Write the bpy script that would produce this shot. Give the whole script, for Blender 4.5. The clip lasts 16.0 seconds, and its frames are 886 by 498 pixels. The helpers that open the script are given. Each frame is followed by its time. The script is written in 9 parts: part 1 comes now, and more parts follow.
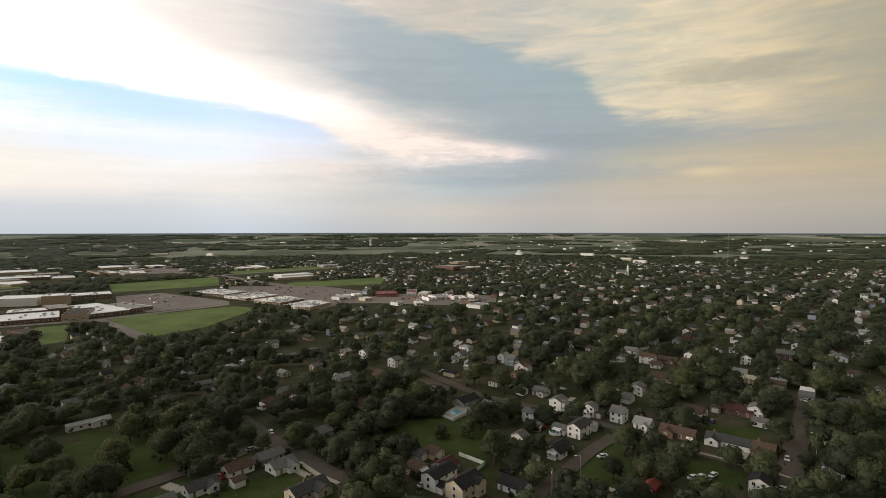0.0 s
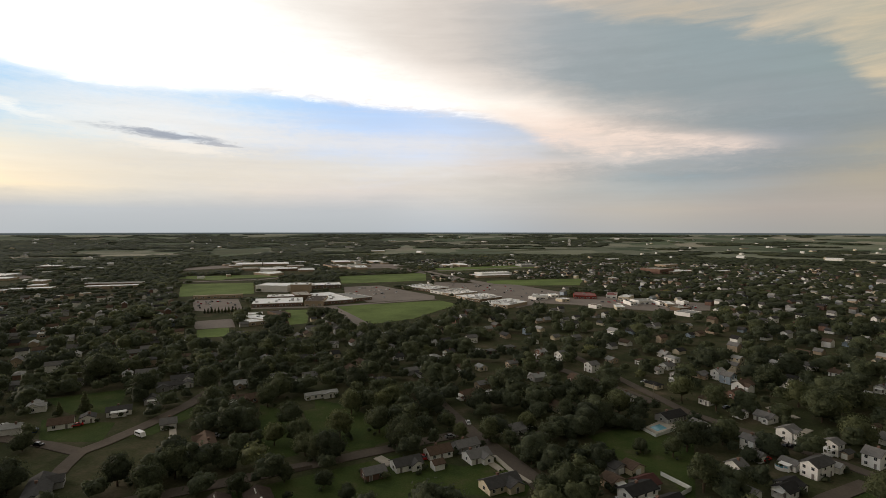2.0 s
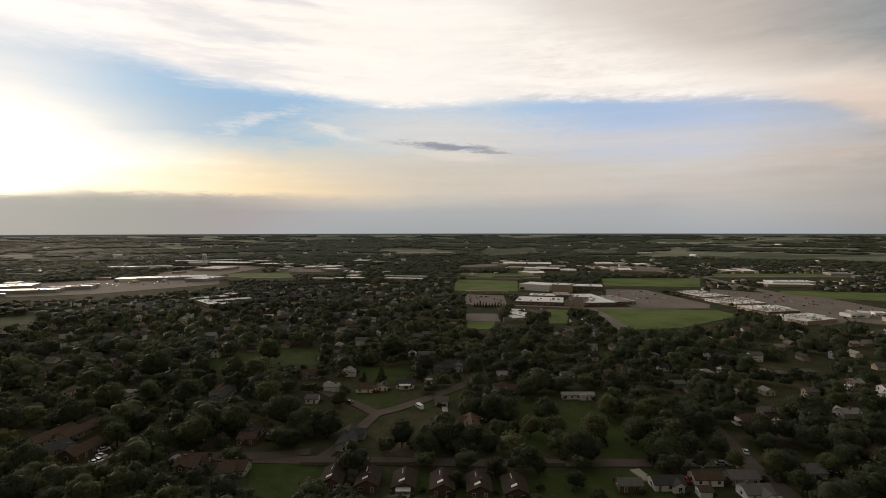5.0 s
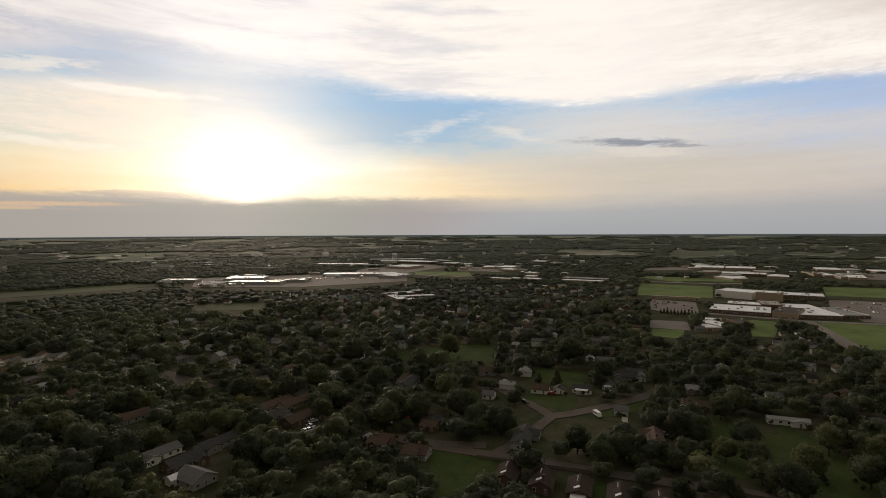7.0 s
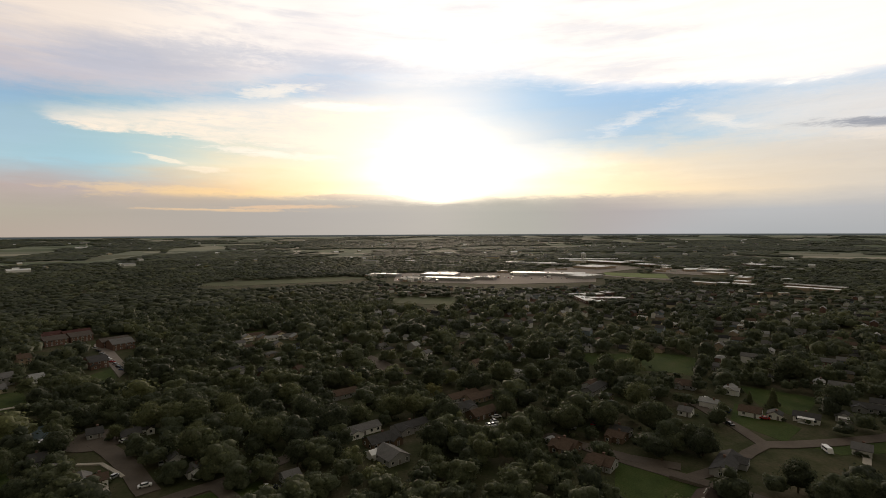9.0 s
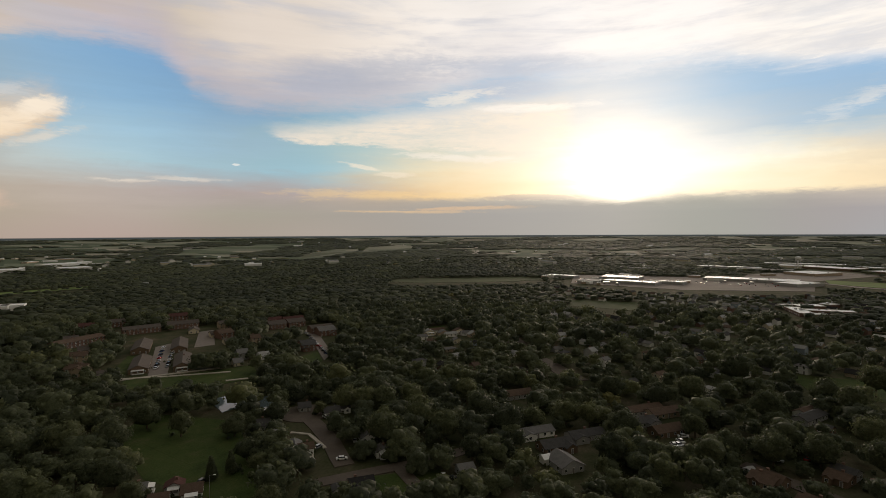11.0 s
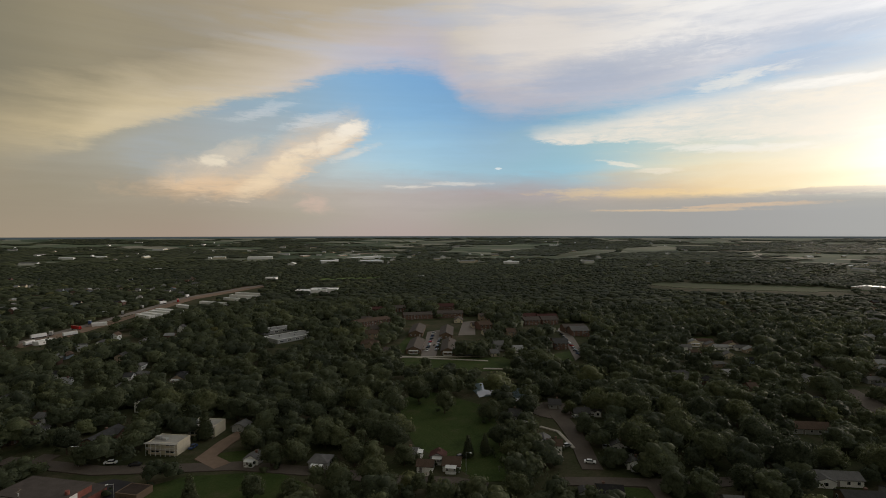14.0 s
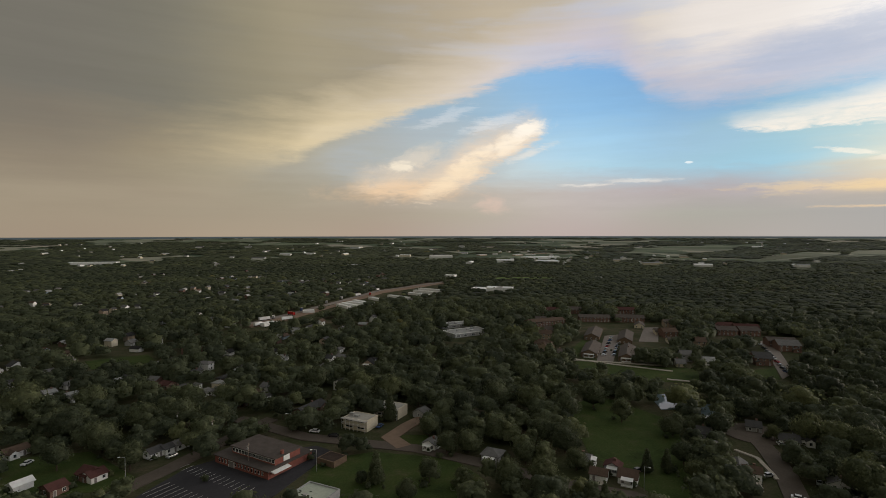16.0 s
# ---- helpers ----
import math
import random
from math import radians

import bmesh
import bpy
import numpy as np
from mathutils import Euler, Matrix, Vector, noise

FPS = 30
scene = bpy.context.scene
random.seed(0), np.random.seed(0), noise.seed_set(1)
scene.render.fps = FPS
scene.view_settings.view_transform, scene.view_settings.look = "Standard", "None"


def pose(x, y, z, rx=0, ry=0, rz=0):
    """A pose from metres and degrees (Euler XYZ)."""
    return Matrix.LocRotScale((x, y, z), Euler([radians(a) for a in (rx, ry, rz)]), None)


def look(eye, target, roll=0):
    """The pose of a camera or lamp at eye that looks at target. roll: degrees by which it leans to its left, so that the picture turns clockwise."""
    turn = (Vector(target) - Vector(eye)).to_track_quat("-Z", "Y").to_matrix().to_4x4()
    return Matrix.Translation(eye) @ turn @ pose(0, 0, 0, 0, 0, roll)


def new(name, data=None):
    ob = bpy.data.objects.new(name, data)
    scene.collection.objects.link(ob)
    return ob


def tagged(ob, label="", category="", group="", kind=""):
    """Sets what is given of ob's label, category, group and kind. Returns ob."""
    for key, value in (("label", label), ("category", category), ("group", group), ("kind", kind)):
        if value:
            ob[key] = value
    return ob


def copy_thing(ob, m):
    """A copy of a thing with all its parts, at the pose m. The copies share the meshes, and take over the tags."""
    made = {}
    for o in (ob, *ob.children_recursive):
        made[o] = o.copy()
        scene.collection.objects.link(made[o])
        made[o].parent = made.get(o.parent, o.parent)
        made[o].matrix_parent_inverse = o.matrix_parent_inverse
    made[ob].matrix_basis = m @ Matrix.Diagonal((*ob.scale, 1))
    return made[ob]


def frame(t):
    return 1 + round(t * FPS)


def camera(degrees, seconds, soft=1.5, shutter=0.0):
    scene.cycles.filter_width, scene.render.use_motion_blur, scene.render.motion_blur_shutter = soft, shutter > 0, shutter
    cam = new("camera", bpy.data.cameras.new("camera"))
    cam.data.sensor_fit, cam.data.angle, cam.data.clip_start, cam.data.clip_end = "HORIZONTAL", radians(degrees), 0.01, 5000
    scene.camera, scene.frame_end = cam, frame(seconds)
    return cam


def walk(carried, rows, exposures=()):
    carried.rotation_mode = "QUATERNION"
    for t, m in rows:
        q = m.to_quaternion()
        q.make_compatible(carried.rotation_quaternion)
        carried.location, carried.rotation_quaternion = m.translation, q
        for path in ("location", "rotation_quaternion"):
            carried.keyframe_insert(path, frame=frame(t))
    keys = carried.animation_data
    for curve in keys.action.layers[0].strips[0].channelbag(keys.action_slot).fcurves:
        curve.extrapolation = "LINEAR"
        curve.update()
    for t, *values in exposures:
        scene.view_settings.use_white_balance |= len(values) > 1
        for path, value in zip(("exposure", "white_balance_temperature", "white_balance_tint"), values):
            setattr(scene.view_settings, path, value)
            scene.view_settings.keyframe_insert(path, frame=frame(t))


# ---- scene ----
# ---------------------------------------------------------------- the camera: seconds, place, heading to the left of +y, pitch, lean
cam = camera(80.09, 16.0, soft=0.5)
PATH = [
    (0, pose(0, 0.01, 89.96, 87.91, 0.02, 0)),
    (0.5, pose(0.2, -0.03, 90.07, 87.88, 0.1, 5.7)),
    (1, pose(0.41, -0.02, 90.2, 87.87, 0.08, 11.11)),
    (1.5, pose(0.66, 0.07, 90.3, 87.87, 0.03, 16.32)),
    (2, pose(0.95, 0.24, 90.36, 87.87, -0.03, 21.32)),
    (2.5, pose(1.31, 0.39, 90.37, 87.9, -0.03, 26.12)),
    (3, pose(1.74, 0.48, 90.34, 87.92, -0.02, 30.76)),
    (3.5, pose(2.21, 0.5, 90.3, 87.94, 0.03, 35.42)),
    (4, pose(2.7, 0.51, 90.25, 87.96, 0.03, 40.09)),
    (6.5, pose(4.43, 0.57, 90.08, 88.09, 0.25, 63.59)),
    (7, pose(4.33, 0.92, 89.99, 88.14, 0.26, 68.51)),
    (7.5, pose(4.19, 1.29, 89.97, 88.16, 0.17, 73.51)),
    (8, pose(4.1, 1.67, 90.05, 88.15, 0.09, 78.66)),
    (8.5, pose(4.1, 2.1, 90.28, 88.13, 0.07, 83.79)),
    (9, pose(4.21, 2.57, 90.68, 88.09, 0.26, 88.76)),
    (11.5, pose(3.86, 3.73, 91.53, 88.19, 0.23, 112.5)),
    (12, pose(3.66, 4.01, 91.51, 88.16, 0.23, 117.1)),
    (12.5, pose(3.45, 4.25, 91.42, 88.16, 0.19, 121.67)),
    (13, pose(3.24, 4.43, 91.28, 88.19, 0.15, 126.2)),
    (13.5, pose(3.07, 4.56, 91.11, 88.24, 0.11, 130.65)),
    (14, pose(2.93, 4.68, 90.96, 88.27, 0.07, 135.16)),
    (14.5, pose(2.79, 4.81, 90.83, 88.24, 0.05, 139.77)),
    (15, pose(2.64, 4.99, 90.73, 88.22, 0.02, 144.49)),
    (15.5, pose(2.46, 5.24, 90.64, 88.23, 0.02, 149.22)),
    (16, pose(2.25, 5.54, 90.57, 88.28, 0.08, 154.1)),
]
walk(cam, PATH, exposures=((0.0, 0.55, 6550, 11), (1.5, 0.35, 6650, 11), (3.5, -0.05, 6800, 12), (7.0, -0.15, 6950, 14), (9.0, 0.05, 6950, 14), (12.5, -0.30, 6650, 11), (14.5, -0.13, 6350, 10), (16.0, 0.02, 6350, 11)))

# ---------------------------------------------------------------- sky and sun
SUN_AZ, SUN_EL = 89.3, 4.4      # degrees to the left of +y, and above the horizon


def lin(c):
    c = c / 255
    return c / 12.92 if c <= 0.04045 else ((c + 0.055) / 1.055) ** 2.4


world = bpy.data.worlds.new("evening_sky")
scene.world = world
world.use_nodes = True
wt = world.node_tree
wt.nodes.clear()


def wn(kind):
    return wt.nodes.new(kind)


def put(socket, value):
    if isinstance(value, bpy.types.NodeSocket):
        wt.links.new(value, socket)
    else:
        socket.default_value = value


def m(op, a, b=0.0, c=0.0, clamp=False):
    n = wn("ShaderNodeMath")
    n.operation, n.use_clamp = op, clamp
    for i, v in enumerate((a, b, c)):
        put(n.inputs[i], v)
    return n.outputs[0]


def step(x, lo, hi):
    """0 below lo, 1 above hi, smooth between (also with lo > hi)."""
    n = wn("ShaderNodeMapRange")
    n.interpolation_type = "SMOOTHSTEP"
    for i, v in enumerate((x, lo, hi, 0.0, 1.0)):
        put(n.inputs[i], v)
    return n.outputs[0]


def mixc(f, a, b, blend="MIX"):
    n = wn("ShaderNodeMix")
    n.data_type, n.blend_type = "RGBA", blend
    put(n.inputs[0], f)
    put(n.inputs[6], a)
    put(n.inputs[7], b)
    return n.outputs[2]


def rgb(r, g, b, gain=1.0):
    return (lin(r) * gain, lin(g) * gain, lin(b) * gain, 1)


def vec(x, y, z=0.0):
    n = wn("ShaderNodeCombineXYZ")
    for i, v in enumerate((x, y, z)):
        put(n.inputs[i], v)
    return n.outputs[0]


def fbm(v, scale, detail=5.0, rough=0.55, warp=0.0):
    n = wn("ShaderNodeTexNoise")
    put(n.inputs["Vector"], v)
    n.inputs["Scale"].default_value, n.inputs["Detail"].default_value = scale, detail
    n.inputs["Roughness"].default_value, n.inputs["Distortion"].default_value = rough, warp
    return n.outputs[0]


geo = wn("ShaderNodeTexCoord").outputs["Generated"]
sep = wn("ShaderNodeSeparateXYZ")
wt.links.new(geo, sep.inputs[0])
dx, dy, dz = sep.outputs
el0 = m("MULTIPLY", m("ARCSINE", dz), 180 / math.pi)
az_raw = m("MULTIPLY", m("ARCTAN2", m("MULTIPLY", dx, -1.0), dy), 180 / math.pi)
az0 = m("SUBTRACT", m("FLOORED_MODULO", m("ADD", az_raw, 85.0), 360.0), 85.0)   # -85 to 275
# the cloud layer's own plane: streaks converge towards the horizon
flat = m("DIVIDE", 1.0, m("ADD", m("MAXIMUM", dz, 0.0), 0.10))
deck = vec(m("MULTIPLY", dx, flat), m("MULTIPLY", dy, flat))
swirl = fbm(deck, 1.1, 6, 0.58, 0.4)
swirl2 = fbm(vec(m("MULTIPLY", az0, 0.06), m("MULTIPLY", el0, 0.30), 3.0), 1.0, 6, 0.6, 0.3)
fine = fbm(vec(m("MULTIPLY", az0, 0.16), m("MULTIPLY", el0, 0.9), 7.0), 1.0, 7, 0.62, 0.5)
wisp = fbm(vec(m("MULTIPLY", az0, 0.5), m("MULTIPLY", el0, 2.2), 11.0), 1.0, 6, 0.65, 0.8)
streak = fbm(vec(m("MULTIPLY", m("ADD", az0, m("MULTIPLY", el0, 1.2)), 0.055), m("MULTIPLY", m("SUBTRACT", el0, m("MULTIPLY", az0, 0.03)), 0.42), 5.0), 1.0, 8, 0.62, 0.6)
shred = fbm(vec(m("MULTIPLY", az0, 0.9), m("MULTIPLY", el0, 2.2), 23.0), 1.0, 6, 0.58, 0.7)
layer = fbm(vec(m("MULTIPLY", az0, 0.035), m("MULTIPLY", el0, 1.1), 29.0), 1.0, 6, 0.6, 0.25)
rise = step(el0, 0.3, 7.0)
az = m("ADD", az0, m("MULTIPLY", rise, m("ADD", m("MULTIPLY", m("SUBTRACT", swirl, 0.5), 7.0), m("MULTIPLY", m("SUBTRACT", fine, 0.5), 4.0))))
el = m("ADD", el0, m("MULTIPLY", rise, m("ADD", m("MULTIPLY", m("SUBTRACT", swirl2, 0.5), 3.5), m("MULTIPLY", m("SUBTRACT", fine, 0.5), 1.5))))

# broad colours of haze, cloud and clear air, every ten degrees round, at rising heights
SKY_ROWS = []
SKY_ROWS.append((0, (139, 138, 131, 146, 143, 139, 153, 151, 145, 153, 153, 151, 162, 163, 162, 162, 166, 169, 170, 178, 185, 168, 175, 180, 168, 175, 180, 168, 175, 180, 168, 175, 180, 168, 175, 180, 164, 167, 160, 165, 165, 160, 170, 168, 160, 174, 168, 160, 178, 170, 162, 176, 166, 156, 186, 170, 162, 182, 168, 155, 174, 156, 139, 171, 155, 134, 166, 150, 128, 160, 144, 123)))
SKY_ROWS.append((2, (153, 147, 136, 159, 152, 142, 165, 158, 150, 165, 159, 153, 176, 171, 163, 176, 175, 173, 185, 188, 190, 178, 183, 187, 178, 183, 187, 178, 183, 187, 178, 183, 187, 171, 169, 171, 164, 168, 164, 168, 170, 168, 170, 170, 168, 170, 168, 164, 172, 168, 160, 174, 170, 158, 188, 177, 168, 182, 172, 155, 171, 158, 139, 167, 154, 133, 163, 150, 128, 160, 146, 124)))
SKY_ROWS.append((4, (159, 149, 133, 162, 154, 139, 163, 156, 142, 157, 157, 154, 162, 167, 167, 180, 179, 175, 202, 198, 192, 205, 200, 196, 208, 202, 194, 212, 207, 196, 235, 220, 192, 255, 237, 199, 255, 242, 212, 255, 242, 209, 255, 237, 196, 235, 205, 160, 190, 178, 170, 182, 172, 170, 193, 184, 177, 190, 180, 166, 177, 165, 148, 166, 156, 135, 163, 150, 128, 160, 147, 125)))
SKY_ROWS.append((6.6, (165, 151, 122, 172, 158, 131, 167, 160, 141, 141, 149, 154, 150, 163, 169, 195, 188, 182, 210, 208, 206, 208, 210, 212, 205, 205, 205, 205, 204, 201, 225, 218, 202, 255, 242, 212, 255, 251, 242, 255, 250, 238, 255, 243, 216, 235, 228, 200, 170, 205, 215, 165, 200, 215, 184, 214, 225, 198, 205, 201, 180, 178, 163, 171, 165, 148, 158, 148, 126, 150, 137, 116)))
SKY_ROWS.append((9.6, (153, 145, 122, 156, 149, 129, 146, 149, 141, 133, 145, 154, 150, 160, 165, 182, 189, 198, 192, 205, 226, 188, 206, 232, 200, 212, 226, 205, 215, 222, 185, 208, 222, 165, 198, 222, 200, 215, 225, 240, 240, 235, 225, 228, 222, 195, 215, 215, 166, 200, 208, 156, 192, 214, 168, 206, 228, 182, 202, 210, 177, 182, 177, 171, 163, 141, 150, 141, 120, 135, 126, 107)))
SKY_ROWS.append((12.5, (144, 139, 122, 141, 142, 133, 130, 138, 141, 123, 135, 145, 131, 144, 150, 157, 171, 190, 175, 200, 232, 170, 200, 238, 178, 208, 238, 185, 212, 236, 165, 202, 232, 150, 192, 228, 165, 200, 228, 215, 222, 228, 200, 215, 225, 170, 200, 222, 146, 186, 210, 134, 176, 210, 146, 190, 224, 158, 186, 204, 160, 177, 187, 171, 169, 160, 148, 137, 112, 124, 116, 98)))
SKY_ROWS.append((17, (139, 138, 122, 139, 139, 131, 130, 138, 139, 120, 133, 140, 125, 139, 144, 133, 147, 157, 165, 190, 220, 170, 200, 236, 175, 206, 238, 175, 208, 240, 160, 200, 236, 145, 190, 230, 160, 196, 228, 190, 210, 230, 165, 195, 225, 150, 184, 212, 138, 178, 208, 124, 166, 206, 132, 178, 218, 150, 182, 206, 160, 166, 160, 160, 155, 134, 131, 124, 105, 113, 109, 98)))
DECK_RIM = (142, 144, 139, 144, 146, 144, 140, 146, 147, 150, 156, 161, 190, 183, 178, 226, 215, 205, 234, 225, 217, 229, 222, 217, 237, 234, 231, 251, 251, 251, 242, 245, 249, 238, 243, 249, 253, 254, 254, 254, 254, 253, 235, 235, 238, 215, 215, 220, 195, 195, 205, 195, 192, 200, 205, 198, 205, 214, 203, 192, 218, 202, 172, 214, 196, 158, 166, 152, 124, 133, 123, 107)
DECK_BODY = (142, 146, 138, 142, 150, 144, 136, 150, 150, 136, 150, 154, 142, 154, 158, 158, 164, 167, 196, 191, 186, 218, 213, 207, 234, 232, 228, 253, 252, 249, 253, 249, 243, 254, 252, 247, 254, 254, 254, 254, 254, 254, 240, 240, 240, 245, 242, 238, 236, 229, 221, 227, 218, 208, 197, 186, 168, 187, 173, 149, 164, 153, 131, 156, 146, 121, 129, 124, 108, 118, 114, 103)
DECK_HIGH = (150, 144, 124, 165, 156, 134, 180, 170, 148, 180, 172, 154, 178, 172, 158, 188, 184, 174, 205, 200, 192, 218, 214, 208, 225, 222, 216, 225, 222, 216, 225, 222, 214, 225, 222, 216, 225, 224, 220, 222, 222, 220, 214, 216, 216, 214, 214, 210, 206, 204, 198, 192, 186, 172, 168, 161, 147, 158, 150, 136, 147, 140, 125, 139, 134, 118, 126, 122, 109, 122, 120, 109)
# height of the cloud deck's lower edge round the horizon
DECK_EDGE = [(-60, 7), (-20, 8.0), (-6, 8.2), (4, 8.6), (11.3, 10.6), (17, 12.0), (22.5, 12.7), (28.4, 13.2), (34.6, 13.9), (46, 13.8), (54, 13.5),
             (63, 14.2), (68.6, 14.5), (74.6, 15.2), (80.3, 16.5), (90, 16.5)]
DECK_EDGE += [(100, 17.0), (110, 14.4), (116, 13.3), (122, 13.0), (128, 12.7), (133, 14.2), (136, 17.2), (140, 17.7), (145, 17.0), (151.2, 14.7), (157.2, 13.0), (163.2, 11.1), (166.4, 9.9), (169, 8.1), (178, 7.0)]
DECK_SOFT = [(-60, 4.0), (-8, 3.5), (4, 2.0), (12, 1.0), (20, 1.4), (40, 1.9), (60, 1.6), (80, 2.0), (95, 2.2), (105, 1.8), (118, 1.6), (130, 2.0), (136, 1.8), (142, 1.2), (150, 0.9), (166, 0.7), (170, 1.6), (176, 5.0)]
CREAM = (150, 142, 120, 186, 172, 144, 198, 184, 156, 192, 180, 160, 184, 173, 156, 189, 181, 171, 208, 199, 190, 227, 220, 216)
CREAM_EDGE = [(-60, 8), (-34, 8.4), (-27.5, 9.6), (-23, 10.2), (-18.2, 11.0), (-16.1, 13.3), (-13.9, 16.3), (-10, 17.6), (-4.3, 19.2), (1.7, 20.0), (7.7, 21.6), (14.3, 23.0), (30, 25), (50, 25)]
# single sheets of cloud: lower and upper edge, direction and height in degrees
WHITE_LOW = [(8, 10.6), (11.3, 10.6), (13.1, 11.4), (16.9, 12.0), (22.5, 12.7), (28.4, 13.0), (34.4, 13.4), (40.5, 14.0), (46.5, 13.6), (52.2, 13.1), (57.6, 13.3), (62.6, 14.1), (71.3, 14.8), (80, 16.4)]
WHITE_HIGH = [(8, 11.4), (12, 12.2), (16.9, 13.2), (22.5, 15.1), (28.4, 17.6), (34.4, 19.8), (45.2, 23.2), (60, 28), (80, 30)]
TAIL_LOW = [(-12, 7.8), (-7.3, 7.4), (-1.4, 7.3), (4.7, 7.7), (9.6, 8.6), (12, 10.2), (14, 11.6), (18, 12.2)]
TAIL_HIGH = [(-12, 8.0), (-7.3, 8.9), (-1.4, 10.1), (4.7, 11.1), (10.8, 12.2), (16.9, 13.1)]
SUNWARD_LOW = [(94, 8.6), (99.8, 8.5), (104, 9.0), (111, 8.8), (116, 9.4), (121, 9.2), (124.4, 9.8), (126.4, 10.4)]
SUNWARD_HIGH = [(94, 13.6), (99.8, 13.6), (105.5, 13.2), (113, 12.4), (116.1, 11.8), (118.5, 11.3), (122.2, 11.0), (124.4, 10.6), (126.4, 10.2)]
LIT_LOW = [(143, 10.6), (145.1, 9.1), (148.1, 7.3), (151.2, 5.5), (154.2, 4.1), (157.3, 3.7), (160.3, 3.7), (164, 4.4)]
LIT_HIGH = [(143, 11.4), (145.1, 12.1), (148.1, 11.3), (151.2, 9.9), (153.6, 7.8), (157.3, 6.6), (160.3, 6.5), (164, 5.4)]
SHADE_LOW = [(144, 9.4), (148, 6.5), (153, 5.2), (160, 4.6), (168, 6.4)]
SHADE_HIGH = [(144, 10.0), (148.1, 11.6), (153.6, 12.4), (157.2, 11.8), (163.2, 10.3), (168, 8.4)]

AZ_FIRST, AZ_STEP = -40, 10
turn_round = m("DIVIDE", m("ADD", az, 85.0), 360.0)


def band(colours, where=None):
    n = wn("ShaderNodeValToRGB")
    ramp = n.color_ramp
    ramp.interpolation = "CARDINAL"
    stops = [(colours[i:i + 3], AZ_FIRST + AZ_STEP * (i // 3)) for i in range(0, len(colours), 3)]
    while len(ramp.elements) < len(stops):
        ramp.elements.new(1.0)
    for e, (c, a) in zip(ramp.elements, stops):
        e.position = (a + 85) / 360
    for e, (c, a) in zip(ramp.elements, stops):
        e.color = rgb(*c, 1.0 + 0.10 * max(0, min(c) - 225) / 30)
    put(n.inputs[0], turn_round)
    return n.outputs[0]


def curve(points, top):
    """A height that changes with the direction, as straight pieces."""
    n = wn("ShaderNodeValToRGB")
    ramp = n.color_ramp
    while len(ramp.elements) < len(points):
        ramp.elements.new(1.0)
    for e, (a, h) in zip(ramp.elements, points):
        e.position = (a + 85) / 360
    for e, (a, h) in zip(ramp.elements, points):
        e.color = (h / top, h / top, h / top, 1)
    put(n.inputs[0], m("DIVIDE", m("ADD", az0, 85.0), 360.0))
    return m("MULTIPLY", n.outputs[0], float(top))


def between(x, lo, hi):
    n = wn("ShaderNodeMapRange")
    for i, v in enumerate((x, float(lo), float(hi), 0.0, 1.0)):
        put(n.inputs[i], v)
    return n.outputs[0]


sky = band(SKY_ROWS[0][1])
for (low, _), (high, colours) in zip(SKY_ROWS, SKY_ROWS[1:]):
    sky = mixc(between(el, low, high), sky, band(colours))


def blob(a, e, wide, high, slope=0.0, ragged=0.35, soft=0.5, billowy=0.0):
    """A cloud's outline: 1 inside an ellipse of that half width and height in degrees, with a ragged rim."""
    da = m("SUBTRACT", az0, float(a))
    de = m("SUBTRACT", m("SUBTRACT", el0, float(e)), m("MULTIPLY", da, float(slope)))
    r = m("SQRT", m("ADD", m("POWER", m("ABSOLUTE", m("DIVIDE", da, float(wide))), 2.0), m("POWER", m("ABSOLUTE", m("DIVIDE", de, float(high))), 2.0)))
    if billowy:
        r = m("ADD", r, m("MULTIPLY", m("SUBTRACT", puff, 0.5), 4 * billowy))
    else:
        r = m("ADD", r, m("MULTIPLY", m("SUBTRACT", fine, 0.5), 4 * ragged))
        r = m("ADD", r, m("MULTIPLY", m("SUBTRACT", wisp, 0.5), 3 * ragged))
    r = m("ADD", r, m("MULTIPLY", m("SUBTRACT", shred, 0.5), 0.7))
    return step(r, 1.0 + soft / 2, 1.0 - soft / 2)


# single clouds under the deck: outline, colour
puff = fbm(vec(m("MULTIPLY", az0, 0.30), m("MULTIPLY", el0, 0.55), 17.0), 1.0, 7, 0.62, 0.6)


def cloud(colour, strength, *shape, **more):
    global sky
    thin = m("ADD", 0.62, m("MULTIPLY", m("SUBTRACT", m("ADD", fine, wisp), 0.75), 1.5), clamp=True)
    sky = mixc(m("MULTIPLY", m("MULTIPLY", blob(*shape, **more), strength), thin), sky, colour)


cloud(rgb(232, 230, 226), 0.60, 51, 10.6, 11, 2.2, slope=0.03, soft=1.7)
cloud(rgb(226, 220, 210), 0.50, 30, 9.2, 13, 0.9, slope=0.02, soft=1.6)
cloud(rgb(222, 214, 196), 0.45, 50, 6.4, 20, 1.8, slope=0.03, soft=1.2)
cloud(rgb(205, 196, 190), 0.45, 4, 6.5, 13, 0.9, slope=0.02, soft=1.2)
cloud(rgb(250, 245, 234), 0.70, 106, 8.0, 6.0, 0.35, slope=0.05, ragged=0.75, soft=1.0)
cloud(rgb(252, 242, 222), 0.70, 116.5, 7.0, 1.8, 0.20, slope=0.2, ragged=0.65, soft=0.9)
cloud(rgb(252, 242, 222), 0.60, 113, 6.2, 1.4, 0.28, ragged=0.75, soft=1.0)
cloud(rgb(250, 240, 225), 0.55, 138.8, 5.0, 2.6, 0.16, ragged=1.1, soft=1.6)
cloud(rgb(250, 240, 225), 0.50, 133.5, 5.3, 2.6, 0.18, ragged=1.1, soft=1.6)
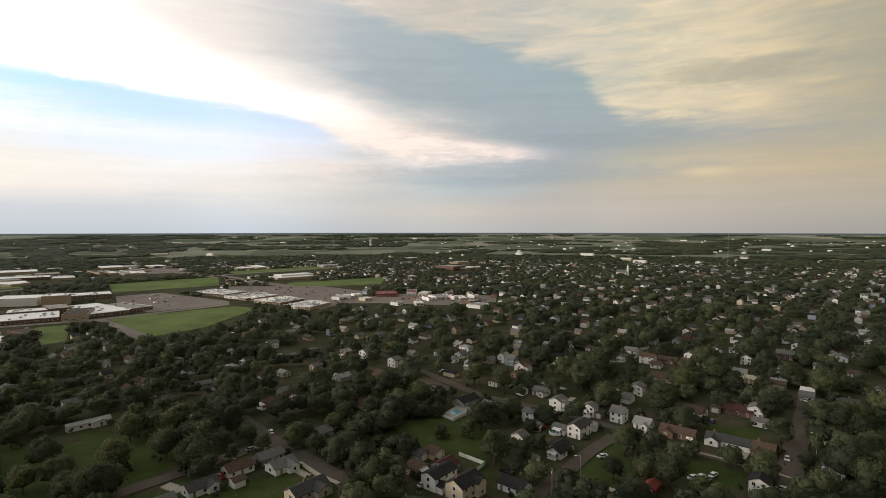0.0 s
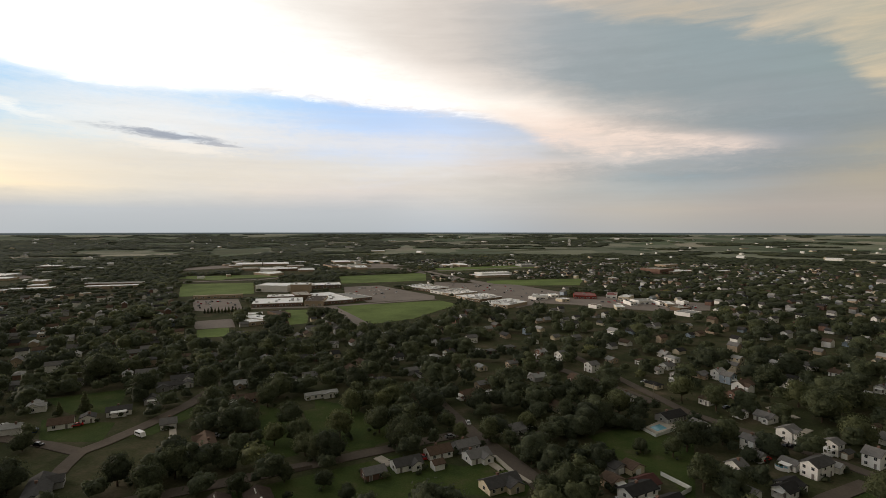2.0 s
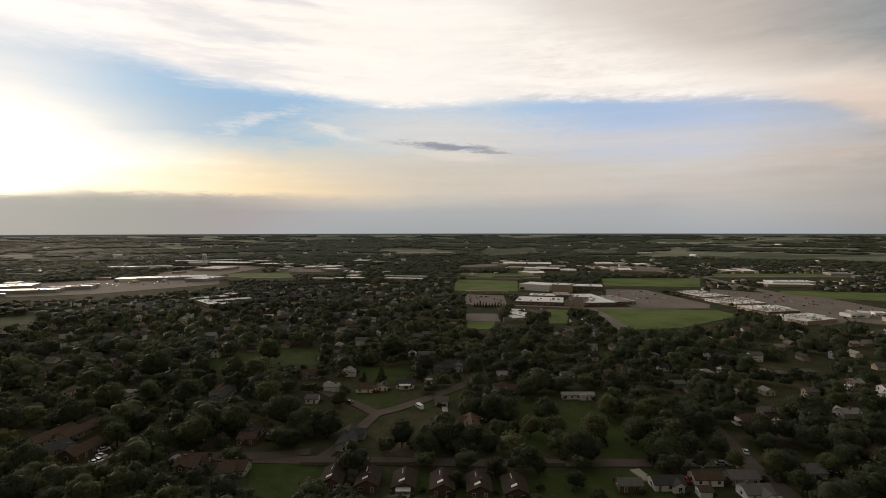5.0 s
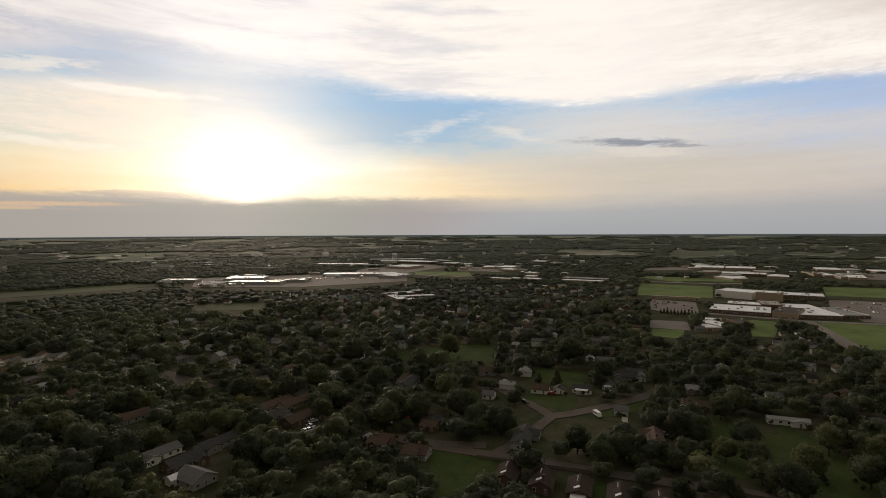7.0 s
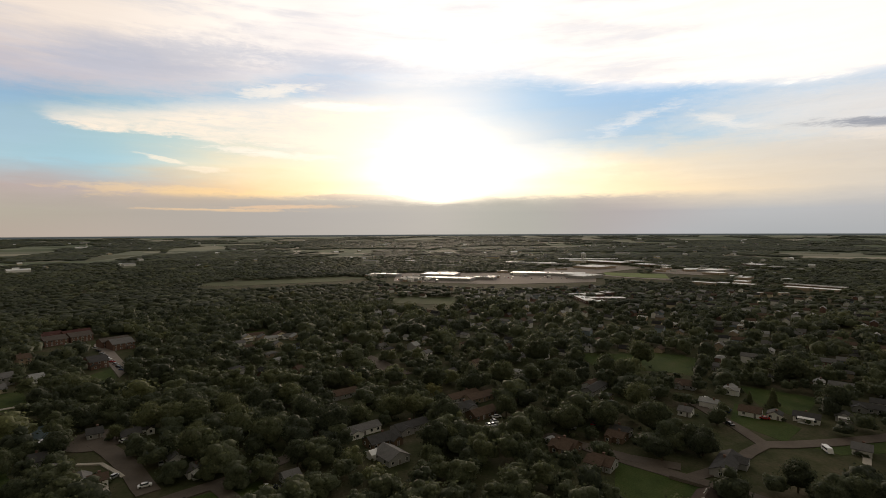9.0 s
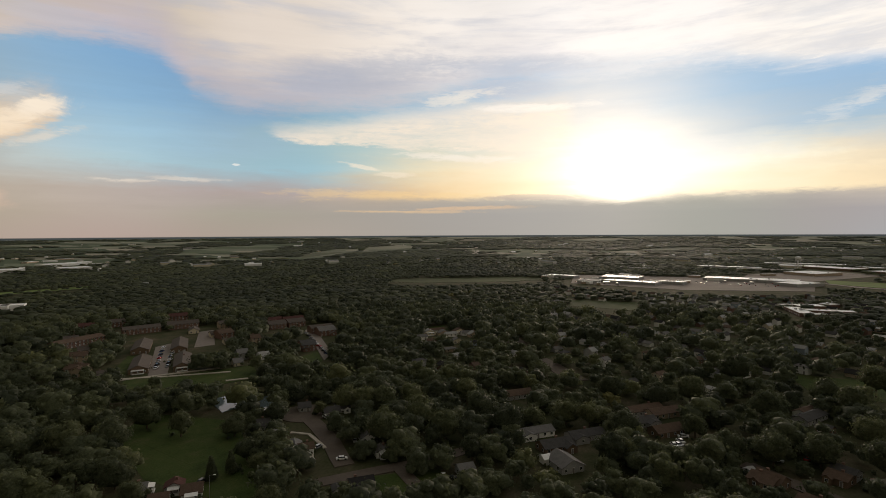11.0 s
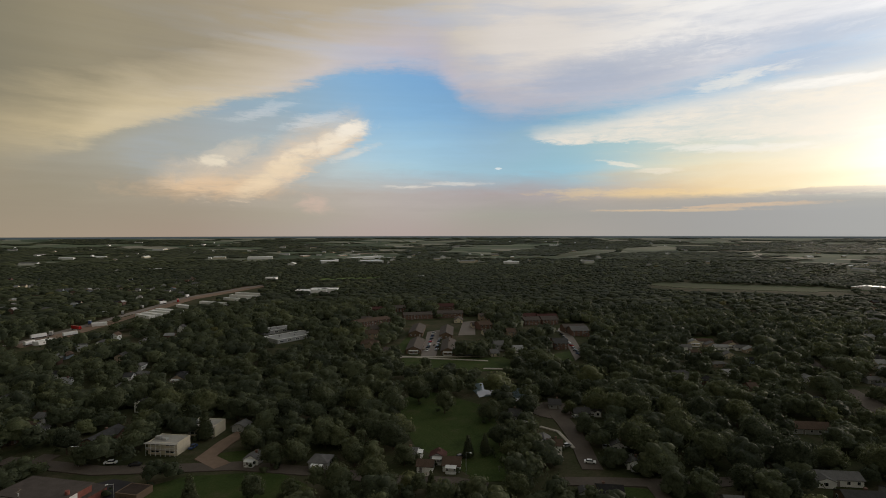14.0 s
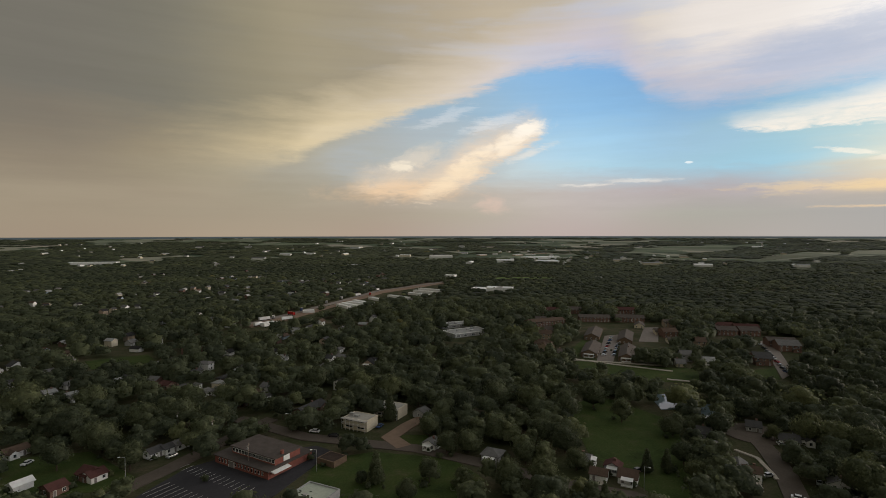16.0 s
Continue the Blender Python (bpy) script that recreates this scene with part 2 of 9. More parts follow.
cloud(rgb(255, 255, 250), 0.60, 129.2, 6.9, 0.35, 0.12, ragged=0.5)
cloud(rgb(250, 218, 160), 0.55, 112, 3.9, 8.5, 0.5, slope=0.02, ragged=0.9, soft=1.4)
cloud(rgb(248, 246, 240), 0.45, 69.0, 11.0, 2.6, 0.5, slope=-0.3, ragged=1.2, soft=1.8)
cloud(rgb(250, 246, 236), 0.45, 61.0, 10.4, 2.0, 0.4, slope=0.3, ragged=1.2, soft=1.8)
cloud(rgb(238, 232, 222), 0.50, 47, 7.9, 4.0, 0.5, slope=0.05, ragged=0.65, soft=1.2)
cloud(rgb(134, 144, 160), 0.85, 48.6, 8.95, 4.0, 0.38, slope=0.07, ragged=0.6, soft=0.9)
cloud(rgb(150, 156, 168), 0.70, 44.6, 8.35, 2.0, 0.16, slope=0.05, ragged=0.8, soft=0.8)
cloud(rgb(232, 198, 178), 0.45, 148.8, 3.1, 1.1, 0.8, billowy=1.1, soft=1.8)
# bank of grey haze along the horizon below the sun
haze = m("MULTIPLY", step(m("ADD", el0, m("MULTIPLY", m("SUBTRACT", wisp, 0.5), 1.2)), 4.0, 3.2), m("MULTIPLY", step(az0, 55, 75), step(az0, 128, 108)))
sky = mixc(m("MULTIPLY", haze, 0.85), sky, band(SKY_ROWS[1][1]))
cloud(rgb(250, 208, 160), 0.50, 106, 2.6, 5.0, 0.16, slope=-0.02, ragged=0.9, soft=1.2)
cloud(rgb(170, 160, 160), 0.60, 98, 3.7, 5.0, 0.30, ragged=0.3)

cloud(rgb(250, 212, 160), 0.50, 112, 2.25, 6.0, 0.12, slope=0.01, ragged=0.8, soft=1.2)


def sheet(colour, strength, low, high, soft_low, soft_high, ragged=1.0, billowy=0.0, ends=2.0):
    """A sheet of cloud between two traced edges, torn by fine noise."""
    global sky
    torn = m("ADD", m("MULTIPLY", m("SUBTRACT", fine, 0.5), 3.4 * ragged), m("ADD", m("MULTIPLY", m("SUBTRACT", wisp, 0.5), 2.0 * ragged), m("MULTIPLY", m("SUBTRACT", shred, 0.5), 0.9 * ragged)))
    if billowy:
        torn = m("ADD", torn, m("MULTIPLY", m("SUBTRACT", puff, 0.5), 5.0 * billowy))
    here = m("ADD", el0, torn)
    inside = m("MULTIPLY", step(m("SUBTRACT", here, curve(low, 30)), -soft_low, soft_low), step(m("SUBTRACT", curve(high, 30), here), -soft_high, soft_high))
    a0, a1 = low[0][0], low[-1][0]
    inside = m("MULTIPLY", inside, m("MULTIPLY", step(az0, a0 - ends / 2, a0 + ends), step(az0, a1 + ends / 2, a1 - ends)))
    thin = m("ADD", 0.80, m("MULTIPLY", m("SUBTRACT", m("ADD", m("ADD", fine, wisp), swirl2), 1.5), 1.1), clamp=True)
    sky = mixc(m("MULTIPLY", m("MULTIPLY", inside, strength), thin), sky, colour)


# the high deck: a bright or shaded rim, then its body
tatter = m("ADD", m("MULTIPLY", m("SUBTRACT", streak, 0.5), 2.2), m("ADD", m("MULTIPLY", m("SUBTRACT", fine, 0.5), 1.8), m("ADD", m("MULTIPLY", m("SUBTRACT", wisp, 0.5), 1.3), m("MULTIPLY", m("SUBTRACT", shred, 0.5), 0.5))))
edge = m("ADD", curve(DECK_EDGE, 25), tatter)
softness = curve(DECK_SOFT, 6)
inside = step(m("DIVIDE", m("SUBTRACT", el0, edge), softness), -0.8, 0.8)
over_soft = m("ADD", m("SUBTRACT", el, curve(DECK_EDGE, 25)), m("MULTIPLY", m("SUBTRACT", swirl2, 0.5), 4.0))
deck_colour = mixc(between(over_soft, 1.0, 6.0), band(DECK_RIM), band(DECK_BODY))
mottle = m("ADD", m("MULTIPLY", m("SUBTRACT", swirl2, 0.5), 5.0), m("MULTIPLY", m("SUBTRACT", fine, 0.5), 3.0))
creamy = step(m("ADD", m("SUBTRACT", el0, curve(CREAM_EDGE, 25)), mottle), -0.9, 1.6)
creamy = m("MULTIPLY", creamy, m("ADD", 0.70, m("MULTIPLY", m("SUBTRACT", m("ADD", swirl, fine), 1.0), 1.3), clamp=True))
deck_colour = mixc(m("MULTIPLY", creamy, step(az0, 40, 15)), deck_colour, band(CREAM))
deck_colour = mixc(between(el, 22, 44), deck_colour, band(DECK_HIGH))
sky = mixc(inside, sky, deck_colour)
# the bright wedge under the deck and its pinkish tail
sheet(rgb(255, 253, 248, 1.05), 1.0, WHITE_LOW, WHITE_HIGH, 0.5, 3.0, 0.55, ends=3.0)
sheet(rgb(228, 210, 198), 0.95, TAIL_LOW, TAIL_HIGH, 1.0, 1.0, 0.5, ends=5.0)
cloud(rgb(136, 146, 150), 0.60, -2, 14.0, 11, 2.4, slope=0.18, soft=1.6)
cloud(rgb(126, 138, 142), 0.55, -10, 9.8, 12, 1.0, slope=0.06, soft=1.4)
cloud(rgb(132, 142, 146), 0.55, -8, 6.0, 15, 0.9, slope=0.0, soft=1.3)
cloud(rgb(136, 134, 120), 0.55, -29, 14.6, 6.0, 1.1, slope=0.03, soft=1.4)
cloud(rgb(196, 180, 146), 0.45, -26.5, 5.6, 2.0, 0.4, soft=1.4)
# blue-grey furrows in the bright deck
furrow = m("MULTIPLY", m("MULTIPLY", inside, step(m("ADD", m("MULTIPLY", swirl2, 0.5), m("MULTIPLY", streak, 0.5)), 0.54, 0.38)), m("MULTIPLY", step(az0, 45, 62), step(az0, 175, 130)))
sky = mixc(m("MULTIPLY", furrow, 0.42), sky, rgb(184, 196, 216))
cloud(rgb(176, 192, 214), 0.60, 100, 17.2, 9.0, 0.9, slope=0.03, ragged=0.4, soft=1.2)
cloud(rgb(176, 186, 204), 0.65, 116, 16.6, 8.0, 1.6, slope=-0.12, ragged=0.4, soft=1.3)
cloud(rgb(184, 196, 216), 0.55, 101, 14.9, 4.5, 1.2, slope=0.05, ragged=0.5, soft=1.2)
sheet(rgb(248, 238, 222), 0.92, SUNWARD_LOW, SUNWARD_HIGH, 0.3, 1.2, 0.50, ends=1.6)
cloud(rgb(255, 252, 246), 0.80, 98.6, 13.0, 4.6, 0.34, ragged=0.75, soft=1.3)
cloud(rgb(250, 244, 232), 0.65, 106, 14.2, 3.0, 0.5, slope=-0.15, ragged=0.9, soft=1.4)
# the lone thunderhead: a shaded body with a lit flank
sheet(rgb(174, 180, 182), 0.60, SHADE_LOW, SHADE_HIGH, 1.8, 1.0, 0.5, 0.3, ends=4.0)
sheet(rgb(240, 214, 182), 0.85, LIT_LOW, LIT_HIGH, 0.6, 2.0, 0.65, 0.6, ends=1.6)
cloud(rgb(240, 202, 158), 0.55, 158.6, 4.5, 5.6, 0.9, slope=-0.03, billowy=0.6, soft=1.7)
cloud(rgb(255, 240, 216), 0.85, 147.0, 9.7, 3.4, 0.9, slope=-0.45, billowy=0.9, soft=1.3)
cloud(rgb(252, 228, 192), 0.70, 152.0, 6.6, 3.4, 0.9, slope=-0.6, billowy=0.9, soft=1.6)
cloud(rgb(255, 244, 226), 0.90, 145.0, 10.9, 1.9, 0.7, slope=-0.25, billowy=0.5, soft=0.9)
cloud(rgb(228, 214, 192), 0.60, 157.2, 8.0, 2.6, 0.9, slope=-0.25, billowy=0.9, soft=1.7)
cloud(rgb(250, 236, 210), 0.75, 158.6, 7.2, 1.0, 0.45, billowy=1.0, soft=1.2)
cloud(rgb(240, 230, 214), 0.60, 144.8, 8.4, 2.0, 0.45, slope=-0.3, ragged=0.7, soft=1.2)
cloud(rgb(236, 236, 234), 0.45, 149.0, 11.6, 2.2, 0.5, slope=-0.25, ragged=1.3, soft=1.7)
cloud(rgb(232, 232, 230), 0.40, 154.0, 12.2, 2.2, 0.5, slope=-0.3, ragged=1.3, soft=1.7)

# streaks and billows over everything but the haze near the ground
billow = m("ADD", 0.84, m("MULTIPLY", m("ADD", m("ADD", m("MULTIPLY", swirl2, 0.3), m("MULTIPLY", fine, 0.3)), m("MULTIPLY", layer, 0.4)), 0.32))
sky = mixc(step(el0, 0.5, 3.0), sky, vec(billow, billow, billow), "MULTIPLY")

# the low sun behind thin cloud
sx, sy, sz = -math.sin(radians(SUN_AZ)) * math.cos(radians(SUN_EL)), math.cos(radians(SUN_AZ)) * math.cos(radians(SUN_EL)), math.sin(radians(SUN_EL))
near = m("ADD", m("ADD", m("MULTIPLY", dx, sx), m("MULTIPLY", dy, sy)), m("MULTIPLY", dz, sz))
off = m("MULTIPLY", m("ARCCOSINE", m("MINIMUM", near, 1.0)), 180 / math.pi)
off = m("ADD", off, m("ADD", m("MULTIPLY", m("SUBTRACT", fine, 0.5), 4.0), m("MULTIPLY", m("SUBTRACT", layer, 0.5), 4.5)))
off = m("MAXIMUM", off, 0.0)
above = step(m("ADD", el0, m("MULTIPLY", m("SUBTRACT", fine, 0.5), 1.6)), 2.6, 4.2)
glow = m("MULTIPLY", above, m("EXPONENT", m("MULTIPLY", off, -1 / 1.4)))
glow2 = m("MULTIPLY", m("ADD", 0.25, m("MULTIPLY", above, 0.75)), m("EXPONENT", m("MULTIPLY", off, -1 / 11.0)))
veil = m("MULTIPLY", above, m("EXPONENT", m("MULTIPLY", off, -1 / 3.4)))
sky = mixc(glow2, sky, (0.50, 0.42, 0.31, 1), "ADD")
sky = mixc(m("MULTIPLY", veil, m("ADD", 0.5, m("MULTIPLY", streak, 1.0))), sky, (1.1, 0.98, 0.74, 1), "ADD")
sky = mixc(glow, sky, (3.0, 2.6, 1.9, 1), "ADD")

# clear air high above and behind
nish = wn("ShaderNodeTexSky")
nish.sky_type, nish.sun_disc = "NISHITA", False
nish.sun_elevation, nish.sun_rotation = radians(SUN_EL), radians(-SUN_AZ)
clear = mixc(1.0, nish.outputs[0], (0.12, 0.12, 0.12, 1), "MULTIPLY")
sky = mixc(m("MULTIPLY", step(el0, 24.0, 70.0), 0.6), sky, clear)
# land beyond the last field
sky = mixc(step(el0, -0.28, -0.38), sky, (0.060, 0.072, 0.074, 1))
bg = wn("ShaderNodeBackground")
put(bg.inputs[0], sky)
bg.inputs[1].default_value = 1.0
wt.links.new(bg.outputs[0], wn("ShaderNodeOutputWorld").inputs[0])

sun = new("sun", bpy.data.lights.new("sun", "SUN"))
sun.data.energy, sun.data.angle, sun.data.color = 2.3, radians(24), (1.0, 0.84, 0.67)
sun.matrix_world = look((0, 0, 0), (-sx, -sy, -sz))

# ---------------------------------------------------------------- materials
def noise_into(nt, scale, detail=4.0, rough=0.6, where="Object", stretch=None):
    co = nt.nodes.new("ShaderNodeTexCoord")
    n = nt.nodes.new("ShaderNodeTexNoise")
    n.inputs["Scale"].default_value, n.inputs["Detail"].default_value, n.inputs["Roughness"].default_value = scale, detail, rough
    src = co.outputs[where]
    if stretch:
        mp = nt.nodes.new("ShaderNodeMapping")
        mp.inputs["Scale"].default_value = stretch
        nt.links.new(src, mp.inputs["Vector"])
        src = mp.outputs[0]
    nt.links.new(src, n.inputs["Vector"])
    return n.outputs[0]


def ramp_into(nt, fac, stops, constant=False):
    r = nt.nodes.new("ShaderNodeValToRGB")
    r.color_ramp.interpolation = "CONSTANT" if constant else "LINEAR"
    while len(r.color_ramp.elements) < len(stops):
        r.color_ramp.elements.new(1.0)
    for e, (p, c) in zip(r.color_ramp.elements, stops):
        e.position = p
    for e, (p, c) in zip(r.color_ramp.elements, stops):
        e.color = (*c, 1)
    nt.links.new(fac, r.inputs[0])
    return r.outputs[0]


def blend_into(nt, fac, a, b, how="MIX"):
    x = nt.nodes.new("ShaderNodeMix")
    x.data_type, x.blend_type = "RGBA", how
    for s, v in ((x.inputs[0], fac), (x.inputs[6], a), (x.inputs[7], b)):
        if isinstance(v, bpy.types.NodeSocket):
            nt.links.new(v, s)
        elif isinstance(v, (int, float)):
            s.default_value = v
        else:
            s.default_value = (*v, 1)
    return x.outputs[2]


def plain_tree(name, roughness, metallic=0.0):
    mat = bpy.data.materials.new(name)
    mat.use_nodes = True
    b = mat.node_tree.nodes["Principled BSDF"]
    b.inputs["Roughness"].default_value, b.inputs["Metallic"].default_value = roughness, metallic
    return mat, mat.node_tree, b


def bump_into(nt, b, height, strength=0.3, distance=0.1):
    n = nt.nodes.new("ShaderNodeBump")
    n.inputs["Strength"].default_value, n.inputs["Distance"].default_value = strength, distance
    nt.links.new(height, n.inputs["Height"])
    nt.links.new(n.outputs[0], b.inputs["Normal"])


def matte(name, colour, roughness=0.8, vary=0.25, scale=0.6, grain=6.0, metallic=0.0, where="Object", relief=0.2, sheen=0.08):
    """A surface of one colour with stains (scale, per metre) and grain."""
    mat, nt, b = plain_tree(name, roughness, metallic)
    b.inputs["Specular IOR Level"].default_value = sheen
    big, small = noise_into(nt, scale, 5, 0.65, where), noise_into(nt, grain, 4, 0.6, where)
    dark, light = [c * (1 - vary) for c in colour], [min(1, c * (1 + vary * 0.7)) for c in colour]
    col = ramp_into(nt, big, [(0.3, dark), (0.52, colour), (0.75, light)])
    col = blend_into(nt, 0.35, col, ramp_into(nt, small, [(0.35, (0.72, 0.72, 0.72)), (0.65, (1.12, 1.12, 1.12))]), "MULTIPLY")
    nt.links.new(col, b.inputs["Base Color"])
    bump_into(nt, b, small, relief, 0.05)
    return mat


def palette(name, colours, roughness=0.8, scale=0.8, grain=7.0, lines=None):
    """Houses in several colours: one from the palette for each object."""
    mat, nt, b = plain_tree(name, roughness)
    b.inputs["Specular IOR Level"].default_value = 0.1
    info = nt.nodes.new("ShaderNodeObjectInfo")
    n = len(colours)
    col = ramp_into(nt, info.outputs["Random"], [(i / n, c) for i, c in enumerate(colours)], True)
    big, small = noise_into(nt, scale, 5, 0.65), noise_into(nt, grain, 3)
    col = blend_into(nt, 0.6, col, ramp_into(nt, big, [(0.3, (0.72, 0.70, 0.68)), (0.7, (1.1, 1.1, 1.1))]), "MULTIPLY")
    col = blend_into(nt, 0.4, col, ramp_into(nt, small, [(0.35, (0.7, 0.7, 0.7)), (0.65, (1.15, 1.15, 1.15))]), "MULTIPLY")
    nt.links.new(col, b.inputs["Base Color"])
    bump_into(nt, b, small, 0.2, 0.05)
    return mat


WALLS = {
    "white": matte("white_siding", (0.80, 0.79, 0.77), 0.6, 0.10, 0.4, 3),
    "cream": matte("cream_siding", (0.62, 0.55, 0.42), 0.7, 0.12, 0.4, 3),
    "yellow": matte("yellow_siding", (0.66, 0.56, 0.30), 0.7, 0.1, 0.4, 3),
    "grey": matte("grey_siding", (0.36, 0.36, 0.36), 0.7, 0.15, 0.4, 3),
    "blue": matte("blue_grey_siding", (0.30, 0.36, 0.42), 0.7, 0.15, 0.4, 3),
    "tan": matte("tan_siding", (0.40, 0.32, 0.24), 0.75, 0.15, 0.4, 3),
    "brick": matte("red_brick", (0.185, 0.115, 0.092), 0.85, 0.25, 0.8, 5),
    "hall": matte("dark_red_brick", (0.25, 0.095, 0.075), 0.85, 0.25, 0.8, 5),
    "red": matte("red_boards", (0.26, 0.055, 0.045), 0.7, 0.15, 0.5, 4),
    "brown": matte("brown_boards", (0.17, 0.12, 0.085), 0.8, 0.2, 0.5, 4),
}
ROOFS = {
    "dkgrey": matte("dark_grey_shingle", (0.075, 0.073, 0.072), 0.9, 0.25, 0.5, 4),
    "black": matte("black_shingle", (0.035, 0.034, 0.034), 0.9, 0.25, 0.5, 4),
    "grey": matte("grey_shingle", (0.165, 0.16, 0.155), 0.9, 0.2, 0.5, 4),
    "ltgrey": matte("light_grey_roofing", (0.32, 0.32, 0.31), 0.8, 0.18, 0.3, 3),
    "brown": matte("brown_shingle", (0.115, 0.080, 0.060), 0.9, 0.25, 0.5, 4),
    "dkbrown": matte("dark_brown_shingle", (0.060, 0.044, 0.036), 0.9, 0.25, 0.5, 4),
    "maroon": matte("maroon_shingle", (0.095, 0.045, 0.040), 0.9, 0.25, 0.5, 4),
    "green": matte("grey_green_metal_roof", (0.42, 0.46, 0.38), 0.45, 0.12, 0.3, 2, 0.0, sheen=0.4),
    "white": matte("white_membrane_roof", (0.80, 0.80, 0.78), 0.45, 0.16, 0.05, 0.6, sheen=0.4),
    "cream": matte("cream_roofing", (0.58, 0.52, 0.38), 0.7, 0.15, 0.2, 2),
    "red": matte("red_metal_roof", (0.22, 0.06, 0.05), 0.5, 0.15, 0.4, 3),
    "taupe": matte("taupe_shingle", (0.112, 0.094, 0.083), 0.9, 0.22, 0.5, 4),
    "tar": matte("brown_tar_roofing", (0.095, 0.080, 0.072), 0.9, 0.22, 0.3, 3),
    "stone": matte("pale_gravel_roof", (0.40, 0.38, 0.34), 0.85, 0.2, 0.08, 1.5),
}
MIX_WALL = palette("mixed_siding", [(0.74, 0.73, 0.70), (0.62, 0.58, 0.5), (0.72, 0.72, 0.7), (0.38, 0.36, 0.34), (0.30, 0.15, 0.11), (0.7, 0.7, 0.68), (0.45, 0.38, 0.3)])
MIX_ROOF = palette("mixed_shingle", [(0.09, 0.088, 0.085), (0.05, 0.05, 0.05), (0.16, 0.155, 0.15), (0.11, 0.08, 0.06), (0.2, 0.195, 0.19), (0.13, 0.06, 0.05)])
GLASS, _nt, _b = plain_tree("dark_window_glass", 0.08)
_b.inputs["Base Color"].default_value = (0.02, 0.025, 0.03, 1)
TRIM = matte("white_trim", (0.78, 0.78, 0.76), 0.6, 0.06, 1.0, 6)
DOORS = matte("grey_door", (0.22, 0.20, 0.19), 0.6, 0.1, 1.0, 6)
ASPHALT = matte("worn_asphalt", (0.118, 0.097, 0.080), 0.9, 0.22, 0.07, 1.2, where="Object")
NEW_ASPHALT = matte("dark_asphalt", (0.050, 0.048, 0.052), 0.9, 0.25, 0.06, 1.0)
LOT = matte("bleached_lot_asphalt", (0.240, 0.207, 0.183), 0.9, 0.18, 0.02, 0.3)
DIRT = matte("reddish_gravel", (0.24, 0.17, 0.125), 0.95, 0.25, 0.03, 0.4)
CONCRETE = matte("pale_concrete", (0.42, 0.38, 0.32), 0.85, 0.15, 0.2, 2)
LAWN, _nt, _b = plain_tree("mown_grass", 0.95)
_b.inputs["Specular IOR Level"].default_value = 0.05
_c = ramp_into(_nt, noise_into(_nt, 0.07, 6, 0.68), [(0.30, (0.030, 0.046, 0.016)), (0.46, (0.050, 0.074, 0.022)), (0.58, (0.062, 0.080, 0.026)), (0.72, (0.098, 0.090, 0.048))])
_g = noise_into(_nt, 1.4, 5, 0.7)
_nt.links.new(blend_into(_nt, 0.6, _c, ramp_into(_nt, _g, [(0.3, (0.5, 0.5, 0.5)), (0.7, (1.35, 1.35, 1.3))]), "MULTIPLY"), _b.inputs["Base Color"])
bump_into(_nt, _b, _g, 0.6, 0.2)
FIELD = matte("field_grass", (0.142, 0.192, 0.060), 0.95, 0.34, 0.02, 0.3, relief=0.5)
MEADOW = matte("dull_meadow", (0.070, 0.085, 0.036), 0.95, 0.3, 0.012, 0.3, relief=0.5)
CROP = matte("pale_crop", (0.100, 0.112, 0.066), 0.95, 0.25, 0.006, 0.1)
BARK = matte("bark", (0.10, 0.075, 0.055), 0.95, 0.3, 1.0, 8)
WOODPOLE = matte("weathered_pole_wood", (0.20, 0.17, 0.14), 0.9, 0.2, 1, 8)
STEEL = matte("galvanised_steel", (0.45, 0.45, 0.45), 0.45, 0.1, 1, 8, 0.6)
TYRE = matte("tyre_rubber", (0.02, 0.02, 0.02), 0.9, 0.1, 3, 20)
PAINTLINE = matte("white_road_paint", (0.62, 0.60, 0.56), 0.8, 0.2, 0.5, 4)
CARPAINT = {
    "white": matte("white_car_paint", (0.75, 0.75, 0.75), 0.25, 0.03, 1, 5, sheen=0.5),
    "black": matte("black_car_paint", (0.015, 0.015, 0.017), 0.2, 0.05, 1, 5, sheen=0.5),
    "silver": matte("silver_car_paint", (0.42, 0.43, 0.44), 0.3, 0.04, 1, 5, 0.5, sheen=0.5),
    "red": matte("red_car_paint", (0.40, 0.02, 0.02), 0.25, 0.05, 1, 5, sheen=0.5),
    "blue": matte("blue_car_paint", (0.04, 0.07, 0.16), 0.25, 0.05, 1, 5, sheen=0.5),
}
WATER, _nt, _b = plain_tree("still_water", 0.04)
_b.inputs["Base Color"].default_value = (0.13, 0.17, 0.18, 1)
bump_into(_nt, _b, noise_into(_nt, 1.5, 3), 0.06, 0.05)
POOL, _nt, _b = plain_tree("pool_water", 0.06)
_nt.links.new(ramp_into(_nt, noise_into(_nt, 0.8, 3), [(0.3, (0.10, 0.30, 0.40)), (0.7, (0.20, 0.42, 0.50))]), _b.inputs["Base Color"])


